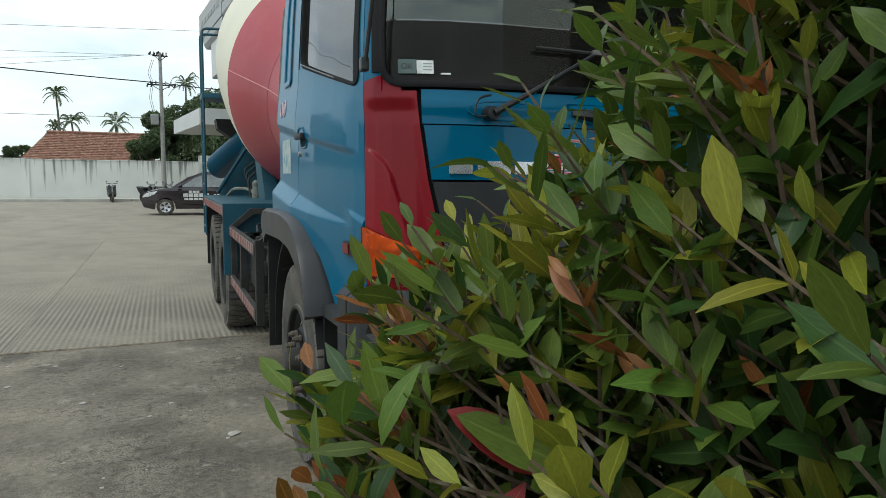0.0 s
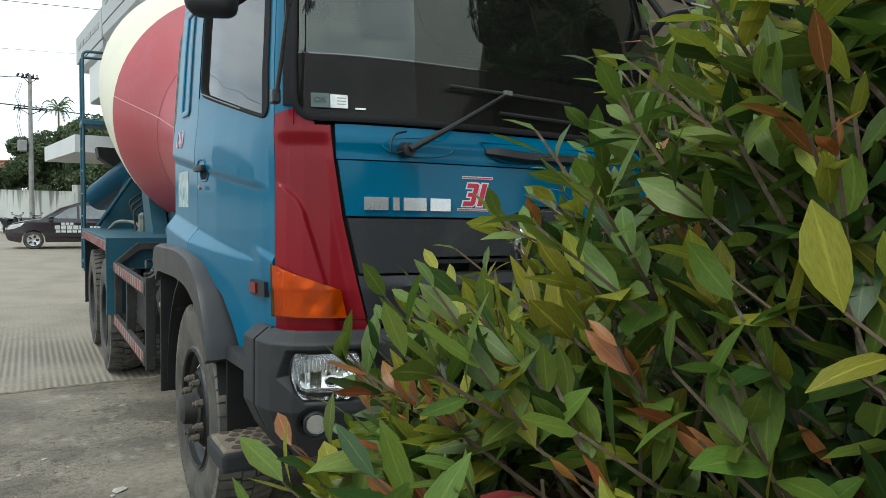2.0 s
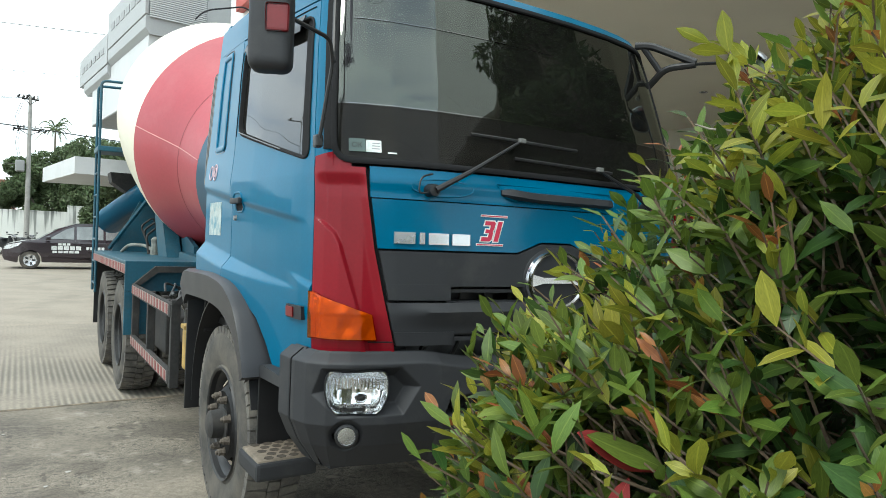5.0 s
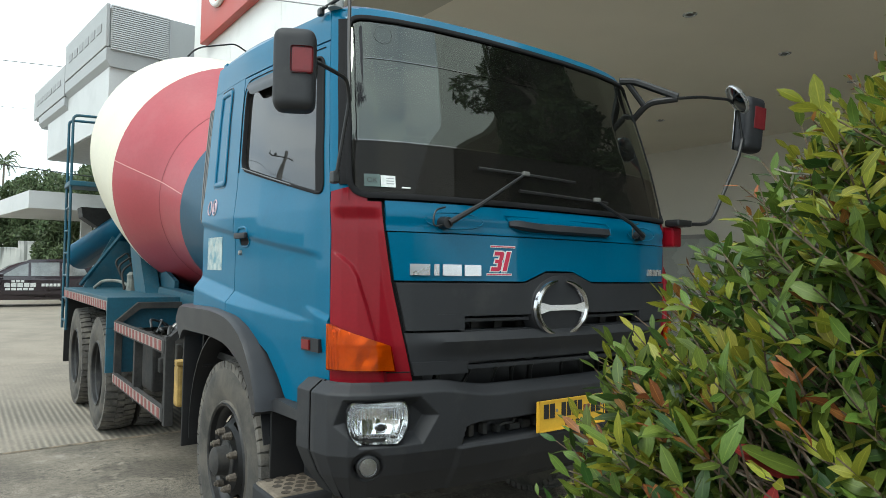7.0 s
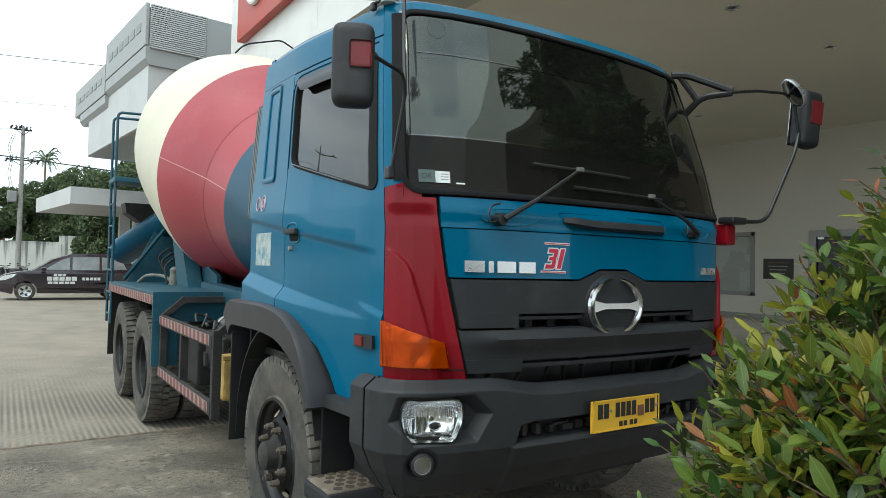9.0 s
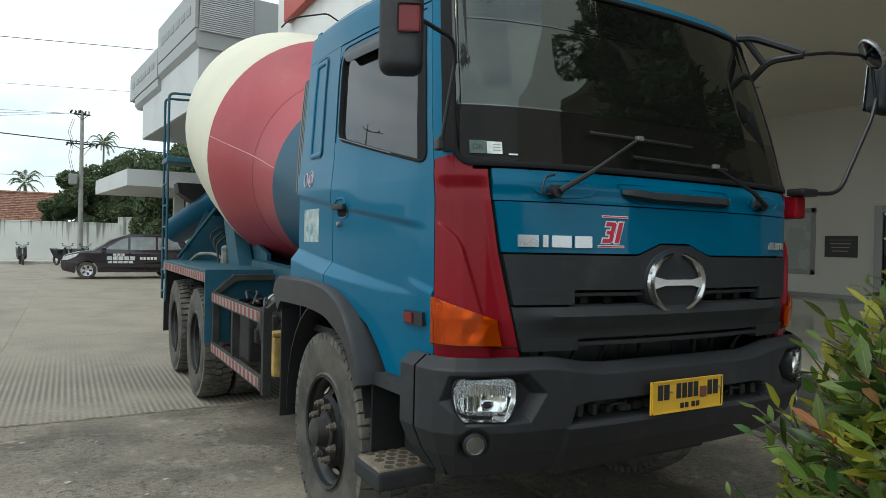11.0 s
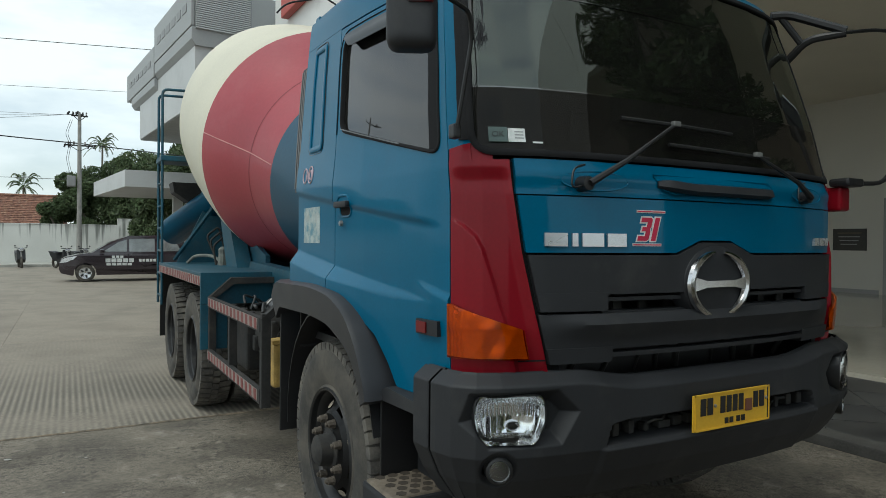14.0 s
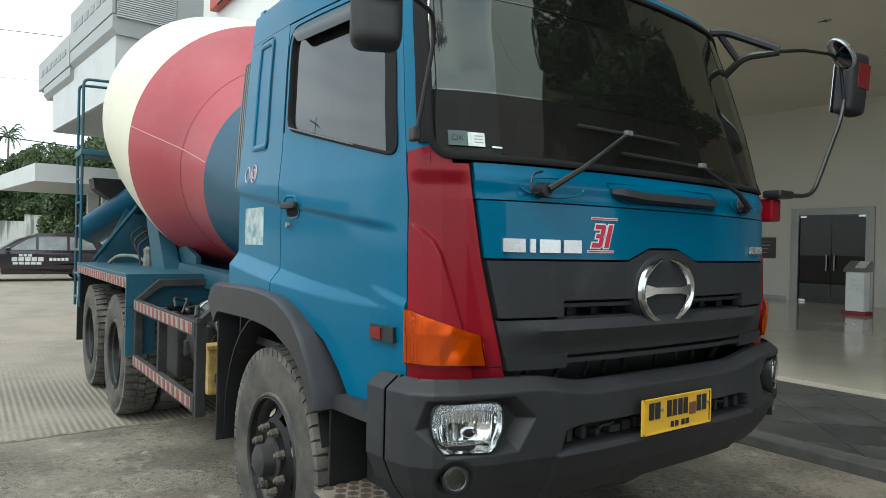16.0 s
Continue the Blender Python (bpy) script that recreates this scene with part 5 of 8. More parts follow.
for sg in (-1, 1):
    bm = bmesh.new()
    prism(bm, [(4.75, 1.20), (5.25, 1.20), (5.85, 2.15), (5.60, 2.25)], "x", sg * 0.80, sg * 0.66)
    part("rear_pedestal", bm, BLUE_WORN, truck)
    bm = bmesh.new()
    prism(bm, [(4.35, 1.20), (5.35, 1.20), (6.25, 2.25), (5.9, 2.32), (4.95, 1.52), (4.35, 1.36)], "x", sg * 0.64, sg * 0.60)
    part("pedestal_plate", bm, BLUE_WORN, truck)
    bm = bmesh.new()
    prism(bm, [(5.0, 1.20), (6.70, 1.20), (6.70, 1.36), (6.05, 2.1), (5.6, 2.1)], "x", sg * 0.50, sg * 0.47)
    part("rear_panel", bm, BLUE_WORN, truck)
    # side skirt plates under the drum
    bm = bmesh.new()
    prism(bm, [(2.0, 0.95), (3.86, 0.95), (3.86, 1.18), (2.0, 1.20)], "x", sg * 0.62, sg * 0.60)
    part("skirt_plate", bm, BLUE_WORN, truck)
    bm = bmesh.new()
    prism(bm, [(2.3, 1.12), (4.7, 1.12), (4.6, 1.30), (3.0, 1.25)], "x", sg * 0.72, sg * 0.60)
    part("drum_cradle", bm, BLUE_WORN, truck)

    # deck over the rear wheels with striped edge
    o, i = sg * 1.285, sg * 0.24
    deck = part("mudguard_deck", one_box(min(o, i), max(o, i), 3.86, 6.64, 1.205, 1.235, 0.006), BLUE_WORN, truck, "worn blue steel deck over the rear wheels")
    part("deck_lip", one_box(min(o, o - sg * 0.03), max(o, o - sg * 0.03), 3.86, 6.64, 1.125, 1.204, 0.004), STRIPE_PALE, deck)
    for k in range(23):
        y = 3.90 + 0.12 * k
        bm = bmesh.new()
        prism(bm, [(y, 1.13), (y + 0.055, 1.13), (y + 0.085, 1.20), (y + 0.03, 1.20)], "x", o, o + sg * 0.003)
        part("stripe", bm, STRIPE_RED, deck)
    part("front_plate", one_box(min(o + sg * 0.005, i), max(o + sg * 0.005, i), 3.83, 3.858, 0.98, 1.235, 0.004), BLUE_WORN, deck)
    part("front_plate", one_box(min(o + sg * 0.005, sg * 1.08), max(o + sg * 0.005, sg * 1.08), 3.83, 3.858, 0.62, 0.979, 0.004), BLUE_WORN, deck)
    bm = bmesh.new()
    prism(bm, [(6.62, 1.2), (6.66, 1.2), (6.86, 0.75), (6.86, 0.35), (6.84, 0.35), (6.82, 0.75)], "x", sg * 1.25, sg * 0.55)
    part("rear_flap", bm, BLACK, deck)

    # side guard: two striped bars on posts, with a sloped frame above
    x0, x1 = sg * 1.238, sg * 1.208
    guard = part("side_guard", one_box(min(x0, x1), max(x0, x1), 2.17, 3.815, 0.960, 1.048, 0.004), GRIME, truck, "black side guard with red and pale stripes")
    part("lower_bar", one_box(min(x0, x1), max(x0, x1), 2.17, 3.815, 0.540, 0.628, 0.004), GRIME, guard)
    for z0 in (0.536, 0.956):
        part("stripe_band", one_box(min(x0, x0 + sg * 0.002), max(x0, x0 + sg * 0.002), 2.22, 3.80, z0 + 0.016, z0 + 0.082), STRIPE_PALE, guard)
        for k in range(14):
            y = 2.23 + 0.113 * k
            bm = bmesh.new()
            prism(bm, [(y, z0 + 0.018), (y + 0.052, z0 + 0.018), (y + 0.062, z0 + 0.080), (y + 0.01, z0 + 0.080)], "x", x0 + sg * 0.002, x0 + sg * 0.004)
            part("stripe", bm, STRIPE_RED, guard)
    for y in (2.14, 3.02, 3.77):
        part("post", one_box(min(x1 - sg * 0.03, x0 - sg * 0.005), max(x1 - sg * 0.03, x0 - sg * 0.005), y, y + 0.05, 0.52, 1.05 if y != 2.14 else 1.07, 0.005), GRIME, guard)
    # an outrigger at each end runs up and inwards to the chassis
    for y in (2.165, 3.79):
        bm = bmesh.new()
        prism(bm, [(x0, 1.04), (x1 - sg * 0.03, 1.04), (sg * 1.045, 1.145), (sg * 0.45, 1.145), (sg * 0.45, 1.195), (sg * 1.065, 1.195)], "y", y - 0.03, y + 0.03)
        part("outrigger", bm, GRIME, guard)
    # what hangs inside the guard
    bm = tube(bmesh.new(), [(sg * 0.84, 2.55, 0.80), (sg * 0.84, 3.1, 0.80)], 0.2, 24)
    part("air_tank", bm, GRIME, truck, "grimy air tank", True)
    part("battery_box", one_box(min(sg * 0.66, sg * 1.08), max(sg * 0.66, sg * 1.08), 3.15, 3.75, 0.55, 0.92, 0.02), GRIME, truck)
    for k in range(5):
        rr = random.Random(40 + k + sg)
        bm = tube(bmesh.new(), rounded([(sg * 1.0, 2.2 + 0.2 * k, 1.0), (sg * rr.uniform(0.8, 1.05), 2.3 + 0.2 * k, rr.uniform(1.02, 1.1)), (sg * 0.8, 2.5 + 0.2 * k, 0.98)], 0.05), 0.014, 8)
        part("hose", bm, BLACK, truck)
    part("brake_reservoir", tube(bmesh.new(), [(sg * 0.93, 2.30, 1.0), (sg * 0.93, 2.34, 1.0), (sg * 0.93, 2.92, 1.0), (sg * 0.93, 2.96, 1.0)], [0.07, 0.105, 0.105, 0.07], 22), BLACK, truck, "black brake air reservoir", True)
    for y in (2.42, 2.84):
        part("reservoir_strap", tube(bmesh.new(), [(sg * 0.93 + 0.109 * math.cos(a), y, 1.0 + 0.109 * math.sin(a)) for a in lin(0, 2 * math.pi, 21)], 0.008, 5, False), STEEL, truck)
    for k in range(7):
        rr = random.Random(140 + k + sg)
        y0 = 2.2 + 0.17 * k
        bm = tube(bmesh.new(), rounded([(sg * 1.08, y0, rr.uniform(0.98, 1.04)), (sg * rr.uniform(0.95, 1.1), y0 + 0.1, rr.uniform(1.04, 1.10)), (sg * rr.uniform(0.9, 1.05), y0 + 0.24, rr.uniform(1.03, 1.09)), (sg * 0.86, y0 + 0.3, 0.95)], 0.05), rr.uniform(0.007, 0.013), 7)
        part("brake_line", bm, HOSE_DARK, truck)
    for k in range(6):
        rr = random.Random(240 + k + sg)
        y0, z0 = 2.35 + 0.22 * k, rr.uniform(0.62, 0.9)
        part("valve", one_box(min(sg * 1.0, sg * 1.06), max(sg * 1.0, sg * 1.06), y0, y0 + rr.uniform(0.05, 0.1), z0, z0 + rr.uniform(0.05, 0.11), 0.012), (GRIME, HOSE_DARK, GRIME)[k % 3], truck)
    bot = part("yellow_bottle", one_box(min(sg * 1.02, sg * 1.10), max(sg * 1.02, sg * 1.10), 2.37, 2.47, 0.58, 0.85, 0.018), YELLOW_OLD, truck, "old yellow plastic canister")
    part("cap", one_box(min(sg * 1.01, sg * 1.11), max(sg * 1.01, sg * 1.11), 2.36, 2.48, 0.851, 0.88, 0.006), YELLOW_OLD, bot)

# ladder and service platform at the back corner
ladder = holder("ladder", "", "")
ladder.parent = truck
for dx, y in ((0.0, 6.50), (0.0, 6.86)):
    bm = tube(bmesh.new(), rounded([(-1.27, y, 0.75), (-1.27, y, 3.22), (-0.78, y, 3.24), (-0.78, y, 2.45)], 0.06), 0.0155, 10)
    part("ladder_rail", bm, BLUE_WORN, ladder, smooth=True)
for k in range(7):
    bm = tube(bmesh.new(), [(-1.27, 6.50, 0.85 + 0.26 * k), (-1.27, 6.86, 0.85 + 0.26 * k)], 0.014, 8)
    part("rung", bm, BLUE_WORN, ladder)
part("service_platform", one_box(-1.29, -0.55, 6.44, 6.92, 2.40, 2.46, 0.01), BLUE_WORN, ladder)

# hopper, chute and rear frame
chute = bmesh.new()
rowsc = []
for k, c in enumerate(((-0.62, 6.35, 2.02), (-1.02, 7.35, 1.62))):
    ring = [chute.verts.new((c[0] + 0.18 * math.cos(a), c[1], c[2] + 0.18 * math.sin(a))) for a in lin(0, 2 * math.pi, 25)[:-1]]
    rowsc.append(ring)
for k in range(24):
    chute.faces.new((rowsc[0][k], rowsc[0][(k + 1) % 24], rowsc[1][(k + 1) % 24], rowsc[1][k]))
bmesh.ops.solidify(chute, geom=chute.faces[:], thickness=0.012)
part("chute", chute, BLUE, truck, "blue steel discharge chute", True)
bm = tube(bmesh.new(), [(-1.12, 6.6, 1.27), (-0.80, 6.0, 1.86)], 0.026, 6)
part("chute_stay", bm, BLUE_WORN, truck)
bm = tube(bmesh.new(), rounded([(-1.05, 6.1, 1.245), (-1.0, 5.9, 1.33), (-0.86, 5.7, 1.33), (-0.78, 5.5, 1.25)], 0.08), 0.018, 8)
part("pale_hose", bm, HOSE_GREY, truck)
bm = tube(bmesh.new(), [(-0.80, 5.45, 1.23), (-0.80, 5.45, 1.36), (-0.80, 5.45, 1.40), (-0.80, 5.45, 1.43)], [0.055, 0.045, 0.05, 0.02], 10)
part("water_valve", bm, HOSE_GREY, truck)
for k in range(3):
    rr = random.Random(70 + k)
    bm = tube(bmesh.new(), rounded([(-0.86 + 0.05 * k, 5.5 + 0.2 * k, 1.24), (-0.88, 5.55 + 0.2 * k, 1.44 + 0.05 * k), (-0.74, 5.6 + 0.2 * k, 1.55 + 0.05 * k), (-0.68, 5.6 + 0.2 * k, 1.42)], 0.05), 0.011, 8)
    part("hose", bm, GRIME, truck)
bm = bmesh.new()
prism(bm, [(6.3, 2.62), (7.0, 2.62), (6.85, 2.30), (6.45, 2.30)], "x", -0.45, 0.45)
part("hopper", bm, BLUE_WORN, truck)
bm = bmesh.new()
prism(bm, [(-1.10, 2.20), (-0.62, 2.20), (-0.62, 1.99), (-0.92, 1.97), (-1.08, 2.08)], "y", 6.95, 7.30)
part("chute_hood", bm, GRIME, truck, "grimy brown chute hood")
bm = tube(bmesh.new(), rounded([(-1.14, 2.2, 2.84), (-1.10, 2.2, 2.89), (-1.05, 2.2, 2.92), (-0.84, 2.2, 2.985), (-0.72, 2.2, 2.93), (-0.6, 2.2, 2.6)], 0.03), 0.0055, 8)
part("breather_pipe", bm, BLACK, truck)

# mirrors
MIRROR_RED = material("dull_red_patch", (0.15, 0.010, 0.014), 0.5, 0, 0.15, 20, 120, 0.05)
mir = part("side_mirror", one_box(-0.074, 0.074, -0.05, 0.06, -0.146, 0.146, 0.045, 5), PLASTIC, truck, "dark mirror housing with a red patch", True)
mir.matrix_basis = pose(-1.335, 0.04, 2.20, 0, 0, -28)
part("mirror_patch", one_box(-0.012, 0.066, -0.0525, -0.045, -0.02, 0.075, 0.012, 3), MIRROR_RED, mir)
part("mirror_glass", one_box(-0.058, 0.058, 0.056, 0.062, -0.12, 0.12, 0.003), MIRROR, mir)
bm = tube(bmesh.new(), rounded([(-1.27, 0.04, 2.255), (-1.09, 0.115, 2.235), (-1.065, 0.14, 2.16), (-1.085, 0.20, 1.86)], 0.03), 0.008, 8)
part("mirror_arm", bm, BLACK, truck, smooth=True)
bm = tube(bmesh.new(), rounded([(-0.99, 0.57, 2.67), (-0.97, 0.35, 2.68), (-1.0, 0.28, 2.62), (-1.03, 0.22, 2.38), (-1.06, 0.145, 2.16)], 0.04), 0.008, 8)
part("mirror_bracket", bm, BLACK, truck, smooth=True)
part("bracket_clamp", one_box(-1.10, -1.07, 0.19, 0.23, 1.84, 1.89, 0.008), BLACK, truck)
part("bracket_clamp", one_box(-1.005, -0.98, 0.55, 0.585, 2.64, 2.675, 0.008), BLACK, truck)
bm = lathe(bmesh.new(), [(2.66, 0.034), (2.712, 0.038), (2.724, 0.032), (2.734, 0.018), (2.737, 0.0)], 18, pose(-0.955, 0.50, 0, 0, -90, 0))
part("aerial_foot", bm, material("pale_lamp_plastic", (0.42, 0.43, 0.42), 0.5, 0, 0.1, 20, 90), truck, "small pale roof marker", True)
part("aerial", tube(bmesh.new(), [(-0.99, 0.52, 2.67), (-1.13, 1.0, 2.83)], 0.003, 6), STEEL, truck)

mirr = part("side_mirror", one_box(-0.078, 0.078, -0.05, 0.06, -0.185, 0.165, 0.045, 4), PLASTIC, truck, "dark mirror housing with a red patch", True)
mirr.matrix_basis = pose(1.735, 0.075, 2.465, 0, 6, -14)
part("mirror_patch", one_box(-0.02, 0.07, -0.053, -0.045, -0.04, 0.10, 0.002), MIRROR_RED, mirr)
part("mirror_glass", one_box(-0.075, 0.075, 0.058, 0.064, -0.17, 0.15, 0.003), MIRROR, mirr)
CVX = look((1.545, 0.05, 2.585), (1.545 - 0.627, 0.05 + 0.529, 2.585 - 0.57)) @ Matrix.Rotation(math.pi / 2, 4, "Y")
bm = bmesh.new()
lathe(bm, [(-0.03, 0.0), (-0.03, 0.05), (-0.012, 0.09), (0.006, 0.100), (0.012, 0.095)], 28, CVX)
cvx = part("convex_mirror", bm, SILVER, truck, "round convex mirror", True)
bm = bmesh.new()
lathe(bm, [(0.008, 0.095), (0.026, 0.06), (0.034, 0.0), (0.010, 0.0), (0.004, 0.095)], 28, CVX)
part("mirror_glass", bm, DARK_MIRROR, cvx, smooth=True)
bm = bmesh.new()
top_r, low_r = skin(0.012)(s_x(0.95), 2.645, 0.0), skin(0.006)(s_x(1.035), 2.43, 0.0)
tube(bm, rounded([top_r, top_r + Vector((0.06, -0.06, 0.0)), (1.05, 0.13, 2.53)], 0.04), 0.022, 8)
tube(bm, rounded([low_r, low_r.lerp(Vector((1.05, 0.13, 2.52)), 0.4) + Vector((-0.02, 0, 0.05)), (1.05, 0.13, 2.52)], 0.05), 0.020, 8)
tube(bm, [top_r + Vector((0.04, -0.03, -0.01)), low_r.lerp(Vector((1.05, 0.13, 2.52)), 0.3) + Vector((-0.015, 0, 0.04))], 0.017, 8)
tube(bm, rounded([(1.04, 0.13, 2.52), (1.2, 0.08, 2.545), (1.48, 0.07, 2.575), (1.60, 0.08, 2.555), (1.64, 0.07, 2.32)], 0.04), 0.009, 8)
tube(bm, rounded([(1.64, 0.07, 2.36), (1.58, 0.06, 2.24), (1.26, 0.05, 1.80), (1.02, 0.09, 1.79)], 0.08), 0.011, 8)
part("mirror_bracket", bm, BLACK, truck, smooth=True)
part("bracket_foot", one_box(0.97, 1.10, 0.06, 0.16, 1.775, 1.815, 0.014), BLACK, truck)
part("mirror_mount", one_box(0.99, 1.07, 0.11, 0.21, 1.66, 1.775, 0.015), RED, truck)

# inside the cab
part("dashboard", one_box(-1.0, 1.0, 0.22, 0.62, 1.45, 1.80, 0.06, 3), TRIM_GREY, truck)
part("cab_lining", one_box(-1.02, 1.02, 1.70, 1.735, 1.0, 2.6, 0.01), TRIM_GREY, truck)
for x in (-0.55, 0.55):
    seat = part("cab_seat", one_box(x - 0.26, x + 0.26, 0.85, 1.35, 1.30, 1.50, 0.06, 3), SEAT, truck, "dark cloth driver's seat", True)
    part("backrest", one_box(x - 0.26, x + 0.26, 1.30, 1.45, 1.50, 2.08, 0.06, 3), SEAT, seat, smooth=True)
    part("headrest", one_box(x - 0.13, x + 0.13, 1.33, 1.42, 2.10, 2.28, 0.04, 3), SEAT, seat, smooth=True)
bm = tube(bmesh.new(), [(-0.5 + 0.22 * math.cos(a), 0.68 + 0.10 * math.sin(a), 1.86 + 0.16 * math.sin(a)) for a in lin(0, 2 * math.pi, 33)], 0.014, 8, False)
part("steering_wheel", bm, BLACK, truck, smooth=True)
rr = random.Random(3)
bm = bmesh.new()
top, bot = Vector((-0.895, 0.375, 2.46)), Vector((-0.925, 0.285, 2.22))
tube(bm, [top + Vector((0, 0, 0.1)), bot], 0.006, 6)
# soft drooping barbs
for k in range(2600):
    c = top.lerp(bot, rr.random())
    an = rr.uniform(0, 2 * math.pi)
    side = Vector((math.cos(an), 0.6 * math.sin(an), 0.0))
    reach = rr.uniform(0.012, 0.032)
    p1 = c + side * reach + Vector((0, 0, -0.012))
    p2 = c + side * reach * 1.25 + Vector((rr.uniform(-0.01, 0.01), 0, -rr.uniform(0.045, 0.085)))
    w = Vector((-side.y, side.x, 0)).normalized() * 0.0016
    vs = [bm.verts.new(q) for q in (c - w, c + w, p1 + w, p1 - w, p2)]
    bm.faces.new(vs[:4])
    bm.faces.new((vs[3], vs[2], vs[4]))
part("feather_duster", bm, SEAT, truck, "black feather duster hung in the cab")

# ---- the yard ----
CONC_NEAR = material("old_dark_concrete", (0.225, 0.195, 0.152), 0.88, 0, 0.35, 1.7, 30, 0.8, second=(0.070, 0.061, 0.049), jitter=0.05, dirt=(0.30, 0.27, 0.225), dirt_at=(0.58, 0.70), dirt_scale=4.0)
CONC_FAR = material("pale_yard_concrete", (0.315, 0.275, 0.220), 0.85, 0, 0.25, 0.9, 26, 0.4, jitter=0.05, dirt=(0.19, 0.168, 0.138), dirt_at=(0.5, 0.8), dirt_scale=0.7)
SOIL = material("pale_ground", (0.26, 0.24, 0.20), 0.95, 0, 0.3, 0.3, 6, 0.3)


def ribs(mat):
    """Brushed ribs along the way of the slab, stronger in patches."""
    nt = mat.node_tree
    tc = nt.nodes.new("ShaderNodeTexCoord")
    wave = nt.nodes.new("ShaderNodeTexWave")
    wave.wave_type, wave.bands_direction = "BANDS", "X"
    wave.inputs["Scale"].default_value = 6.0
    wave.inputs["Distortion"].default_value = 0.12
    wave.inputs["Detail"].default_value = 1.0
    wave.inputs["Detail Scale"].default_value = 0.3
    noise_n = nt.nodes.new("ShaderNodeTexNoise")
    noise_n.inputs["Scale"].default_value = 0.55
    noise_n.inputs["Detail"].default_value = 4.0
    nt.links.new(tc.outputs["Object"], wave.inputs["Vector"])
    nt.links.new(tc.outputs["Object"], noise_n.inputs["Vector"])
    # the brushing is deep beside the joint and worn away further out
    sp = nt.nodes.new("ShaderNodeSeparateXYZ")
    nt.links.new(tc.outputs["Object"], sp.inputs[0])
    wear = nt.nodes.new("ShaderNodeMapRange")
    wear.inputs[1].default_value, wear.inputs[2].default_value, wear.inputs[3].default_value, wear.inputs[4].default_value = 1.4, 3.6, 1.0, 0.12
    nt.links.new(sp.outputs[1], wear.inputs[0])
    rg = nt.nodes.new("ShaderNodeMapRange")
    rg.inputs[1].default_value, rg.inputs[2].default_value = 0.34, 0.50
    nt.links.new(noise_n.outputs["Fac"], rg.inputs[0])
    mul = nt.nodes.new("ShaderNodeMath")
    mul.operation = "MULTIPLY"
    nt.links.new(wave.outputs["Fac"], mul.inputs[0])
    deep = nt.nodes.new("ShaderNodeMath")
    deep.operation = "MULTIPLY"
    nt.links.new(rg.outputs[0], deep.inputs[0])
    nt.links.new(wear.outputs[0], deep.inputs[1])
    nt.links.new(deep.outputs[0], mul.inputs[1])
    p = nt.nodes["Principled BSDF"]
    src = p.inputs["Base Color"].links[0].from_socket
    mix = nt.nodes.new("ShaderNodeMix")
    mix.data_type = "RGBA"
    mix.inputs[7].default_value = (0.105, 0.095, 0.078, 1)
    sc = nt.nodes.new("ShaderNodeMath")
    sc.operation = "MULTIPLY"
    sc.inputs[1].default_value = 0.85
    nt.links.new(mul.outputs[0], sc.inputs[0])
    nt.links.new(sc.outputs[0], mix.inputs[0])
    nt.links.new(src, mix.inputs[6])
    nt.links.new(mix.outputs[2], p.inputs["Base Color"])
    b2 = nt.nodes.new("ShaderNodeBump")
    b2.inputs["Strength"].default_value, b2.inputs["Distance"].default_value = 0.6, 0.006
    b2.invert = True
    nt.links.new(mul.outputs[0], b2.inputs["Height"])
    old = p.inputs["Normal"].links[0].from_socket
    nt.links.new(old, b2.inputs["Normal"])
    nt.links.new(b2.outputs["Normal"], p.inputs["Normal"])


def speckle(mat, dark, amount, scale, cut):
    """Small dark pits and grit in broken patches."""
    nt = mat.node_tree
    p = nt.nodes["Principled BSDF"]
    src = p.inputs["Base Color"].links[0].from_socket
    tc = nt.nodes.new("ShaderNodeTexCoord")
    fine, patch = nt.nodes.new("ShaderNodeTexNoise"), nt.nodes.new("ShaderNodeTexNoise")
    for node, sc, det in ((fine, scale, 3.0), (patch, 1.3, 5.0)):
        node.inputs["Scale"].default_value, node.inputs["Detail"].default_value = sc, det
        nt.links.new(tc.outputs["Object"], node.inputs["Vector"])
    f, q = nt.nodes.new("ShaderNodeMapRange"), nt.nodes.new("ShaderNodeMapRange")
    f.inputs[1].default_value, f.inputs[2].default_value = cut, cut + 0.08
    q.inputs[1].default_value, q.inputs[2].default_value, q.inputs[3].default_value = 0.40, 0.60, 0.25
    nt.links.new(fine.outputs["Fac"], f.inputs[0])
    nt.links.new(patch.outputs["Fac"], q.inputs[0])
    m1, m2 = nt.nodes.new("ShaderNodeMath"), nt.nodes.new("ShaderNodeMath")
    m1.operation = m2.operation = "MULTIPLY"
    m2.inputs[1].default_value = amount
    nt.links.new(f.outputs[0], m1.inputs[0])
    nt.links.new(q.outputs[0], m1.inputs[1])
    nt.links.new(m1.outputs[0], m2.inputs[0])
    mx = nt.nodes.new("ShaderNodeMix")
    mx.data_type = "RGBA"
    mx.inputs[7].default_value = (*dark, 1)
    nt.links.new(m2.outputs[0], mx.inputs[0])
    nt.links.new(src, mx.inputs[6])
    nt.links.new(mx.outputs[2], p.inputs["Base Color"])


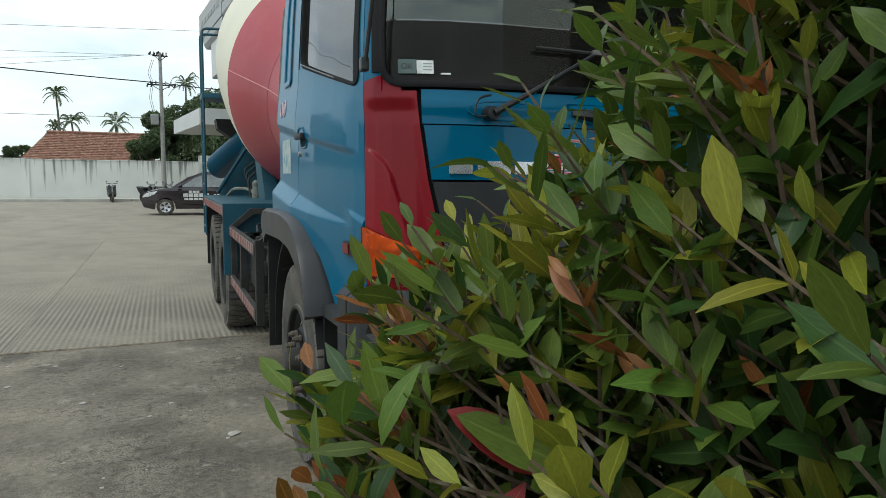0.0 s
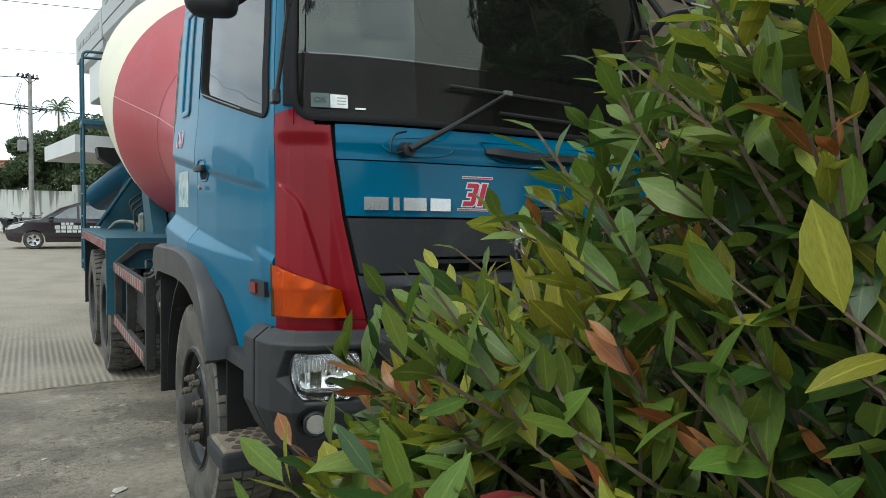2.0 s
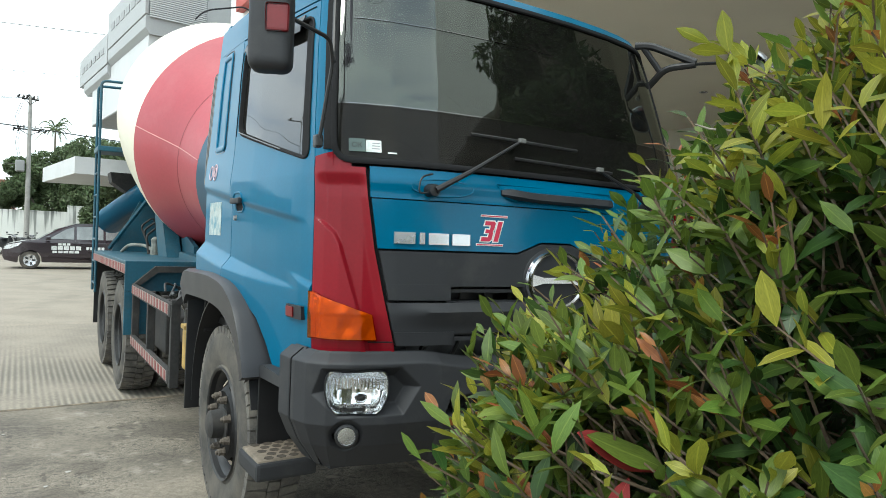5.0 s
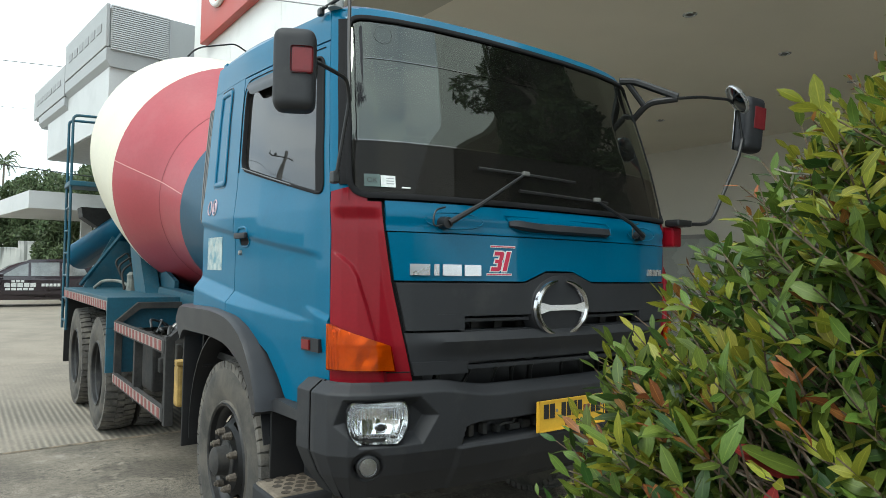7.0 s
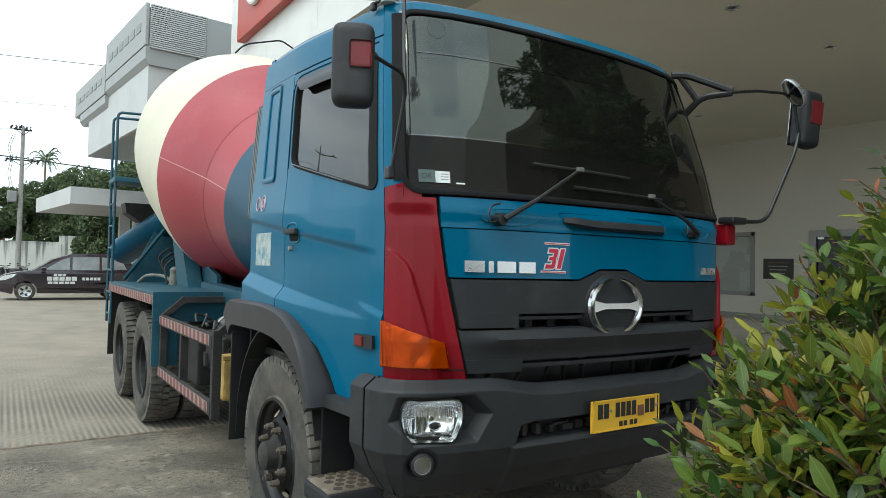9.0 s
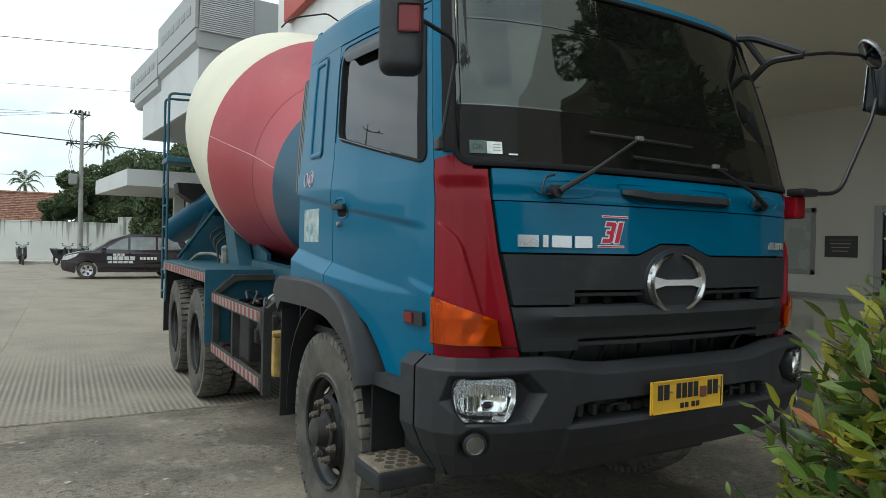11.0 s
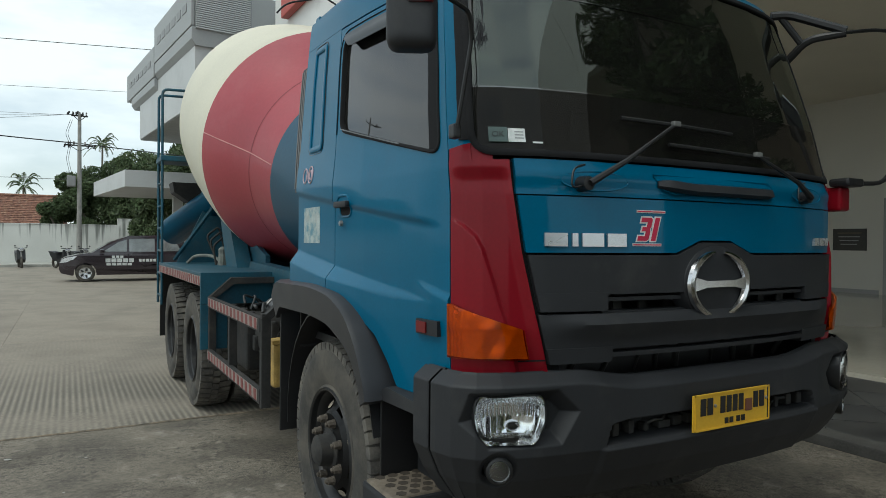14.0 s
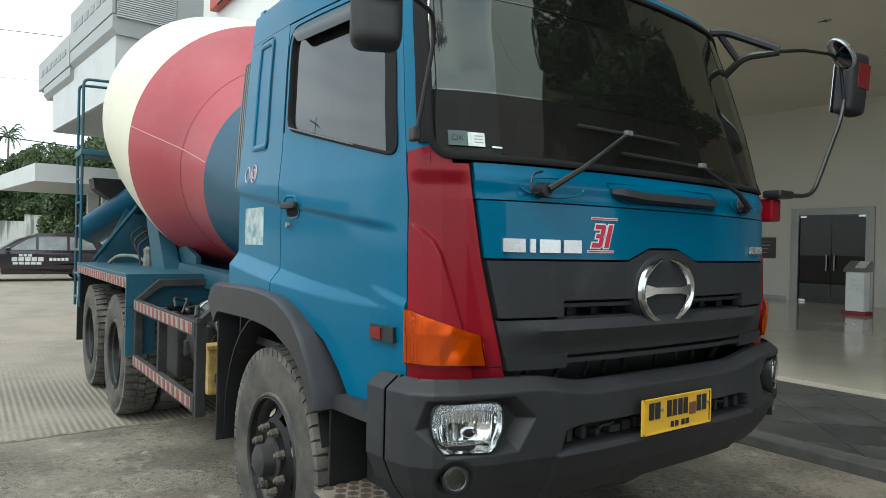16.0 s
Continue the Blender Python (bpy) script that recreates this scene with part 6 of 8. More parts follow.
CONC_WORN = CONC_FAR.copy()
ribs(CONC_FAR)
speckle(CONC_NEAR, (0.030, 0.026, 0.021), 0.75, 95.0, 0.50)
speckle(CONC_NEAR, (0.36, 0.32, 0.26), 0.7, 150.0, 0.57)
speckle(CONC_NEAR, (0.045, 0.040, 0.032), 0.7, 22.0, 0.55)
speckle(CONC_NEAR, (0.055, 0.046, 0.035), 0.55, 1.9, 0.50)
speckle(CONC_NEAR, (0.30, 0.265, 0.21), 0.7, 7.0, 0.62)
for one in (CONC_FAR, CONC_WORN):
    speckle(one, (0.12, 0.105, 0.085), 0.5, 40.0, 0.55)
    speckle(one, (0.16, 0.145, 0.12), 0.5, 0.9, 0.50)
JOINT_TAN = material("tan_joint_mortar", (0.25, 0.20, 0.145), 0.95, 0, 0.35, 6, 60, 0.5, dirt=(0.10, 0.088, 0.07), dirt_at=(0.45, 0.62), dirt_scale=9)
bm = bmesh.new()
n = 24
for i in range(n + 1):
    for j in range(n + 1):
        u, v = (i / n - 0.5) * 2, (j / n - 0.5) * 2
        bm.verts.new((math.copysign(abs(u) ** 3, u) * 1500, math.copysign(abs(v) ** 3, v) * 1500 + 20, -0.03))
bm.verts.ensure_lookup_table()
for i in range(n):
    for j in range(n):
        a = i * (n + 1) + j
        bm.faces.new((bm.verts[a], bm.verts[a + n + 1], bm.verts[a + n + 2], bm.verts[a + 1]))
tagged(make(bm, "ground", SOIL), "pale bare ground reaching the horizon", "ground", kind="structure")

pavement = holder("pavement", "worn concrete yard of cast slabs with open joints", "pavement", kind="structure")
rngp = random.Random(11)
X_JOINTS = [-22.2, -19.0, -15.8, -12.6, -9.4, -6.2, -3.0, 0.2, 2.70]
Y_JOINTS = [-10.85, -5.85, -0.85, 4.15, 9.5, 15.0, 20.5, 26.0, 31.5, 39.4]


def slab_mesh(w, d):
    bm = bmesh.new()
    box(bm, 0, w, 0, d, -0.12, 0, 0.008, 2)
    return bm


for xa, xb in zip(X_JOINTS, X_JOINTS[1:]):
    for ya, yb in zip(Y_JOINTS, Y_JOINTS[1:]):
        g = 0.008 if yb < 4.2 else 0.0025
        ob = part("slab", slab_mesh(xb - xa - 2 * g, yb - ya - 2 * g), CONC_NEAR if yb < 4.2 else (CONC_FAR if ya < 5 else CONC_WORN), pavement)
        ob.matrix_basis = pose(xa + g, ya + g, rngp.uniform(-0.003, 0.0))

part("joint_fill", one_box(X_JOINTS[0], 2.70, Y_JOINTS[0], 4.15, -0.1, -0.004), JOINT_TAN, pavement)
part("joint_fill", one_box(X_JOINTS[0], 2.70, 4.15, Y_JOINTS[-1], -0.1, -0.005), CONC_FAR, pavement)
# crumbled pale lip along the edge of the far slabs
bm = bmesh.new()
rl = random.Random(4)
prev = None
for x in lin(-22.0, 2.6, 330):
    y = 4.15 + 0.03 * noise.noise(Vector((x * 1.3, 2, 0)))
    w = 0.016 + 0.012 * rl.random()
    ring = [bm.verts.new((x, y - w, 0.0005)), bm.verts.new((x, y - w * 0.3, 0.005 + 0.004 * rl.random())), bm.verts.new((x, y + w * 0.6, 0.004)), bm.verts.new((x, y + w, 0.0))]
    if prev:
        for k in range(3):
            bm.faces.new((prev[k], ring[k], ring[k + 1], prev[k + 1]))
    prev = ring
part("slab_lip", bm, JOINT_TAN, pavement)
rs = random.Random(21)
chips = holder("stone_chips", "pale stone chips scattered on the yard", "stones")
CHIP = material("pale_stone", (0.40, 0.38, 0.34), 0.9, 0, 0.2, 20, 90, 0.3)
for k in range(26):
    x, y, r = (-1.42, 1.72, 0.035) if k == 0 else (rs.uniform(-3.2, -1.3), rs.uniform(0.2, 4.0), rs.uniform(0.006, 0.02))
    bm = bmesh.new()
    bmesh.ops.create_icosphere(bm, subdivisions=1, radius=r)
    for v in bm.verts:
        v.co *= rs.uniform(0.75, 1.2)
        v.co.z = v.co.z * 0.14 + r * 0.1
    ob = part("chip", bm, CHIP, chips)
    ob.matrix_basis = pose(x, y, 0, 0, 0, rs.uniform(0, 360)) @ Matrix.Diagonal((1.3, 1, 1, 1))

# ---- boundary wall ----
STAINED = material("stained_white_wall", (0.66, 0.66, 0.62), 0.9, 0, 0.1, 0.6, 18, 0.2)


def drips(mat):
    """Dark rain stains that run down from the coping."""
    nt = mat.node_tree
    tc = nt.nodes.new("ShaderNodeTexCoord")
    mp = nt.nodes.new("ShaderNodeMapping")
    mp.inputs["Scale"].default_value = (4.6, 0.3, 0.22)
    nz = nt.nodes.new("ShaderNodeTexNoise")
    nz.inputs["Scale"].default_value, nz.inputs["Detail"].default_value = 1.0, 4.0
    nt.links.new(tc.outputs["Object"], mp.inputs["Vector"])
    nt.links.new(mp.outputs["Vector"], nz.inputs["Vector"])
    sep = nt.nodes.new("ShaderNodeSeparateXYZ")
    nt.links.new(tc.outputs["Object"], sep.inputs[0])
    hgt = nt.nodes.new("ShaderNodeMapRange")
    hgt.inputs[1].default_value, hgt.inputs[2].default_value, hgt.inputs[3].default_value, hgt.inputs[4].default_value = 0.4, 2.4, -0.13, 0.04
    nt.links.new(sep.outputs[2], hgt.inputs[0])
    add = nt.nodes.new("ShaderNodeMath")
    nt.links.new(nz.outputs["Fac"], add.inputs[0])
    nt.links.new(hgt.outputs[0], add.inputs[1])
    rg = nt.nodes.new("ShaderNodeMapRange")
    rg.inputs[1].default_value, rg.inputs[2].default_value, rg.inputs[4].default_value = 0.535, 0.66, 0.8
    nt.links.new(add.outputs[0], rg.inputs[0])
    p = nt.nodes["Principled BSDF"]
    src = p.inputs["Base Color"].links[0].from_socket
    mix = nt.nodes.new("ShaderNodeMix")
    mix.data_type = "RGBA"
    mix.inputs[7].default_value = (0.13, 0.14, 0.125, 1)
    nt.links.new(rg.outputs[0], mix.inputs[0])
    nt.links.new(src, mix.inputs[6])
    nt.links.new(mix.outputs[2], p.inputs["Base Color"])


drips(STAINED)
wall = holder("boundary_wall", "white rendered boundary wall streaked with dark rain stains", "wall", kind="structure")
for x0, x1, zt in ((-34, -26.2, 2.36), (-26.2, -17.6, 2.36), (-17.6, -9.0, 2.36), (-9.0, 0.38, 2.33), (0.38, 14.0, 2.72)):
    part("wall_bay", one_box(x0 + 0.01, x1 - 0.01, 43.0, 43.18, 0.0, zt, 0.02), STAINED, wall)
    part("coping", one_box(x0 + 0.01, x1 - 0.01, 42.96, 43.22, zt, zt + 0.05, 0.01), STAINED, wall)
    part("pier", one_box(x1 - 0.12, x1 + 0.12, 42.94, 42.998, 0.0, zt, 0.01), STAINED, wall)
KERB = material("kerb_concrete", (0.42, 0.41, 0.37), 0.9, 0, 0.2, 2, 30, 0.3)
kerb = holder("kerb", "pale concrete kerb and raised strip before the wall", "kerb", kind="structure")
for k in range(14):
    part("kerb_stone", one_box(-34 + 3.4 * k + 0.01, -34 + 3.4 * (k + 1) - 0.01, 39.4, 39.6, -0.05, 0.15, 0.03), KERB, kerb)
part("kerb_strip", one_box(-34, 13.6, 39.6, 43.0, -0.05, 0.13, 0.0), KERB, kerb)

# ---- showroom to the side of the truck ----
PLASTER = material("pale_plaster", (0.60, 0.58, 0.525), 0.9, 0, 0.05, 0.5, 40, 0.1)
SOFFIT = material("beige_soffit", (0.78, 0.73, 0.63), 0.9, 0, 0.05, 0.5, 40, 0.05)
SOFFIT_DARK = material("olive_soffit_strip", (0.52, 0.50, 0.43), 0.9, 0, 0.05, 0.5, 40, 0.05)
WHITE_CLAD = material("white_cladding", (0.72, 0.72, 0.70), 0.5, 0, 0.06, 0.8, 30, 0.03, dirt=(0.5, 0.5, 0.47), dirt_at=(0.55, 0.9), dirt_scale=1.0)
SIGN_RED = material("orange_red_sign", (0.42, 0.055, 0.035), 0.45, 0, 0.06, 0.8, 30, 0.02)
POLISHED = material("polished_cream_tile", (0.50, 0.46, 0.38), 0.07, 0, 0.08, 0.7, 20, 0.0, spec=0.6)
SLATE = material("dark_slate_tile", (0.050, 0.051, 0.053), 0.45, 0, 0.3, 4, 60, 0.25, jitter=0.2, dirt=(0.09, 0.088, 0.082), dirt_at=(0.5, 0.85), dirt_scale=2)
GROUT = material("pale_grout", (0.21, 0.20, 0.19), 0.9, 0, 0.2, 6, 60, 0.2)
ALU = material("grey_aluminium", (0.27, 0.27, 0.265), 0.4, 0.5, 0.06, 3, 60, 0.02)
DOOR_GLASS = glass("dark_door_glass", (0.10, 0.12, 0.10), 0.01, 1.3)
# near black: the lack of light indoors is put into this colour
UNLIT_ROOM = material("unlit_interior", (0.05, 0.05, 0.05), 0.9, 0, 0.2)

XW = 17.8
FLOOR_Z = 0.12
tagged(make(one_box(5.22, XW + 0.02, -14, 16, -0.1, FLOOR_Z), "floor", POLISHED), "glossy polished cream tiled showroom floor", "floor", kind="structure")
apron = holder("apron", "dark slate tiled apron laid on the diagonal, with pale joints", "paving", kind="structure")
part("apron_bed", one_box(2.72, 5.215, -14, 16, -0.1, 0.062), GROUT, apron)
part("apron_edge", one_box(2.715, 2.93, -14, 16, -0.1, 0.075, 0.01), material("apron_edge_stone", (0.075, 0.072, 0.066), 0.8, 0, 0.3, 5, 60, 0.4), apron)


def clipped(poly, x0, x1):
    """A convex outline cut off at two values of x."""
    for lim, keep in ((x0, 1), (x1, -1)):
        out = []
        for (ax, ay), (bx, by) in zip(poly, poly[1:] + poly[:1]):
            ina, inb = (ax - lim) * keep >= 0, (bx - lim) * keep >= 0
            if ina:
                out.append((ax, ay))
            if ina != inb:
                t = (lim - ax) / (bx - ax)
                out.append((lim, ay + (by - ay) * t))
        poly = out
        if len(poly) < 3:
            return []
    return poly


T = 0.62
for i in range(-24, 24):
    for j in range(-24, 24):
        cx, cy = 3.6 + (i + j) * T * 0.7071, 2.4 + (i - j) * T * 0.7071
        if not (2.3 < cx < 5.8 and -4.5 < cy < 9):
            continue
        h = T * 0.7071 - 0.007
        poly = clipped([(cx - h, cy), (cx, cy - h), (cx + h, cy), (cx, cy + h)], 2.94, 5.21)
        if len(poly) < 3:
            continue
        bm = bmesh.new()
        prism(bm, poly, "z", 0.055, 0.0685)
        part("slate_tile", bm, SLATE, apron)

# back wall with openings: built of pieces round the door, the window and the display
W_TOP = 5.85
wall_e = holder("wall_east", "pale plastered showroom wall with a glazed door", "wall", kind="structure")
DOOR = (6.15, 8.40, 2.85)
WIN = (10.12, 13.2, 0.80, 2.86)
DISP = (2.6, 5.85, 1.30, 3.30)
for y0, y1, z0, z1 in ((-14, DISP[0], 0, W_TOP), (DISP[0], DISP[1], 0, DISP[2]), (DISP[0], DISP[1], DISP[3], W_TOP), (DISP[1], DOOR[0], 0, W_TOP), (DOOR[0], DOOR[1], DOOR[2], W_TOP), (DOOR[1], WIN[0], 0, W_TOP), (WIN[0], WIN[1], 0, WIN[2]), (WIN[0], WIN[1], WIN[3], W_TOP), (WIN[1], 16, 0, W_TOP)):
    part("wall_piece", one_box(XW, XW + 0.22, y0, y1, max(z0, FLOOR_Z) if z0 == 0 else z0, z1), PLASTER, wall_e)
part("skirting", one_box(XW - 0.015, XW - 0.001, DOOR[1] + 0.12, 16, FLOOR_Z, FLOOR_Z + 0.12, 0.004), ALU, wall_e)
tagged(make(one_box(2.78, XW, 15.8, 16.0, 0.0, W_TOP), "wall_north", PLASTER), "pale plastered end wall of the showroom", "wall", kind="structure")
# room surfaces painted near black so that the glass looks into darkness
tagged(make(one_box(XW + 2.5, XW + 2.6, -14, 16, 0.0, W_TOP), "wall_inner", UNLIT_ROOM), "near-black wall standing for the unlit room behind the glass", "wall", kind="structure")

tagged(make(one_box(XW + 0.03, XW + 2.6, -14, 16, -0.1, FLOOR_Z - 0.004), "floor_inner", UNLIT_ROOM), "near-black floor standing for the unlit room behind the glass", "floor", kind="structure")
dr = holder("door_1", "dark double glass door in a grey metal frame", "door", kind="structure")
for y0, y1, z0, z1 in ((DOOR[0], DOOR[0] + 0.22, FLOOR_Z, DOOR[2]), (DOOR[1] - 0.22, DOOR[1], FLOOR_Z, DOOR[2]), (DOOR[0] + 0.22, DOOR[1] - 0.22, DOOR[2] - 0.2, DOOR[2])):
    part("door_frame", one_box(XW - 0.05, XW + 0.1, y0, y1, z0, z1, 0.008), ALU, dr)
mid = (DOOR[0] + DOOR[1]) / 2
for y0, y1 in ((DOOR[0] + 0.225, mid - 0.006), (mid + 0.006, DOOR[1] - 0.225)):
    leaf = part("door_leaf", one_box(XW + 0.02, XW + 0.032, y0, y1, FLOOR_Z + 0.01, DOOR[2] - 0.205), DOOR_GLASS, dr, "dark glass door leaf")
    hy = y1 - 0.1 if y1 < mid else y0 + 0.1
    part("handle", tube(bmesh.new(), [(XW - 0.04, hy, 1.05), (XW - 0.04, hy, 1.5)], 0.018, 10), CHROME, leaf, "steel bar handle")
    part("patch_fitting", one_box(XW - 0.002, XW + 0.018, y0 + 0.02 if y1 < mid else y1 - 0.2, y0 + 0.2 if y1 < mid else y1 - 0.02, DOOR[2] - 0.27, DOOR[2] - 0.21, 0.004), SILVER, leaf)
    part("patch_fitting", one_box(XW - 0.002, XW + 0.018, y0 + 0.02 if y1 < mid else y1 - 0.2, y0 + 0.2 if y1 < mid else y1 - 0.02, FLOOR_Z + 0.01, FLOOR_Z + 0.07, 0.004), SILVER, leaf)
wn = holder("window_1", "pale window in a grey metal frame", "window", kind="structure")
PALE_PANE = material("frosted_pane", (0.36, 0.38, 0.36), 0.25, 0, 0.06, 1, 20, 0.0, spec=0.6)
for y0, y1, z0, z1 in ((WIN[0], WIN[0] + 0.14, WIN[2], WIN[3]), (WIN[1] - 0.14, WIN[1], WIN[2], WIN[3]), (WIN[0], WIN[1], WIN[2], WIN[2] + 0.14), (WIN[0], WIN[1], WIN[3] - 0.14, WIN[3])):
    part("window_frame", one_box(XW - 0.04, XW + 0.1, y0, y1, z0, z1, 0.008), ALU, wn)
part("pane", one_box(XW + 0.03, XW + 0.04, WIN[0] + 0.12, WIN[1] - 0.12, WIN[2] + 0.12, WIN[3] - 0.12), PALE_PANE, wn)
wd = holder("window_2", "dark display window in a black frame", "window", kind="structure")
for y0, y1, z0, z1 in ((DISP[0], DISP[0] + 0.1, DISP[2], DISP[3]), (DISP[1] - 0.1, DISP[1], DISP[2], DISP[3]), (DISP[0], DISP[1], DISP[2], DISP[2] + 0.1), (DISP[0], DISP[1], DISP[3] - 0.1, DISP[3])):
    part("window_frame", one_box(XW - 0.04, XW + 0.1, y0, y1, z0, z1, 0.008), BLACK, wd)
part("pane", one_box(XW + 0.03, XW + 0.04, DISP[0] + 0.08, DISP[1] - 0.08, DISP[2] + 0.08, DISP[3] - 0.08), DOOR_GLASS, wd)

pl = holder("wall_plaque", "dark engraved plaque on the showroom wall", "plaque")
part("board", one_box(XW - 0.03, XW - 0.001, 8.86, 9.82, 1.36, 2.0, 0.006), material("dark_plaque", (0.035, 0.032, 0.028), 0.4, 0.2), pl)
for k in range(4):
    part("text_bar", one_box(XW - 0.033, XW - 0.03, 9.0 + 0.04 * k, 9.68 - 0.03 * k, 1.86 - 0.11 * k, 1.885 - 0.11 * k), material("worn_gilt", (0.13, 0.11, 0.07), 0.5, 0.4) if k == 0 else ALU, pl)

ks = holder("kiosk", "white and grey information kiosk with a sloped screen and red foot", "kiosk")
part("kiosk_foot", one_box(14.42, 14.80, 5.0, 5.52, FLOOR_Z, FLOOR_Z + 0.09, 0.01), RED, ks)
part("kiosk_body", one_box(14.46, 14.76, 5.06, 5.46, FLOOR_Z + 0.09, 1.12, 0.015), WHITE_CLAD, ks)
bm = bmesh.new()
prism(bm, [(14.40, 1.12), (14.80, 1.12), (14.80, 1.38), (14.46, 1.20)], "y", 5.02, 5.50)
hd = part("kiosk_head", bm, ALU, ks)
bm = bmesh.new()
prism(bm, [(14.49, 1.217), (14.77, 1.366), (14.77, 1.372), (14.49, 1.223)], "y", 5.06, 5.28)
part("paper", bm, WHITE, hd, "white leaflet on the screen")
part("notice", one_box(14.453, 14.458, 5.14, 5.38, 0.68, 0.98), WHITE, ks)
bn = holder("bench", "dark metal waiting bench", "bench")
part("seat", one_box(15.6, 16.1, 2.9, 4.6, 0.98, 1.04, 0.02), GRIME, bn)
for y in (2.95, 3.7, 4.5):
    part("leg", one_box(15.65, 16.05, y, y + 0.05, FLOOR_Z, 0.98, 0.005), ALU, bn)

# canopy: soffit in two tones, fascia and the red sign board
can = holder("ceiling", "beige canopy soffit with a darker edge strip", "ceiling", kind="structure")
part("soffit", one_box(4.0, XW + 3, -14, 16, W_TOP, W_TOP + 0.25), SOFFIT, can)
part("soffit_strip", one_box(2.72, 3.985, -14, 16, W_TOP - 0.01, W_TOP + 0.25), SOFFIT_DARK, can)
fas = holder("fascia", "white clad fascia carrying an orange-red sign board", "fascia", kind="structure")
for k in range(10):
    y0 = -14 + 3.0 * k
    part("cladding_panel", one_box(2.60, 2.715, y0 + 0.006, min(16.0, y0 + 3.0) - 0.006, W_TOP - 0.03, 9.4, 0.006), WHITE_CLAD, fas)
part("fascia_top", one_box(2.72, XW + 3, 15.7, 16.0, W_TOP + 0.26, 9.4), WHITE_CLAD, fas)
sb = part("sign_board", one_box(2.40, 2.59, 1.0, 14.75, 7.05, 9.9, 0.02), SIGN_RED, fas, "orange-red sign board")
for a0, a1 in ((10, 150), (190, 330)):
    bm = tube(bmesh.new(), [(2.37, 13.2 + 0.75 * math.cos(radians(a)), 8.35 + 0.75 * math.sin(radians(a))) for a in lin(a0, a1, 20)], 0.07, 8)
    part("sign_arc", bm, WHITE_CLAD, sb, smooth=True)
DL = material("downlight_trim", (0.10, 0.10, 0.095), 0.5)
dls = None
for y in (-0.7, 4.3, 9.3, 14.3):
    for x in (4.4, 7.45, 10.6, 13.6):
        if dls is None:
            dls = holder("downlight", "small unlit recessed downlight in the soffit", "lamp", pose(x, y, W_TOP), "soffit downlights")
            part("trim_ring", lathe(bmesh.new(), [(0.0, 0.07), (0.012, 0.075), (0.012, 0.11), (0.0, 0.12)], 20, pose(0, 0, 0, 0, 90, 0)), SILVER, dls)
            part("reflector", lathe(bmesh.new(), [(0.001, 0.0), (0.006, 0.0705), (0.001, 0.0705)], 20, pose(0, 0, 0, 0, 90, 0)), DL, dls)
        else:
            copy_thing(dls, pose(x, y, W_TOP))

# ---- grey building beyond ----
GREY_CLAD = material("grey_cladding", (0.33, 0.34, 0.34), 0.5, 0, 0.06, 0.5, 20, 0.03)
PALE_CLAD = material("pale_grey_cladding", (0.52, 0.53, 0.53), 0.5, 0, 0.05, 0.5, 20, 0.03, dirt=(0.40, 0.41, 0.41), dirt_at=(0.5, 0.9), dirt_scale=0.8)
SOFFIT2 = material("shaded_panel", (0.30, 0.31, 0.30), 0.8)
b2 = holder("dealer_building", "pale grey clad two-storey dealer building with louvred front", "building", pose(0.88, 18.0, 0, 0, 0, 5))
part("upper_box", one_box(0.015, 9, 0.05, 8.2, 5.35, 7.42), PALE_CLAD, b2)
part("lower_wall", one_box(2.2, 9, 1.2, 8.0, 0.0, 5.345), PALE_CLAD, b2)
part("soffit", one_box(0.05, 8.9, 0.06, 8.28, 5.32, 5.348), SOFFIT2, b2)
part("roof_box", one_box(-0.02, 3.4, 0.0, 4.95, 7.5, 8.62, 0.01), GREY_CLAD, b2)
part("rear_roof_box", one_box(-0.02, 3.4, 4.96, 10.2, 7.05, 8.05, 0.01), GREY_CLAD, b2)
bm = bmesh.new()
prism(bm, [(-0.10, 7.495), (1.3, 7.495), (1.3, 6.98), (0.012, 6.98), (-0.10, 7.15)], "y", -0.05, 4.95)
part("cornice", bm, GREY_CLAD, b2)
bm = bmesh.new()
prism(bm, [(-0.10, 7.045), (1.3, 7.045), (1.3, 6.62), (0.012, 6.62), (-0.10, 6.78)], "y", 4.955, 9.3)
part("cornice", bm, GREY_CLAD, b2)
lv = part("louvre_backing", one_box(0.0, 1.55, -0.06, -0.004, 7.43, 8.70), GREY_CLAD, b2)
for k in range(21):
    z = 7.45 + 0.06 * k
    bm = bmesh.new()
    prism(bm, [(-0.12, z), (-0.06, z + 0.012), (-0.06, z + 0.045), (-0.12, z + 0.035)], "x", 0.0, 1.55)
    part("louvre_slat", bm, PALE_CLAD, lv)
part("side_panel", one_box(1.56, 2.45, -0.10, -0.004, 7.4, 8.68, 0.008), GREY_CLAD, b2)
SIGN_GREY = material("dark_grey_sign_face", (0.25, 0.255, 0.255), 0.5, 0, 0.06, 0.5, 20, 0.03)
for y0, y1, z0, z1 in ((-0.05, 4.93, 7.52, 8.72), (5.0, 10.25, 7.08, 8.12)):
    sg2 = part("sign_panel", one_box(-0.12, -0.025, y0, y1, z0, z1, 0.02), GREY_CLAD, b2, "grey sign panel on the roof edge")
    for k in range(6):
        yy = y0 + (y1 - y0) * (0.10 + 0.14 * k)
        part("sign_bar", one_box(-0.135, -0.12, yy, yy + (y1 - y0) * 0.095, z0 + 0.42 * (z1 - z0), z0 + 0.62 * (z1 - z0), 0.008), SIGN_GREY, sg2)
part("window_recess", one_box(0.75, 2.6, 0.0, 0.049, 6.1, 6.9, 0.01), UNLIT_ROOM, b2)
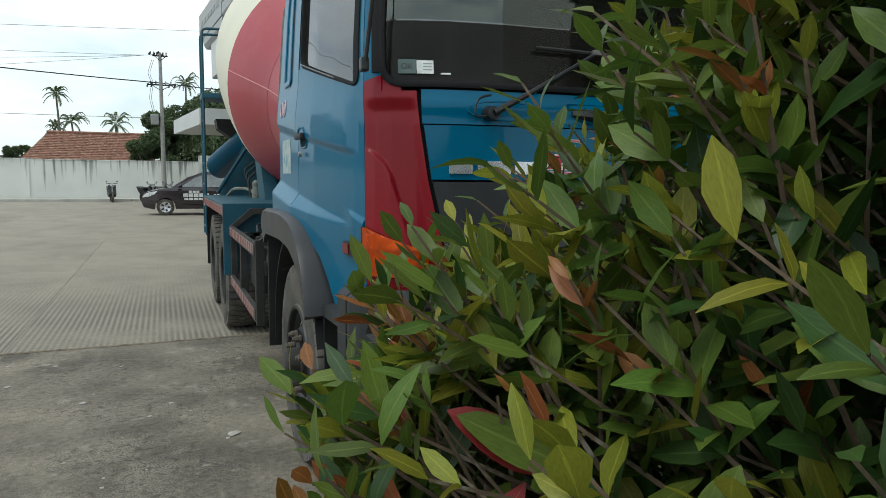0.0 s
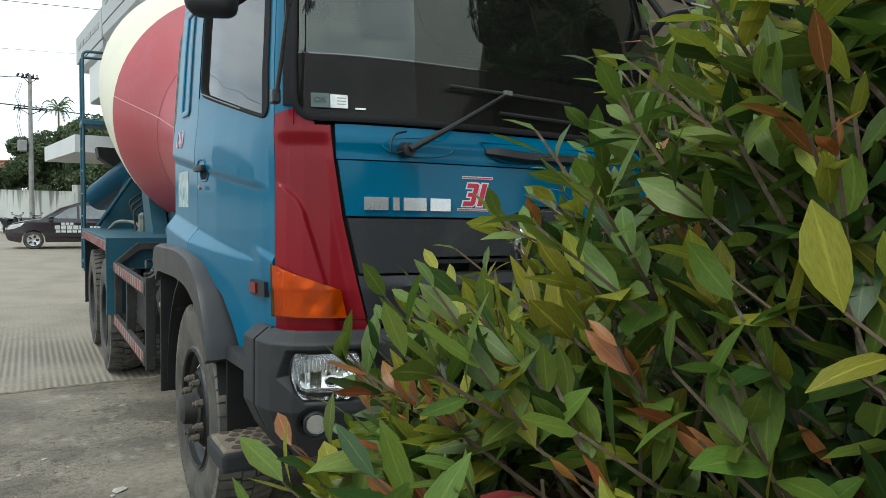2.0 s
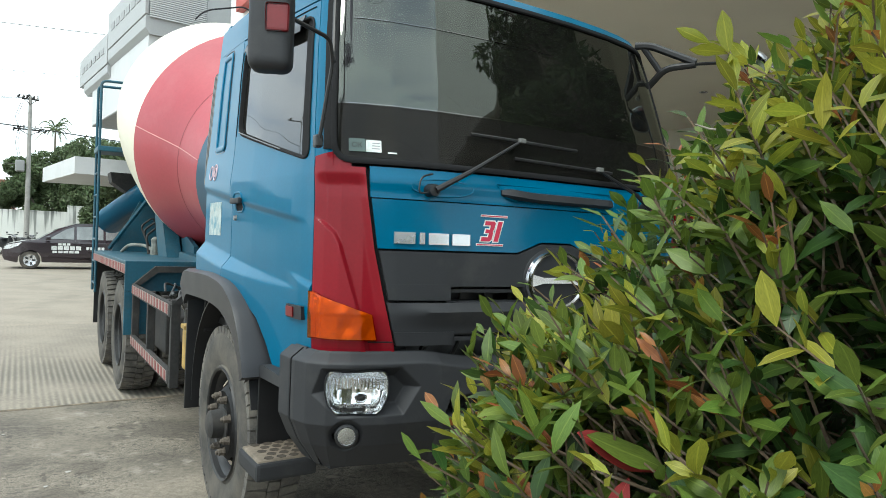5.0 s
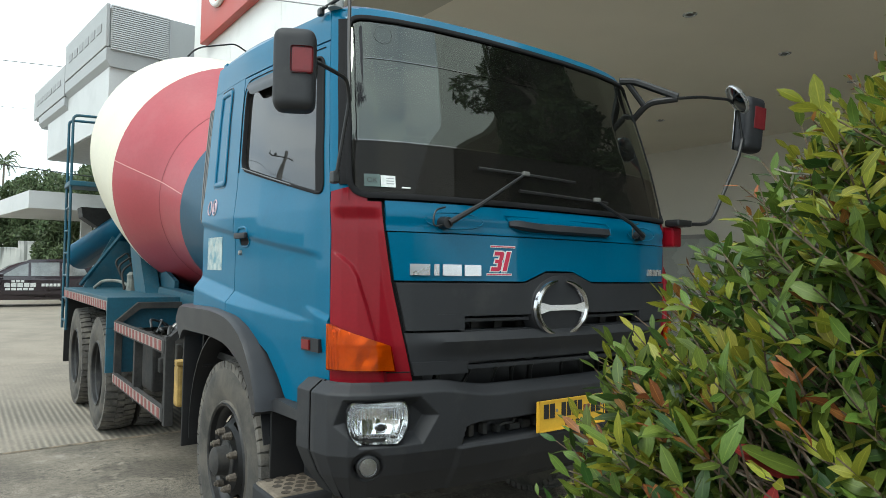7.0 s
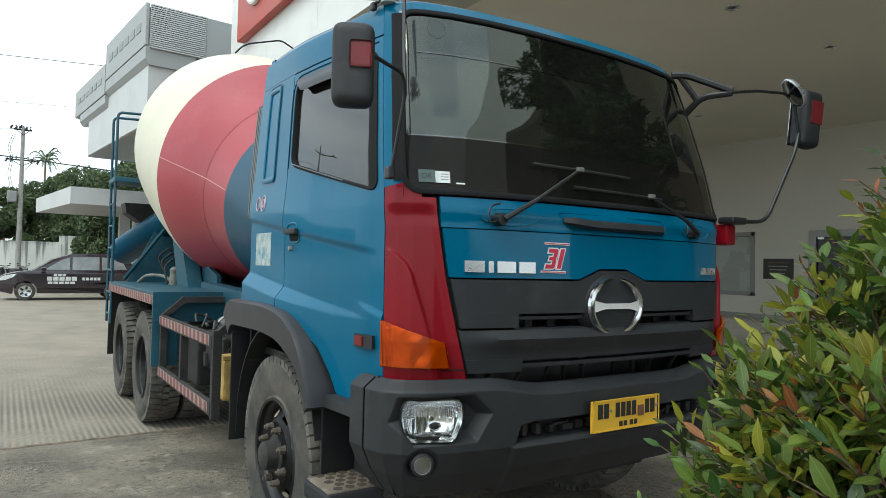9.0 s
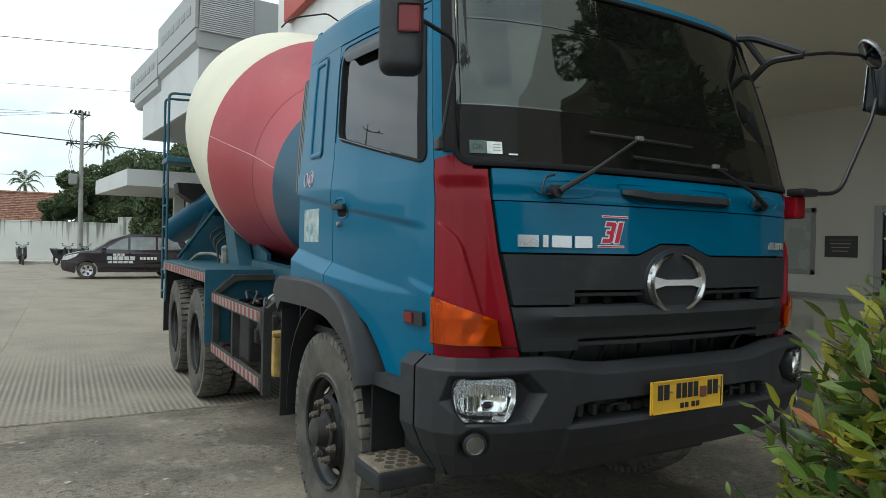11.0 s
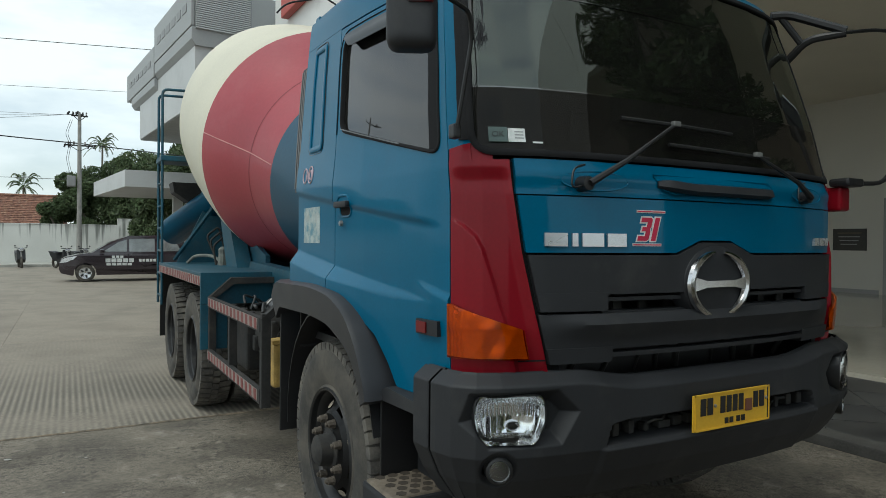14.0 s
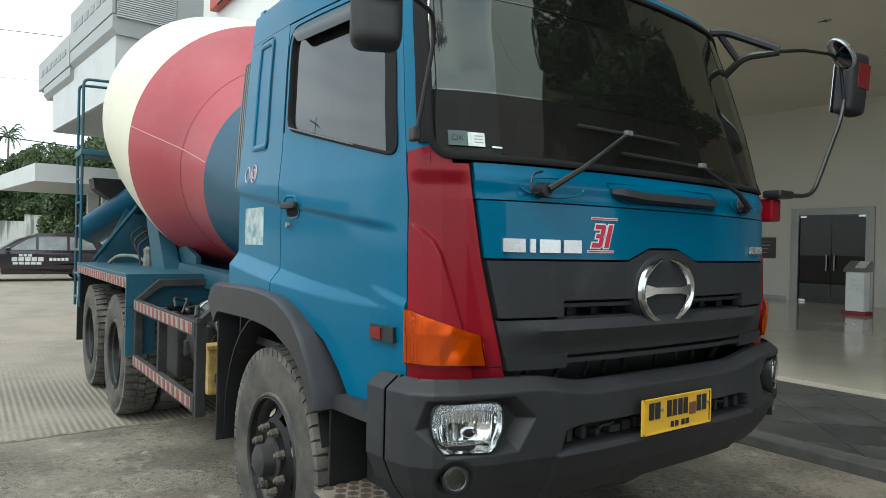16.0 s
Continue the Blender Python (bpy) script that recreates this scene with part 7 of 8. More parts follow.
c2 = holder("porch_canopy", "flat pale concrete porch canopy", "canopy", pose(0, 0, 0))
bm = bmesh.new()
prism(bm, [(-0.30, 26.6), (7, 26.6), (7, 34), (-1.15, 34)], "z", 3.55, 4.20)
part("slab", bm, PALE_CLAD, c2)
for x in (2.2, 5.5):
    part("column", one_box(x, x + 0.45, 28.5, 28.95, 0, 3.55, 0.02), PALE_CLAD, c2)
    part("column", one_box(x, x + 0.45, 32.5, 32.95, 0, 3.55, 0.02), PALE_CLAD, c2)

# ---- far things: roof, trees, palms, poles and wires ----
ROOFTILE = material("weathered_clay_tiles", (0.25, 0.120, 0.078), 0.9, 0, 0.5, 4.5, 12, 0.6, second=(0.09, 0.052, 0.045), dirt=(0.38, 0.24, 0.16), dirt_at=(0.52, 0.66), dirt_scale=3.5)
BARK = material("grey_bark", (0.16, 0.14, 0.11), 0.9, 0, 0.3, 6, 40, 0.5)
WOODPOLE = material("grey_concrete_pole", (0.30, 0.29, 0.27), 0.9, 0, 0.2, 4, 30, 0.2)


def leaf_material(name, color, rough=0.5, trans=0.25, spread=0.5, rib=False):
    """A leaf: colour of its own for every leaf, gloss, and light coming through."""
    m = bpy.data.materials.new(name)
    m.use_nodes = True
    nt = m.node_tree
    p = nt.nodes["Principled BSDF"]
    geo = nt.nodes.new("ShaderNodeNewGeometry")
    hs = nt.nodes.new("ShaderNodeHueSaturation")
    hs.inputs["Color"].default_value = (*color, 1)
    r1 = nt.nodes.new("ShaderNodeMapRange")
    r1.inputs[3].default_value, r1.inputs[4].default_value = 1 - spread, 1 + spread
    nt.links.new(geo.outputs["Random Per Island"], r1.inputs[0])
    nt.links.new(r1.outputs[0], hs.inputs["Value"])
    r2 = nt.nodes.new("ShaderNodeMapRange")
    r2.inputs[3].default_value, r2.inputs[4].default_value = 0.475, 0.515
    mulr = nt.nodes.new("ShaderNodeMath")
    mulr.operation = "FRACT"
    m7 = nt.nodes.new("ShaderNodeMath")
    m7.operation = "MULTIPLY"
    m7.inputs[1].default_value = 7.31
    nt.links.new(geo.outputs["Random Per Island"], m7.inputs[0])
    nt.links.new(m7.outputs[0], mulr.inputs[0])
    nt.links.new(mulr.outputs[0], r2.inputs[0])
    nt.links.new(r2.outputs[0], hs.inputs["Hue"])
    tone = hs.outputs["Color"]
    if rib:
        uv = nt.nodes.new("ShaderNodeUVMap")
        uv.uv_map = "leaf"
        sp = nt.nodes.new("ShaderNodeSeparateXYZ")
        nt.links.new(uv.outputs[0], sp.inputs[0])
        ab = nt.nodes.new("ShaderNodeMath")
        ab.operation = "ABSOLUTE"
        nt.links.new(sp.outputs[0], ab.inputs[0])
        mk = nt.nodes.new("ShaderNodeMapRange")
        mk.inputs[1].default_value, mk.inputs[2].default_value, mk.inputs[3].default_value, mk.inputs[4].default_value = 0.03, 0.11, 0.4, 0.0
        nt.links.new(ab.outputs[0], mk.inputs[0])
        spots = nt.nodes.new("ShaderNodeTexNoise")
        spots.inputs["Scale"].default_value, spots.inputs["Detail"].default_value = 9.0, 3.0
        nt.links.new(uv.outputs[0], spots.inputs["Vector"])
        sr = nt.nodes.new("ShaderNodeMapRange")
        sr.inputs[1].default_value, sr.inputs[2].default_value, sr.inputs[3].default_value, sr.inputs[4].default_value = 0.3, 0.7, 0.8, 1.15
        nt.links.new(spots.outputs["Fac"], sr.inputs[0])
        h2 = nt.nodes.new("ShaderNodeHueSaturation")
        nt.links.new(sr.outputs[0], h2.inputs["Value"])
        nt.links.new(tone, h2.inputs["Color"])
        mx2 = nt.nodes.new("ShaderNodeMix")
        mx2.data_type = "RGBA"
        mx2.inputs[7].default_value = (min(1, color[0] * 2.2 + 0.03), min(1, color[1] * 1.9 + 0.03), color[2] * 2.2 + 0.01, 1)
        nt.links.new(mk.outputs[0], mx2.inputs[0])
        nt.links.new(h2.outputs["Color"], mx2.inputs[6])
        tone = mx2.outputs[2]
        # fine side veins
        vv = nt.nodes.new("ShaderNodeMath")
        vv.operation = "MULTIPLY_ADD"
        vv.inputs[1].default_value = -0.5
        nt.links.new(ab.outputs[0], vv.inputs[0])
        nt.links.new(sp.outputs[1], vv.inputs[2])
        sn = nt.nodes.new("ShaderNodeMath")
        sn.operation = "MULTIPLY"
        sn.inputs[1].default_value = 95.0
        nt.links.new(vv.outputs[0], sn.inputs[0])
        si = nt.nodes.new("ShaderNodeMath")
        si.operation = "SINE"
        nt.links.new(sn.outputs[0], si.inputs[0])
        bp = nt.nodes.new("ShaderNodeBump")
        bp.inputs["Strength"].default_value, bp.inputs["Distance"].default_value = 0.03, 0.0004
        nt.links.new(si.outputs[0], bp.inputs["Height"])
        nt.links.new(bp.outputs["Normal"], p.inputs["Normal"])
    nt.links.new(tone, p.inputs["Base Color"])
    p.inputs["Roughness"].default_value = rough
    p.inputs["Specular IOR Level"].default_value = 0.32
    if trans:
        out = nt.nodes["Material Output"]
        tl = nt.nodes.new("ShaderNodeBsdfTranslucent")
        nt.links.new(tone, tl.inputs["Color"])
        mx = nt.nodes.new("ShaderNodeMixShader")
        mx.inputs[0].default_value = trans
        nt.links.new(p.outputs[0], mx.inputs[1])
        nt.links.new(tl.outputs[0], mx.inputs[2])
        nt.links.new(mx.outputs[0], out.inputs["Surface"])
    return m


TREE_LEAF = leaf_material("tree_leaves", (0.085, 0.120, 0.055), 0.6, 0.15)
PALM_LEAF = leaf_material("palm_leaflets", (0.08, 0.11, 0.045), 0.5, 0.15)


def cards(rng, centre, radii, count, size):
    """Scattered leaves in one lumpy clump, as (verts, faces)."""
    c = np.array(centre)
    n = rng.normal(size=(count, 3))
    n /= np.linalg.norm(n, axis=1)[:, None]
    d = rng.uniform(0.55, 1.05, (count, 1)) ** 0.6
    pos = c + n * d * np.array(radii)
    a = rng.normal(size=(count, 3))
    a /= np.linalg.norm(a, axis=1)[:, None]
    b = np.cross(a, rng.normal(size=(count, 3)))
    b /= np.linalg.norm(b, axis=1)[:, None]
    s = size * rng.uniform(0.6, 1.4, (count, 1))
    v = np.stack([pos - a * s - b * s * 0.3, pos - a * s * 0.4 + b * s * 0.5, pos + a * s], 1).reshape(-1, 3)
    f = np.arange(count * 3).reshape(-1, 3)
    return v, f


def cloud_mesh(name, clumps, mat, parent, seed, size, per):
    rng = np.random.default_rng(seed)
    vs, fs, k = [], [], 0
    for centre, radii in clumps:
        v, f = cards(rng, centre, radii, per, size)
        vs.append(v)
        fs.append(f + k)
        k += len(v)
    me = bpy.data.meshes.new(name)
    me.from_pydata(np.concatenate(vs).tolist(), [], np.concatenate(fs).tolist())
    me.materials.append(mat)
    ob = new(name, me)
    ob.parent = parent
    return ob


def tree(name, label, x, y, h, spread, seed, size=0.148, per=1600, clumps=26, depth=1.0):
    r = random.Random(seed)
    t = holder(name, label, "tree", pose(x, y, 0))
    bm = bmesh.new()
    tube(bm, [(0, 0, 0), (0.1, 0, h * 0.25), (0.0, 0.1, h * 0.5)], [0.26, 0.2, 0.14], 10)
    trunk = part("trunk", bm, BARK, t, smooth=True)
    cl = []
    for k in range(clumps):
        a, q = r.uniform(0, 2 * math.pi), math.sqrt(r.random())
        zc = h * (0.25 + 0.62 * r.random())
        fall = 1 - 0.75 * abs((zc / h - 0.5)) ** 1.5
        cx, cy = spread * q * math.cos(a) * fall, spread * depth * q * math.sin(a) * fall
        rad = r.uniform(0.18, 0.34) * spread
        cl.append(((cx, cy, zc), (rad, rad, rad * 0.8)))
        if k % 3 == 0:
            bm = tube(bmesh.new(), [(0, 0.05, h * 0.3), (cx * 0.5, cy * 0.5, (h * 0.3 + zc) * 0.52), (cx, cy, zc)], [0.1, 0.06, 0.02], 6)
            part("limb", bm, BARK, trunk)
    tagged(cloud_mesh("crown", cl, TREE_LEAF, t, seed, size, per), kind="stuff")
    return t


tree("tree", "dense dark green mango tree behind the wall", 1.6, 52, 8.2, 4.0, 2, clumps=30)
tree("tree", "dense dark green mango tree behind the wall", 5.8, 50, 9.3, 5.0, 3, clumps=32)
tree("tree", "dense dark green tree beside the porch canopy", 11, 46, 10.0, 6.0, 4, clumps=32)
tree("tree", "low dark shrubby tree behind the wall", -2.6, 49, 4.6, 1.5, 5, clumps=14)
tree("tree", "dark green tree under the porch canopy", 3.5, 37.5, 5.0, 3.0, 6, clumps=18)
tree("tree", "dark green tree under the porch canopy", 7.5, 36.5, 5.2, 3.0, 16, clumps=18)
tree("tree", "low dark green tree behind the wall", -0.5, 50.5, 5.6, 2.4, 15, clumps=22)
tree("tree", "dark green tree under the porch canopy", 5.4, 40.0, 5.0, 3.6, 26, clumps=24)
tree("tree", "small distant tree beyond the wall", -20.9, 85, 5.2, 1.6, 7, clumps=34, per=500, size=0.24)
tree("tree", "small distant tree beyond the wall", -16.6, 85, 5.0, 1.3, 8, clumps=34, per=500, size=0.24)
# added out of view: its crown blocks the soffit's reflection in the windscreen
tree("tree", "unseen slim tree added to darken the windscreen reflection", 2.66, -1.72, 6.3, 1.10, 9, size=0.060, per=400, clumps=170)
tree("tree", "dark tree mirrored in the cab door", -21.0, 47.0, 8.5, 4.2, 39, size=0.3, per=500, clumps=26)
tree("tree", "dark tree mirrored in the cab door", -29.5, 47.5, 7.6, 4.4, 49, size=0.3, per=500, clumps=26)


def palm(x, y, h, seed, span=2.4):
    r = random.Random(seed)
    t = holder("coconut_palm", "tall coconut palm with a drooping wind-blown crown", "palm", pose(x, y, 0), "coconut palms")
    bend = r.uniform(-0.5, 0.5)
    bm = tube(bmesh.new(), [(0, 0, 0), (bend * 0.3, 0, h * 0.35), (bend * 0.7, 0, h * 0.7), (bend, 0, h)], [0.17, 0.125, 0.10, 0.085], 8)
    part("trunk", bm, BARK, t, smooth=True)
    for k in range(19):
        a = 2 * math.pi * k / 19 + r.uniform(-0.25, 0.25)
        up = r.uniform(-0.15, 1.0) if k % 2 else r.uniform(0.7, 2.1)
        L = span * r.uniform(0.75, 1.15) / (1 + 0.16 * max(0.0, up))
        d = Vector((math.cos(a) + 0.25, math.sin(a) * 0.9, 0)).normalized()
        pts = []
        for q in lin(0, 1, 7):
            pts.append(Vector((bend, 0, h)) + d * L * q * (1 - 0.22 * q) + Vector((0, 0, L * (up * q - (0.55 + 0.5 * up) * q * q))))
        bm = bmesh.new()
        for i in range(30):
            q = 0.14 + 0.86 * i / 30
            j = min(5, int(q * 6))
            p = pts[j].lerp(pts[j + 1], q * 6 - j)
            ax = (pts[j + 1] - pts[j]).normalized()
            sd = ax.cross(Vector((0, 0, 1))).normalized()
            for s in (-1, 1):
                ln = L * 0.24 * (1 - 0.6 * q) * r.uniform(0.6, 1.1)
                tip = p + (sd * s * 0.75 + ax * 0.45 + Vector((0, 0, -0.45))).normalized() * ln
                w = ax * 0.034
                bm.faces.new([bm.verts.new(c) for c in (p - w, p + w, tip)])
        for a0, a1 in zip(pts, pts[1:]):
            tube(bm, [a0, a1], 0.02, 4, False)
        part("frond", bm, PALM_LEAF, t)
    return t


palm(-10.8, 75, 9.5, 31, 1.75)
palm(-9.7, 76, 6.9, 32, 2.3)
palm(-11.8, 77, 6.3, 33, 1.5)
palm(-6.1, 76, 6.7, 34, 2.4)
palm(0.8, 75, 11.2, 35, 2.2)

# tiled house behind the wall
hs = holder("house", "low house with a weathered red clay tiled roof behind the wall", "house", pose(-7.6, 60, 0))
part("house_wall", one_box(-3.6, 4.2, 0.2, 7.0, 0, 2.7), PLASTER, hs)
bm = bmesh.new()
vs = [bm.verts.new(c) for c in ((-4.6, -0.6, 2.55), (5.4, -0.6, 2.55), (5.4, 7.8, 2.55), (-4.6, 7.8, 2.55), (-3.0, 3.6, 5.08), (4.8, 3.6, 5.08))]
for f in ((0, 1, 5, 4), (1, 2, 5), (2, 3, 4, 5), (3, 0, 4), (3, 2, 1, 0)):
    bm.faces.new([vs[i] for i in f])
roof = part("roof", bm, ROOFTILE, hs, "weathered red clay tiles")
bm = bmesh.new()
rt = random.Random(9)
for i in range(17):
    t0 = i / 17
    for j in range(44):
        u = (j + rt.uniform(-0.1, 0.1)) / 44
        xl, xr = -4.6 + 1.6 * t0, 5.4 - 0.6 * t0
        x, y, z = xl + (xr - xl) * u, -0.6 + 4.2 * t0, 2.56 + 2.53 * t0 + rt.uniform(0.0, 0.03)
        box(bm, x, x + rt.uniform(0.15, 0.215), y, y + 0.28, z - 0.005, z + rt.uniform(0.02, 0.06), 0, 1, None)
tagged(part("roof_tiles", bm, ROOFTILE, hs), kind="stuff")
part("ridge", tube(bmesh.new(), [(-3.1, 3.6, 5.11), (4.9, 3.6, 5.11)], 0.12, 8), ROOFTILE, hs)
hs3 = holder("house", "two-storey brown house mirrored in the side window", "house", pose(-18.2, 45.5, 0))
part("house_wall", one_box(-2.0, 2.2, 0, 5.0, 0, 6.6), PLASTER, hs3)
bm = bmesh.new()
prism(bm, [(-2.5, 6.5), (2.7, 6.5), (0.1, 8.7)], "y", -0.4, 5.4)
part("roof", bm, ROOFTILE, hs3)
for x in (-1.2, 0.7):
    part("window", one_box(x, x + 0.9, -0.03, 0.05, 4.2, 5.5, 0.01), UNLIT_ROOM, hs3)
hs2 = holder("house", "far low house with a dark roof", "house", pose(-27, 88, 0))
part("house_wall", one_box(-5, 9, 0, 6, 0, 2.5), PLASTER, hs2)
bm = bmesh.new()
prism(bm, [(-0.6, 2.4), (6.6, 2.4), (3, 3.7)], "x", -6, 10)
part("roof", bm, GRIME, hs2)


def pole(x, y, h, label, arms, seed=0):
    t = holder("utility_pole", label, "pole", pose(x, y, 0), "utility poles")
    part("shaft", tube(bmesh.new(), [(0, 0, 0), (0, 0, h)], [0.15, 0.09], 12), WOODPOLE, t, smooth=True)
    for z, w in arms:
        arm = part("cross_arm", one_box(-w, w, -0.04, 0.04, z - 0.04, z + 0.04, 0.01), GRIME, t)
        for k in range(5):
            xx = -w + 2 * w * (k + 0.5) / 5
            part("insulator", lathe(bmesh.new(), [(0.0, 0.02), (0.05, 0.05), (0.1, 0.03), (0.16, 0.05), (0.2, 0.0)], 8, pose(xx, 0, z + 0.04, 0, -90, 0)), STEEL, arm)
    return t


main = pole(-1.66, 41.0, 8.6, "tall grey concrete power pole with cross arms and transformer", ((8.45, 0.42), (6.78, 0.68)))
for sx in (-1, 1):
    part("arm_brace", tube(bmesh.new(), [(0, -0.08, 6.45), (sx * 0.5, -0.06, 6.75)], 0.02, 6), GRIME, main)
    part("arm_brace", tube(bmesh.new(), [(0, -0.08, 8.15), (sx * 0.3, -0.06, 8.42)], 0.02, 6), GRIME, main)
part("transformer", one_box(-0.62, -0.18, -0.25, 0.25, 4.45, 5.05, 0.05), ALU, main, "small grey transformer box")
for xx, zz in ((-0.55, 8.56), (-0.34, 8.5), (-0.12, 8.6), (0.12, 8.5)):
    part("fuse", lathe(bmesh.new(), [(-0.1, 0.0), (-0.09, 0.05), (0.0, 0.06), (0.1, 0.04), (0.14, 0.0)], 8, pose(xx, -0.05, zz, 0, -60, 0)), GRIME, main)
for xx in (-0.72, -0.5, 0.45, 0.74):
    part("insulator_string", lathe(bmesh.new(), [(-0.12, 0.0), (-0.1, 0.06), (-0.02, 0.03), (0.04, 0.07), (0.1, 0.03), (0.16, 0.0)], 8, pose(xx, -0.04, 6.74, 0, -70, 0)), GRIME, main)
for k, xx in enumerate((-0.45, -0.35)):
    part("drop_wire", tube(bmesh.new(), rounded([(xx, 0, 8.2), (xx - 0.25, 0, 7.4), (xx - 0.05, 0, 6.9), (xx - 0.2, 0, 6.0), (xx, 0, 5.05)], 0.2), 0.012, 5), BLACK, main)
pole(-20.2, 80, 7.2, "distant pole with one cross arm", ((6.65, 0.95),))
pole(-17.55, 80, 5.8, "distant thin pole beyond the wall", ((5.6, 0.3),))
pole(-15.8, 27.0, 10.1, "wooden power pole with a wide cross arm", ((9.5, 1.1),))
lp = holder("street_lamp", "thin distant street lamp with a curved arm", "lamp", pose(-21.7, 80, 0))
part("lamp_post", tube(bmesh.new(), rounded([(0, 0, 0), (0, 0, 8.1), (-0.15, 0, 8.25), (-1.0, 0, 7.95)], 0.1), 0.06, 8), WOODPOLE, lp)
part("lamp_head", one_box(-1.4, -0.95, -0.1, 0.1, 7.86, 7.98, 0.03), ALU, lp)


def wire(a, b, sag, r=0.016):
    a, b = Vector(a), Vector(b)
    pts = [a.lerp(b, t) - Vector((0, 0, sag * 4 * t * (1 - t))) for t in lin(0, 1, 17)]
    return tagged(make(tube(bmesh.new(), pts, r, 5), "power_cable", BLACK), "black overhead power cable slung between poles", "cable", "overhead cables")


P = (-1.66, 41.0)
wire((-40, 36, 9.4), (P[0] - 0.1, P[1], 6.9), 0.5, 0.032)
wire((P[0], P[1], 6.9), (30, 46, 7.4), 0.5, 0.03)
wire((-40, 38, 9.35), (40, 38, 14.6), 0.15, 0.018)
wire((-40, 38, 7.3), (40, 38, 11.9), 0.15, 0.010)
wire((-40, 60, 6.3), (P[0], P[1], 4.85), 0.1, 0.014)
wire((-30, 36, 4.6), (P[0] - 0.4, P[1], 8.5), 0.35, 0.009)
wire((-30, 36, 6.0), (P[0] - 0.2, P[1], 8.5), 0.35, 0.009)
wire((-30, 36, 7.4), (P[0] + 0.2, P[1], 8.5), 0.35, 0.009)

# ---- parked car ----
CAR = material("dark_plum_car_paint", (0.022, 0.014, 0.020), 0.25, 0.2, 0.1, 1, 80, 0.0, coat=0.8)
CAR_GLASS = glass("car_glass", (0.25, 0.27, 0.27))
car = holder("parked_car", "dark plum family car with white lettering bars on its doors", "car", pose(-2.48, 24.62, 0))
low = [(0.06, 0.30), (0.0, 0.42), (0.0, 0.64), (0.05, 0.77), (0.18, 0.86), (0.55, 0.96), (1.05, 1.03), (3.9, 1.04), (4.36, 0.98), (4.42, 0.62), (4.38, 0.30), (3.85, 0.22)]
bm = bmesh.new()


def wheel_cut(cx, r=0.36):
    return [(cx + r * math.cos(radians(a)), 0.30 + r * math.sin(radians(a))) for a in (-10, 20, 50, 80, 100, 130, 160, 190)]


outline = low[:-1] + [(3.95, 0.22)] + wheel_cut(3.52) + wheel_cut(0.80) + [(0.40, 0.22)]
prism(bm, outline, "y", 0.0, 1.70)
bmesh.ops.triangulate(bm, faces=[f for f in bm.faces if len(f.verts) > 4])


def car_skin(bm, out=0.0):
    """Rounds the nose and tail in plan and leans the shoulders in."""
    for axis, cuts in ((0, (0.06, 0.14, 0.24, 0.36, 0.52, 0.75, 4.0, 4.2, 4.32)), (2, (0.42, 0.56, 0.82, 0.92, 0.97))):
        for c in cuts:
            co, no = [0, 0, 0], [0, 0, 0]
            co[axis], no[axis] = c, 1
            bmesh.ops.bisect_plane(bm, geom=bm.verts[:] + bm.edges[:] + bm.faces[:], plane_co=co, plane_no=no)
    for v in bm.verts:
        x, y, z = v.co
        ease = 0.30 * max(0.0, 1 - x / 0.62) ** 2 + 0.18 * max(0.0, (x - 4.0) / 0.42) ** 2 + 0.06 * smooth01((z - 0.93) / 0.12) + 0.03 * smooth01((0.50 - z) / 0.25)
        v.co.y = y + (ease - out) * (1 if y < 0.85 else -1)
    return bm


body = part("body", car_skin(bm), CAR, car)
bm = bmesh.new()
rows = []
for (x, z, y0) in ((0.98, 1.0, 0.06), (1.62, 1.42, 0.17), (2.2, 1.63, 0.24), (3.2, 1.66, 0.24), (3.95, 1.56, 0.22), (4.34, 1.02, 0.08)):
    rows.append([bm.verts.new((x, 1.70 - y0, z)), bm.verts.new((x, y0, z))])
base = [bm.verts.new((0.98, 0.06, 0.985)), bm.verts.new((4.34, 0.08, 0.985)), bm.verts.new((4.34, 1.62, 0.985)), bm.verts.new((0.98, 1.64, 0.985))]
for a, b in zip(rows, rows[1:]):
    bm.faces.new((a[0], a[1], b[1], b[0]))
bm.faces.new([base[0]] + [r[1] for r in rows][0:] + [base[1]])
bm.faces.new([base[2]] + [r[0] for r in rows][::-1] + [base[3]])
bm.faces.new(base[::-1])
part("cabin", bm, CAR, car)


def car_pane(pts, name="side_pane"):
    bm = bmesh.new()
    lo, hi = [], []
    for x, z in pts:
        y = 0.06 + (z - 1.0) * 0.27
        lo.append(bm.verts.new((x, y - 0.014, z)))
        hi.append(bm.verts.new((x, y + 0.03, z)))
    bm.faces.new(lo)
    bm.faces.new(hi[::-1])
    for i in range(len(pts)):
        bm.faces.new((lo[i], lo[(i + 1) % len(pts)], hi[(i + 1) % len(pts)], hi[i]))
    return part(name, bm, material("car_pane_dark", (0.22, 0.24, 0.24), 0.06, 0, 0.3, 3, 30, 0, spec=0.9) if name == "side_pane" else CAR_GLASS, car)


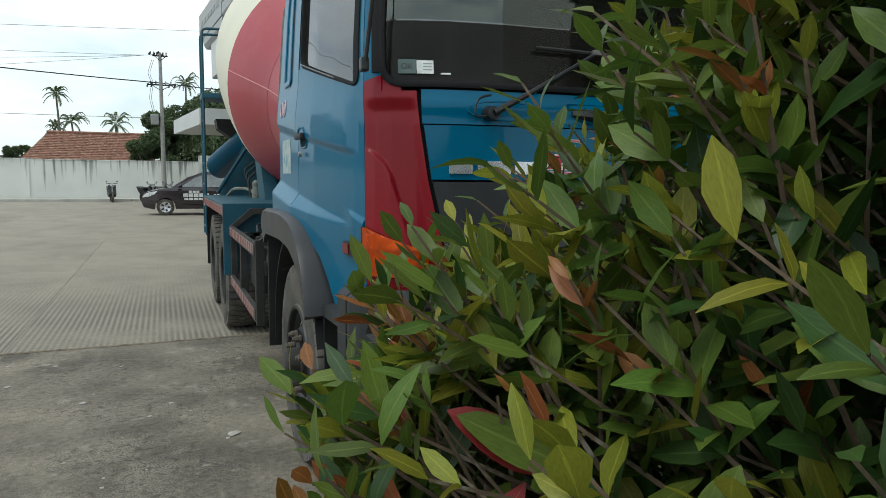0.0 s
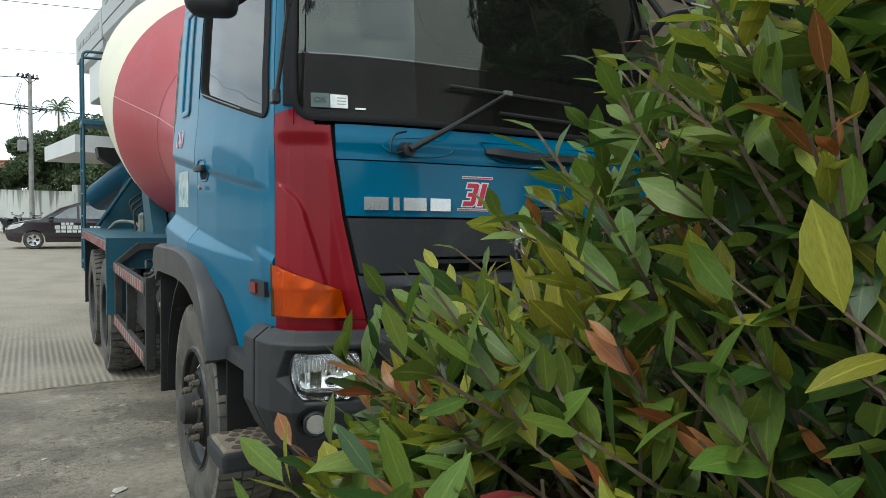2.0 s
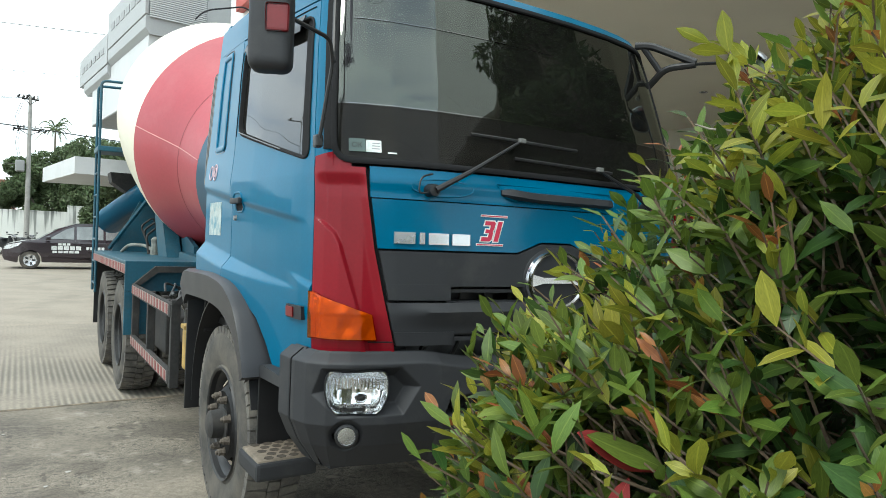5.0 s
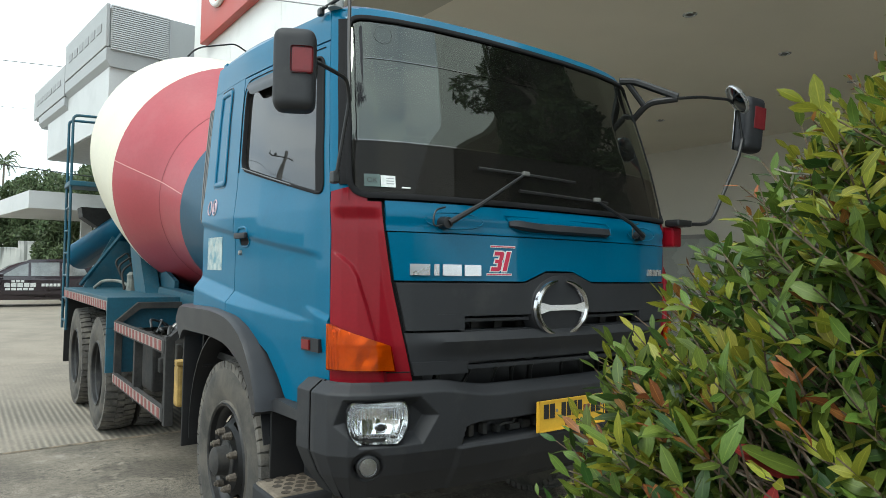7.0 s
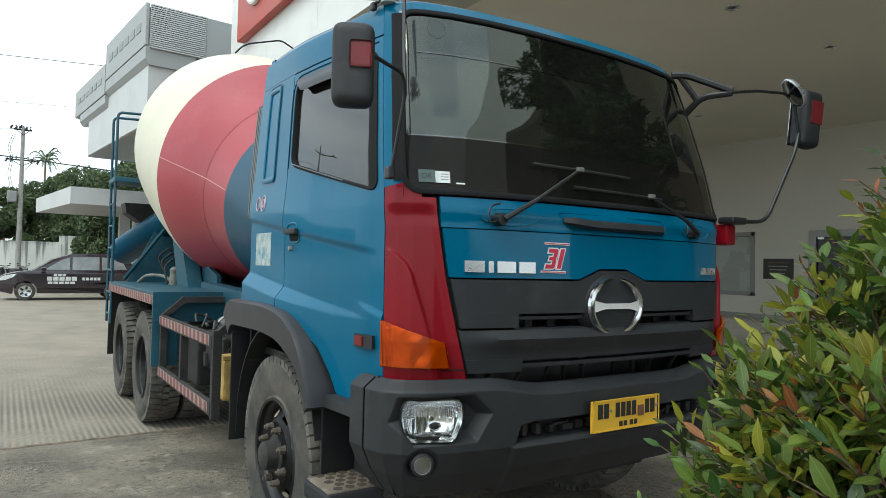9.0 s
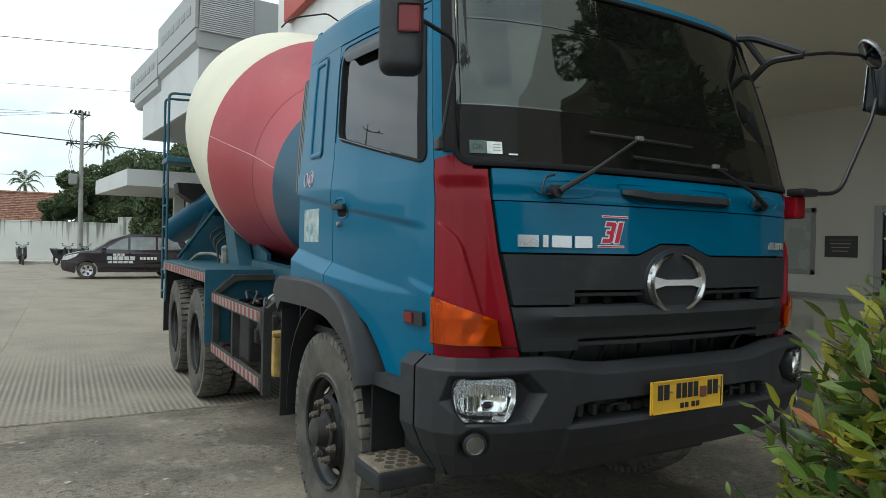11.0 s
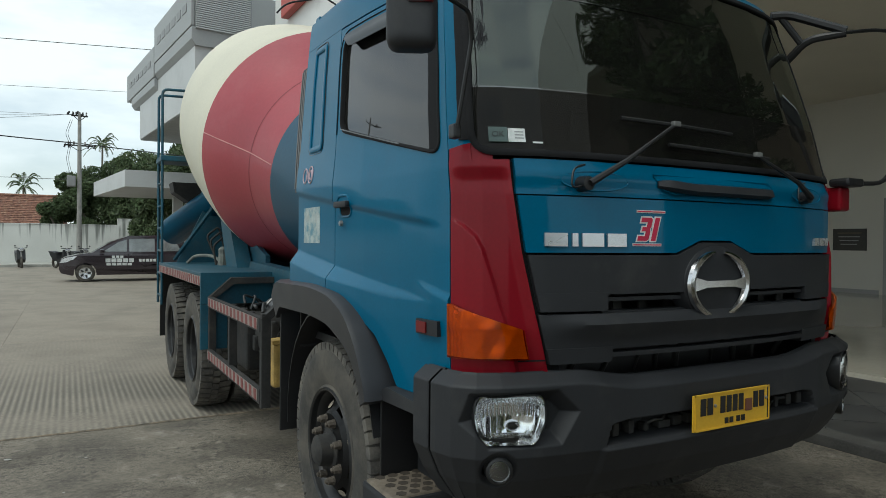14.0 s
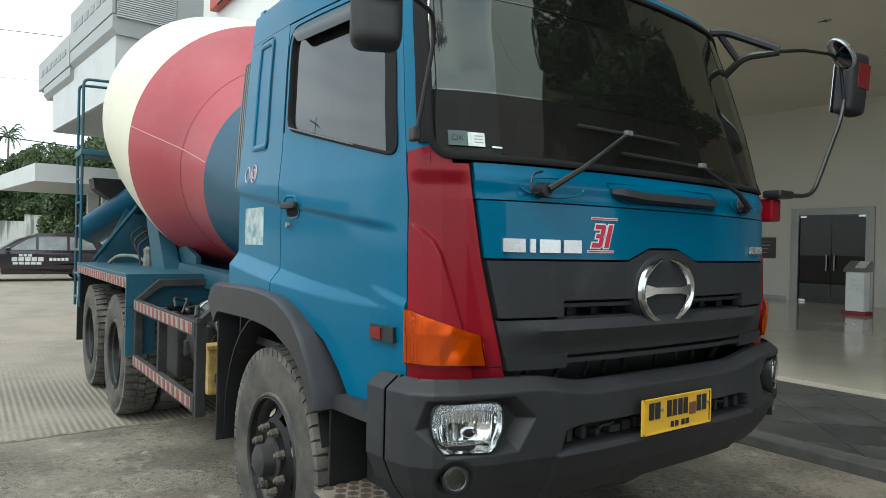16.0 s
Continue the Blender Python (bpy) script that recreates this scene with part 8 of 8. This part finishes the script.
car_pane([(1.35, 1.06), (1.85, 1.40), (2.12, 1.50), (2.12, 1.06)])
car_pane([(2.2, 1.06), (2.2, 1.52), (3.05, 1.54), (3.05, 1.06)])
car_pane([(3.13, 1.06), (3.13, 1.53), (3.75, 1.48), (3.95, 1.1)])
for cx in (0.80, 3.52):
    for yy in (0.0, 1.50):
        wh = part("wheel", lathe(bmesh.new(), [(0, 0.20), (0.0, 0.29), (0.03, 0.31), (0.17, 0.31), (0.2, 0.29), (0.2, 0.20)], 28, pose(cx, yy - 0.01, 0.31, 0, 0, 90), True), RUBBER, car, smooth=True)
        part("hub_cap", lathe(bmesh.new(), [(0.03, 0.0), (0.02, 0.08), (0.005, 0.2), (0.1, 0.2), (0.12, 0.0)], 20, pose(cx, yy, 0.31, 0, 0, 90)), SILVER, wh)
        for k in range(5):
            a = radians(72 * k + 18)
            part("hub_slot", one_box(-0.03, 0.03, -0.006, 0.012, 0.07, 0.17, 0.005, 1, pose(cx, yy, 0.31) @ Matrix.Rotation(a, 4, "Y")), BLACK, wh)
for x0, x1, z0, z1 in ((1.62, 2.02, 0.84, 0.92), (1.42, 2.36, 0.68, 0.82), (2.5, 3.1, 0.70, 0.80), (1.45, 2.30, 0.57, 0.65)):
    n = 5 if x1 - x0 > 0.6 else 3
    for k in range(n):
        w = (x1 - x0) / n
        part("text_bar", one_box(x0 + w * k + 0.01, x0 + w * (k + 1) - 0.02, -0.006, -0.001, z0, z1), WHITE, body)
for y0, y1 in ((0.0, 0.05), (1.65, 1.70)):
    bm = bmesh.new()
    prism(bm, [(0.03, 0.66), (0.06, 0.765), (0.20, 0.845), (0.56, 0.915), (0.44, 0.79), (0.22, 0.69)], "y", y0, y1)
    part("head_lamp", car_skin(bm, 0.008), SILVER, car)
part("grille", one_box(-0.006, 0.02, 0.42, 1.28, 0.50, 0.66, 0.01), BLACK, car)
part("door_mirror", one_box(1.25, 1.4, -0.16, -0.02, 1.02, 1.14, 0.03), CAR, car)
for x in (2.16, 3.09):
    part("door_gap", one_box(x, x + 0.012, -0.003, 0.01, 0.32, 1.03), BLACK, body)

# ---- motorcycles by the wall ----
def motorcycle(x, y, yaw, label):
    t = holder("motorcycle", label, "motorcycle", pose(x, y, 0.0, 0, 0, yaw), "motorcycles by the wall")
    for yy in (0.0, 1.22):
        part("wheel", lathe(bmesh.new(), [(-0.05, 0.2), (-0.05, 0.27), (0, 0.30), (0.05, 0.27), (0.05, 0.2)], 20, pose(0, yy, 0.30), True), RUBBER, t, smooth=True)
    bm = bmesh.new()
    prism(bm, [(0.05, 0.45), (0.25, 0.95), (0.40, 0.55), (0.75, 0.50), (0.85, 0.78), (1.55, 0.88), (1.35, 0.62), (1.1, 0.42), (0.4, 0.28)], "x", -0.19, 0.19)
    part("body", bm, BLACK, t)
    part("seat", one_box(-0.13, 0.13, 0.75, 1.45, 0.76, 0.84, 0.03), SEAT, t)
    part("handlebar", tube(bmesh.new(), [(-0.27, 0.28, 1.04), (0, 0.2, 1.0), (0.27, 0.28, 1.04)], 0.02, 8), BLACK, t)
    part("front_fork", tube(bmesh.new(), [(0, 0.0, 0.3), (0, 0.22, 1.0)], 0.04, 8), STEEL, t)
    part("head_lamp", one_box(-0.1, 0.1, 0.08, 0.2, 0.86, 1.0, 0.03), SILVER, t)
    for s in (-1, 1):
        part("mirror", one_box(s * 0.26 - 0.04, s * 0.26 + 0.04, 0.24, 0.27, 1.10, 1.16, 0.01), BLACK, t)


motorcycle(-4.25, 37.8, 8, "black scooter parked by the white wall")
motorcycle(-2.15, 36.5, 30, "dark motorcycle parked beside the car")
motorcycle(-1.4, 36.6, 20, "dark motorcycle parked beside the car")

# ---- hedge bush beside the camera's way ----
BC = Vector((-0.70, -2.15, 0))
BUSH_R = [(0.0, 0.8), (0.4, 1.0), (0.9, 1.08), (1.2, 1.065), (1.4, 0.96), (1.5, 0.865), (1.65, 0.745), (1.78, 0.60), (1.88, 0.46), (1.98, 0.28), (2.06, 0.10), (2.10, 0.03)]
BUSH_A = [(0.0, 0.72), (1.3, 0.74), (1.9, 0.80), (2.2, 0.86), (2.36, 0.92), (2.47, 0.985), (2.62, 1.01), (2.74, 0.985), (3.0, 0.87), (3.3, 0.80), (4.0, 0.80), (6.3, 0.80)]
LEAF_GREEN = leaf_material("glossy_green_leaf", (0.092, 0.144, 0.024), 0.42, 0.3, 0.34, True)
# darker green for some outer leaves, and for inner ones to carry the bush's shade
LEAF_DARK = leaf_material("dark_and_shaded_leaf", (0.036, 0.078, 0.018), 0.40, 0.25, 0.4, True)
LEAF_LIME = leaf_material("young_yellow_green_leaf", (0.232, 0.246, 0.030), 0.42, 0.38, 0.28, True)
LEAF_RED = leaf_material("young_coppery_red_leaf", (0.25, 0.11, 0.030), 0.36, 0.32, 0.4, True)
TWIG = material("grey_brown_twig", (0.105, 0.072, 0.045), 0.9, 0, 0.3, 30, 150, 0.4, dirt=(0.26, 0.24, 0.2), dirt_at=(0.55, 0.75), dirt_scale=40)
TWIG_PALE = material("pale_dead_twig", (0.30, 0.27, 0.23), 0.9, 0, 0.3, 40, 200, 0.4)
SOILBED = material("dark_bed_soil", (0.05, 0.038, 0.028), 0.95, 0, 0.4, 6, 60, 0.8)


def leaf_shape(curl, fold, n=4):
    """One pointed leaf, 1 long, along y, as verts and faces: two halves folded at the midrib, the tip curled down."""
    vs, fs = [], []
    for i in range(n + 1):
        t = i / n
        w = table(t, [(0, 0.006), (0.12, 0.065), (0.3, 0.145), (0.5, 0.175), (0.68, 0.165), (0.85, 0.110), (0.94, 0.055), (1.0, 0.006)])
        z = -curl * t * t + 0.05 * math.sin(2.4 * math.pi * t) * fold
        for s in (-1, 0, 1):
            vs.append((s * w * (1 + 0.10 * math.sin(7 * t + s)), t, z + (fold * w * (0.7 + 0.6 * math.sin(5 * t + 2 * s)) if s else 0.0)))
    for i in range(n):
        a = 3 * i
        fs += [(a, a + 1, a + 4, a + 3), (a + 1, a + 2, a + 5, a + 4)]
    return np.array(vs), fs


def leaf_uv(me, nv):
    """Across -1 to 1 and along 0 to 1 for every leaf of a mesh; each leaf has the same order of vertices."""
    lay = me.uv_layers.new(name="leaf")
    idx = np.zeros(len(me.loops), dtype=np.int32)
    me.loops.foreach_get("vertex_index", idx)
    k = idx % nv
    uv = np.stack([(k % 3) - 1.0, (k // 3) / (nv // 3 - 1)], 1).astype(np.float32)
    lay.data.foreach_set("uv", uv.ravel())


BENDS = ((0.05, 0.20), (0.22, 0.40), (0.45, 0.15), (-0.15, 0.5), (0.30, 0.30))
SHAPES = [leaf_shape(c, f) for c, f in BENDS]
FINE = [leaf_shape(c, f, 9) for c, f in BENDS]
PLAIN = [leaf_shape(c, f, 3) for c, f in BENDS]
rb = random.Random(77)


def bush_r(z, a=2.4):
    return table(z, BUSH_R) * (1 + (table(a, BUSH_A) - 1) * (1 - 0.5 * smooth01((z - 1.4) / 0.5)))


def lumps(a, z):
    return 0.07 * noise.noise(Vector((math.cos(a) * 2.2, math.sin(a) * 2.2, z * 2.6))) + 0.03 * noise.noise(Vector((math.cos(a) * 6, math.sin(a) * 6, z * 6 + 5)))


def orient(base, d, nrm, length, width):
    d = d.normalized()
    side = d.cross(nrm)
    if side.length < 1e-4:
        side = d.orthogonal()
    side.normalize()
    up = side.cross(d)
    return Matrix(((side.x * width, d.x * length, up.x * length, base.x), (side.y * width, d.y * length, up.y * length, base.y), (side.z * width, d.z * length, up.z * length, base.z), (0, 0, 0, 1)))


bush = holder("hedge_bush", "dense leafy hedge bush with glossy green and coppery young leaves", "bush")
sprigs = []
SPOT = Vector((-1.580, -1.775, 1.305))
CLEAR = [Vector((-1.756, -2.112, 1.465)), Vector((-1.79, -2.06, 1.475)), Vector((-1.90, -2.05, 1.49)), Vector((-2.0, -2.18, 1.49))]
while len(sprigs) < 16500:
    a = rb.uniform(0, 2 * math.pi)
    z = rb.uniform(0.12, 2.12) if rb.random() < 0.93 else rb.uniform(1.75, 2.12)
    # the side away from the yard is never seen: keep it thinner
    if (a < 0.8 or a > 4.5) and rb.random() < 0.88 or 3.5 < a <= 4.5 and rb.random() < 0.5:
        continue
    if rb.random() > (bush_r(z) + 0.15) / 1.2:
        continue
    depth = rb.random() ** 1.5 * (0.36 if z < 1.75 else 0.5)
    r = max(0.0, bush_r(z, a) * (1 + lumps(a, z)) - 0.024 - depth)
    base = BC + Vector((r * math.cos(a), r * math.sin(a), z))
    # hollows between the sprays
    if depth < 0.15 and noise.noise(base * 8.5) < -0.20 and rb.random() < 0.88:
        continue
    sprigs.append((base, a, z, depth))
# a fuller flank towards the start of the way
rf = random.Random(77)
for k in range(80):
    a, z = rf.uniform(2.52, 2.74), rf.uniform(1.22, 1.345)
    r = bush_r(z, a) * (1 + 0.5 * lumps(a, z)) + rf.uniform(-0.05, -0.012)
    sprigs.append((BC + Vector((r * math.cos(a), r * math.sin(a), z)), a, z, 0.05))
kinds = {"g": [[], [], 0], "d": [[], [], 0], "l": [[], [], 0], "r": [[], [], 0], "i": [[], [], 0]}
near = []
twig_bm = bmesh.new()
for base, a, z, depth in sprigs:
    slope = 0.25 + 0.9 * smooth01((z - 1.2) / 0.8)
    out = Vector((math.cos(a), math.sin(a), slope)).normalized()
    grow = (out * 0.7 + Vector((rb.uniform(-0.5, 0.5), rb.uniform(-0.5, 0.5), rb.uniform(0.1, 0.9)))).normalized()
    stem = rb.uniform(0.05, 0.12)
    tip = base + grow * stem
    if min((tip - c).length for c in CLEAR) < 0.24 or min((base - c).length for c in CLEAR) < 0.20:
        continue
    twig_pts = [base - grow * 0.05, base, tip]
    tube(twig_bm, twig_pts, [0.0020, 0.0016, 0.0010], 3, False)
    young = rb.random()
    pairs = rb.randint(3, 5)
    for k in range(pairs + 1):
        t = k / pairs
        p = base.lerp(tip, t)
        spin = rb.uniform(0, math.pi)
        for s in (0, 1):
            if k == pairs and s or depth > 0.2 and rb.random() < 0.3:
                continue
            e1 = grow.orthogonal().normalized()
            e2 = grow.cross(e1)
            an = spin + s * math.pi
            lat = e1 * math.cos(an) + e2 * math.sin(an)
            d = (lat * (1.0 - 0.45 * t) + grow * (0.35 + 0.6 * t) + Vector((rb.uniform(-0.25, 0.25), rb.uniform(-0.25, 0.25), rb.uniform(-0.1, 0.45)))).normalized()
            L = rb.uniform(0.028, 0.062) * (1.0 - 0.25 * t)
            # deep leaves take the darker green: inner shade put into their colour
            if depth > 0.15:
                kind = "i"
            elif young < (0.15 if depth < 0.06 else 0.08) and t > 0.6:
                kind = "r"
            # young pale leaves; their share grows with height partly to paint a brighter top
            elif young < table(z, [(0.9, 0.26), (1.3, 0.42), (1.7, 0.62)]) and t > 0.34:
                kind = "l"
            else:
                kind = "g" if rb.random() < 0.8 else "d"
            if kind == "r":
                L *= 0.75
            L *= 0.60 + 0.42 * (1 - smooth01((min((p - c).length for c in CLEAR) - 0.45) / 0.45))
            nrm = (grow * 0.8 + Vector((0, 0, 0.8)) + Vector((rb.uniform(-0.8, 0.8), rb.uniform(-0.8, 0.8), rb.uniform(-0.5, 0.3)))).normalized()
            mt = orient(p, d, nrm, L, L * rb.uniform(0.85, 1.25))
            sh = rb.randrange(5)
            dist = min((p - c).length for c in CLEAR)
            if dist < 0.20 or (p - SPOT).length < 0.045 or (p + d * L - SPOT).length < 0.045 or (p - (SPOT + CLEAR[0]) / 2).length < 0.10:
                continue
            if dist < 0.62 and depth < 0.14 and len(near) < 300:
                near.append((mt, sh, kind))
            else:
                v, f = (PLAIN if kind in "id" else SHAPES)[sh]
                m4 = np.array(mt)
                w = v @ m4[:3, :3].T + m4[:3, 3]
                store = kinds[kind]
                store[0].append(w)
                store[1].append(np.array(f) + store[2])
                store[2] += len(w)
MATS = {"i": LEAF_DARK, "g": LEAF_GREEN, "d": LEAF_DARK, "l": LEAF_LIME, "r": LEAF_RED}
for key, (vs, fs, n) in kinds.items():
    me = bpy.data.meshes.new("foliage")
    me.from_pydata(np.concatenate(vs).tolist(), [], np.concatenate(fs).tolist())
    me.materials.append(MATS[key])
    leaf_uv(me, 12 if key in "id" else 15)
    for f in me.polygons:
        f.use_smooth = True
    ob = new("foliage", me)
    ob.parent = bush
    tagged(ob, kind="stuff")
tagged(part("twig_work", twig_bm, TWIG, bush), kind="stuff")
shared = {}
for mt, sh, key in near:
    if (sh, key) not in shared:
        v, f = FINE[sh]
        me = bpy.data.meshes.new("leaf")
        me.from_pydata(v.tolist(), [], f)
        me.materials.append(MATS[key])
        leaf_uv(me, 30)
        for q in me.polygons:
            q.use_smooth = True
        shared[(sh, key)] = me
    ob = new("leaf", shared[(sh, key)])
    ob.matrix_basis = mt
    ob.parent = bush
for k in range(14):
    a, z1 = rb.uniform(1.2, 5.0), rb.uniform(0.5, 1.95)
    r1 = bush_r(z1, a) * rb.uniform(0.42, 0.58)
    end = BC + Vector((r1 * math.cos(a), r1 * math.sin(a), z1))
    if min((end - c).length for c in CLEAR) < 0.45:
        continue
    foot = BC + Vector((rb.uniform(-0.25, 0.25), rb.uniform(-0.25, 0.25), 0.0))
    m1 = foot.lerp(end, 0.45) + Vector((rb.uniform(-0.1, 0.1), rb.uniform(-0.1, 0.1), 0.18))
    m2 = foot.lerp(end, 0.8) + Vector((rb.uniform(-0.05, 0.05), rb.uniform(-0.05, 0.05), 0.06))
    spine = []
    for i in range(13):
        q = i / 12
        c = foot * (1 - q) ** 3 + m1 * 3 * q * (1 - q) ** 2 + m2 * 3 * q * q * (1 - q) + end * q ** 3
        spine.append(c + Vector((rb.uniform(-1, 1), rb.uniform(-1, 1), rb.uniform(-1, 1))) * 0.014 * min(1, i))
    part("branch", tube(bmesh.new(), spine, [0.009 - 0.0006 * i for i in range(13)], 6), TWIG, bush, smooth=True)
# bare dead twigs that stick out between the leaves
for k in range(130):
    a, z1 = rb.uniform(1.3, 4.2), rb.uniform(0.6, 1.9)
    r1 = bush_r(z1, a) - rb.uniform(0.05, 0.16)
    p0 = BC + Vector((r1 * math.cos(a), r1 * math.sin(a), z1))
    if min((p0 - c).length for c in CLEAR) < 0.55:
        continue
    pts = [p0 - Vector((math.cos(a), math.sin(a), 0.4)) * 0.12, p0]
    d = Vector((math.cos(a) * 0.5 + rb.uniform(-0.6, 0.6), math.sin(a) * 0.5 + rb.uniform(-0.6, 0.6), rb.uniform(0.2, 1.0))).normalized()
    for i in range(4):
        d = (d + Vector((rb.uniform(-0.7, 0.7), rb.uniform(-0.7, 0.7), rb.uniform(-0.4, 0.5)))).normalized()
        pts.append(pts[-1] + d * rb.uniform(0.018, 0.045))
    if min((q - c).length for c in CLEAR for q in pts) < 0.4:
        continue
    part("bare_twig", tube(bmesh.new(), pts, [0.0030, 0.0026, 0.0022, 0.0019, 0.0015, 0.0009], 5), TWIG_PALE, bush)
# one spray of large leaves, red beneath, close to the start of the way
spot, side_v, up_v, to_eye = SPOT, Vector((0.905, -0.42, 0.0)), Vector((0.14, 0.31, 0.94)), Vector((-0.39, -0.845, 0.36))
LEAF_CRIMSON = leaf_material("crimson_leaf", (0.27, 0.050, 0.030), 0.40, 0.25, 0.1, True)
for at, way, length, mat, turn in (((0.050, -0.012, 0.010), (-0.92, 0.42), 0.078, LEAF_GREEN, 0.5), ((0.046, -0.014, 0.0), (-0.98, 0.50), 0.082, LEAF_CRIMSON, -0.1), ((0.020, -0.018, -0.004), (-0.55, -0.85), 0.058, LEAF_CRIMSON, 0.2), ((0.055, -0.02, 0.0), (-0.30, -0.95), 0.055, LEAF_GREEN, -0.4)):
    v, f = FINE[0]
    me = bpy.data.meshes.new("leaf")
    me.from_pydata(v.tolist(), [], f)
    me.materials.append(mat)
    leaf_uv(me, 30)
    for q in me.polygons:
        q.use_smooth = True
    ob = new("leaf", me)
    ob.matrix_basis = orient(spot + side_v * at[0] + up_v * at[1] + to_eye * at[2], side_v * way[0] + up_v * way[1], to_eye + side_v * turn * 0.5 + up_v * 0.4, length, length)
    ob.parent = bush
part("leaf_stalk", tube(bmesh.new(), [spot + side_v * 0.055 - up_v * 0.02, spot + side_v * 0.10 - up_v * 0.05 - to_eye * 0.03, spot + side_v * 0.17 - up_v * 0.09 - to_eye * 0.10], [0.0016, 0.002, 0.003], 6), TWIG, bush)
bed = bmesh.new()
lathe(bed, [(-0.02, 1.25), (0.05, 1.2), (0.08, 0.9), (0.1, 0.0)], 32, Matrix.Translation(BC) @ pose(0, 0, 0, 0, -90, 0))
tagged(make(bed, "planting_bed", SOILBED), "dark soil bed under the hedge bush", "bed", kind="structure")
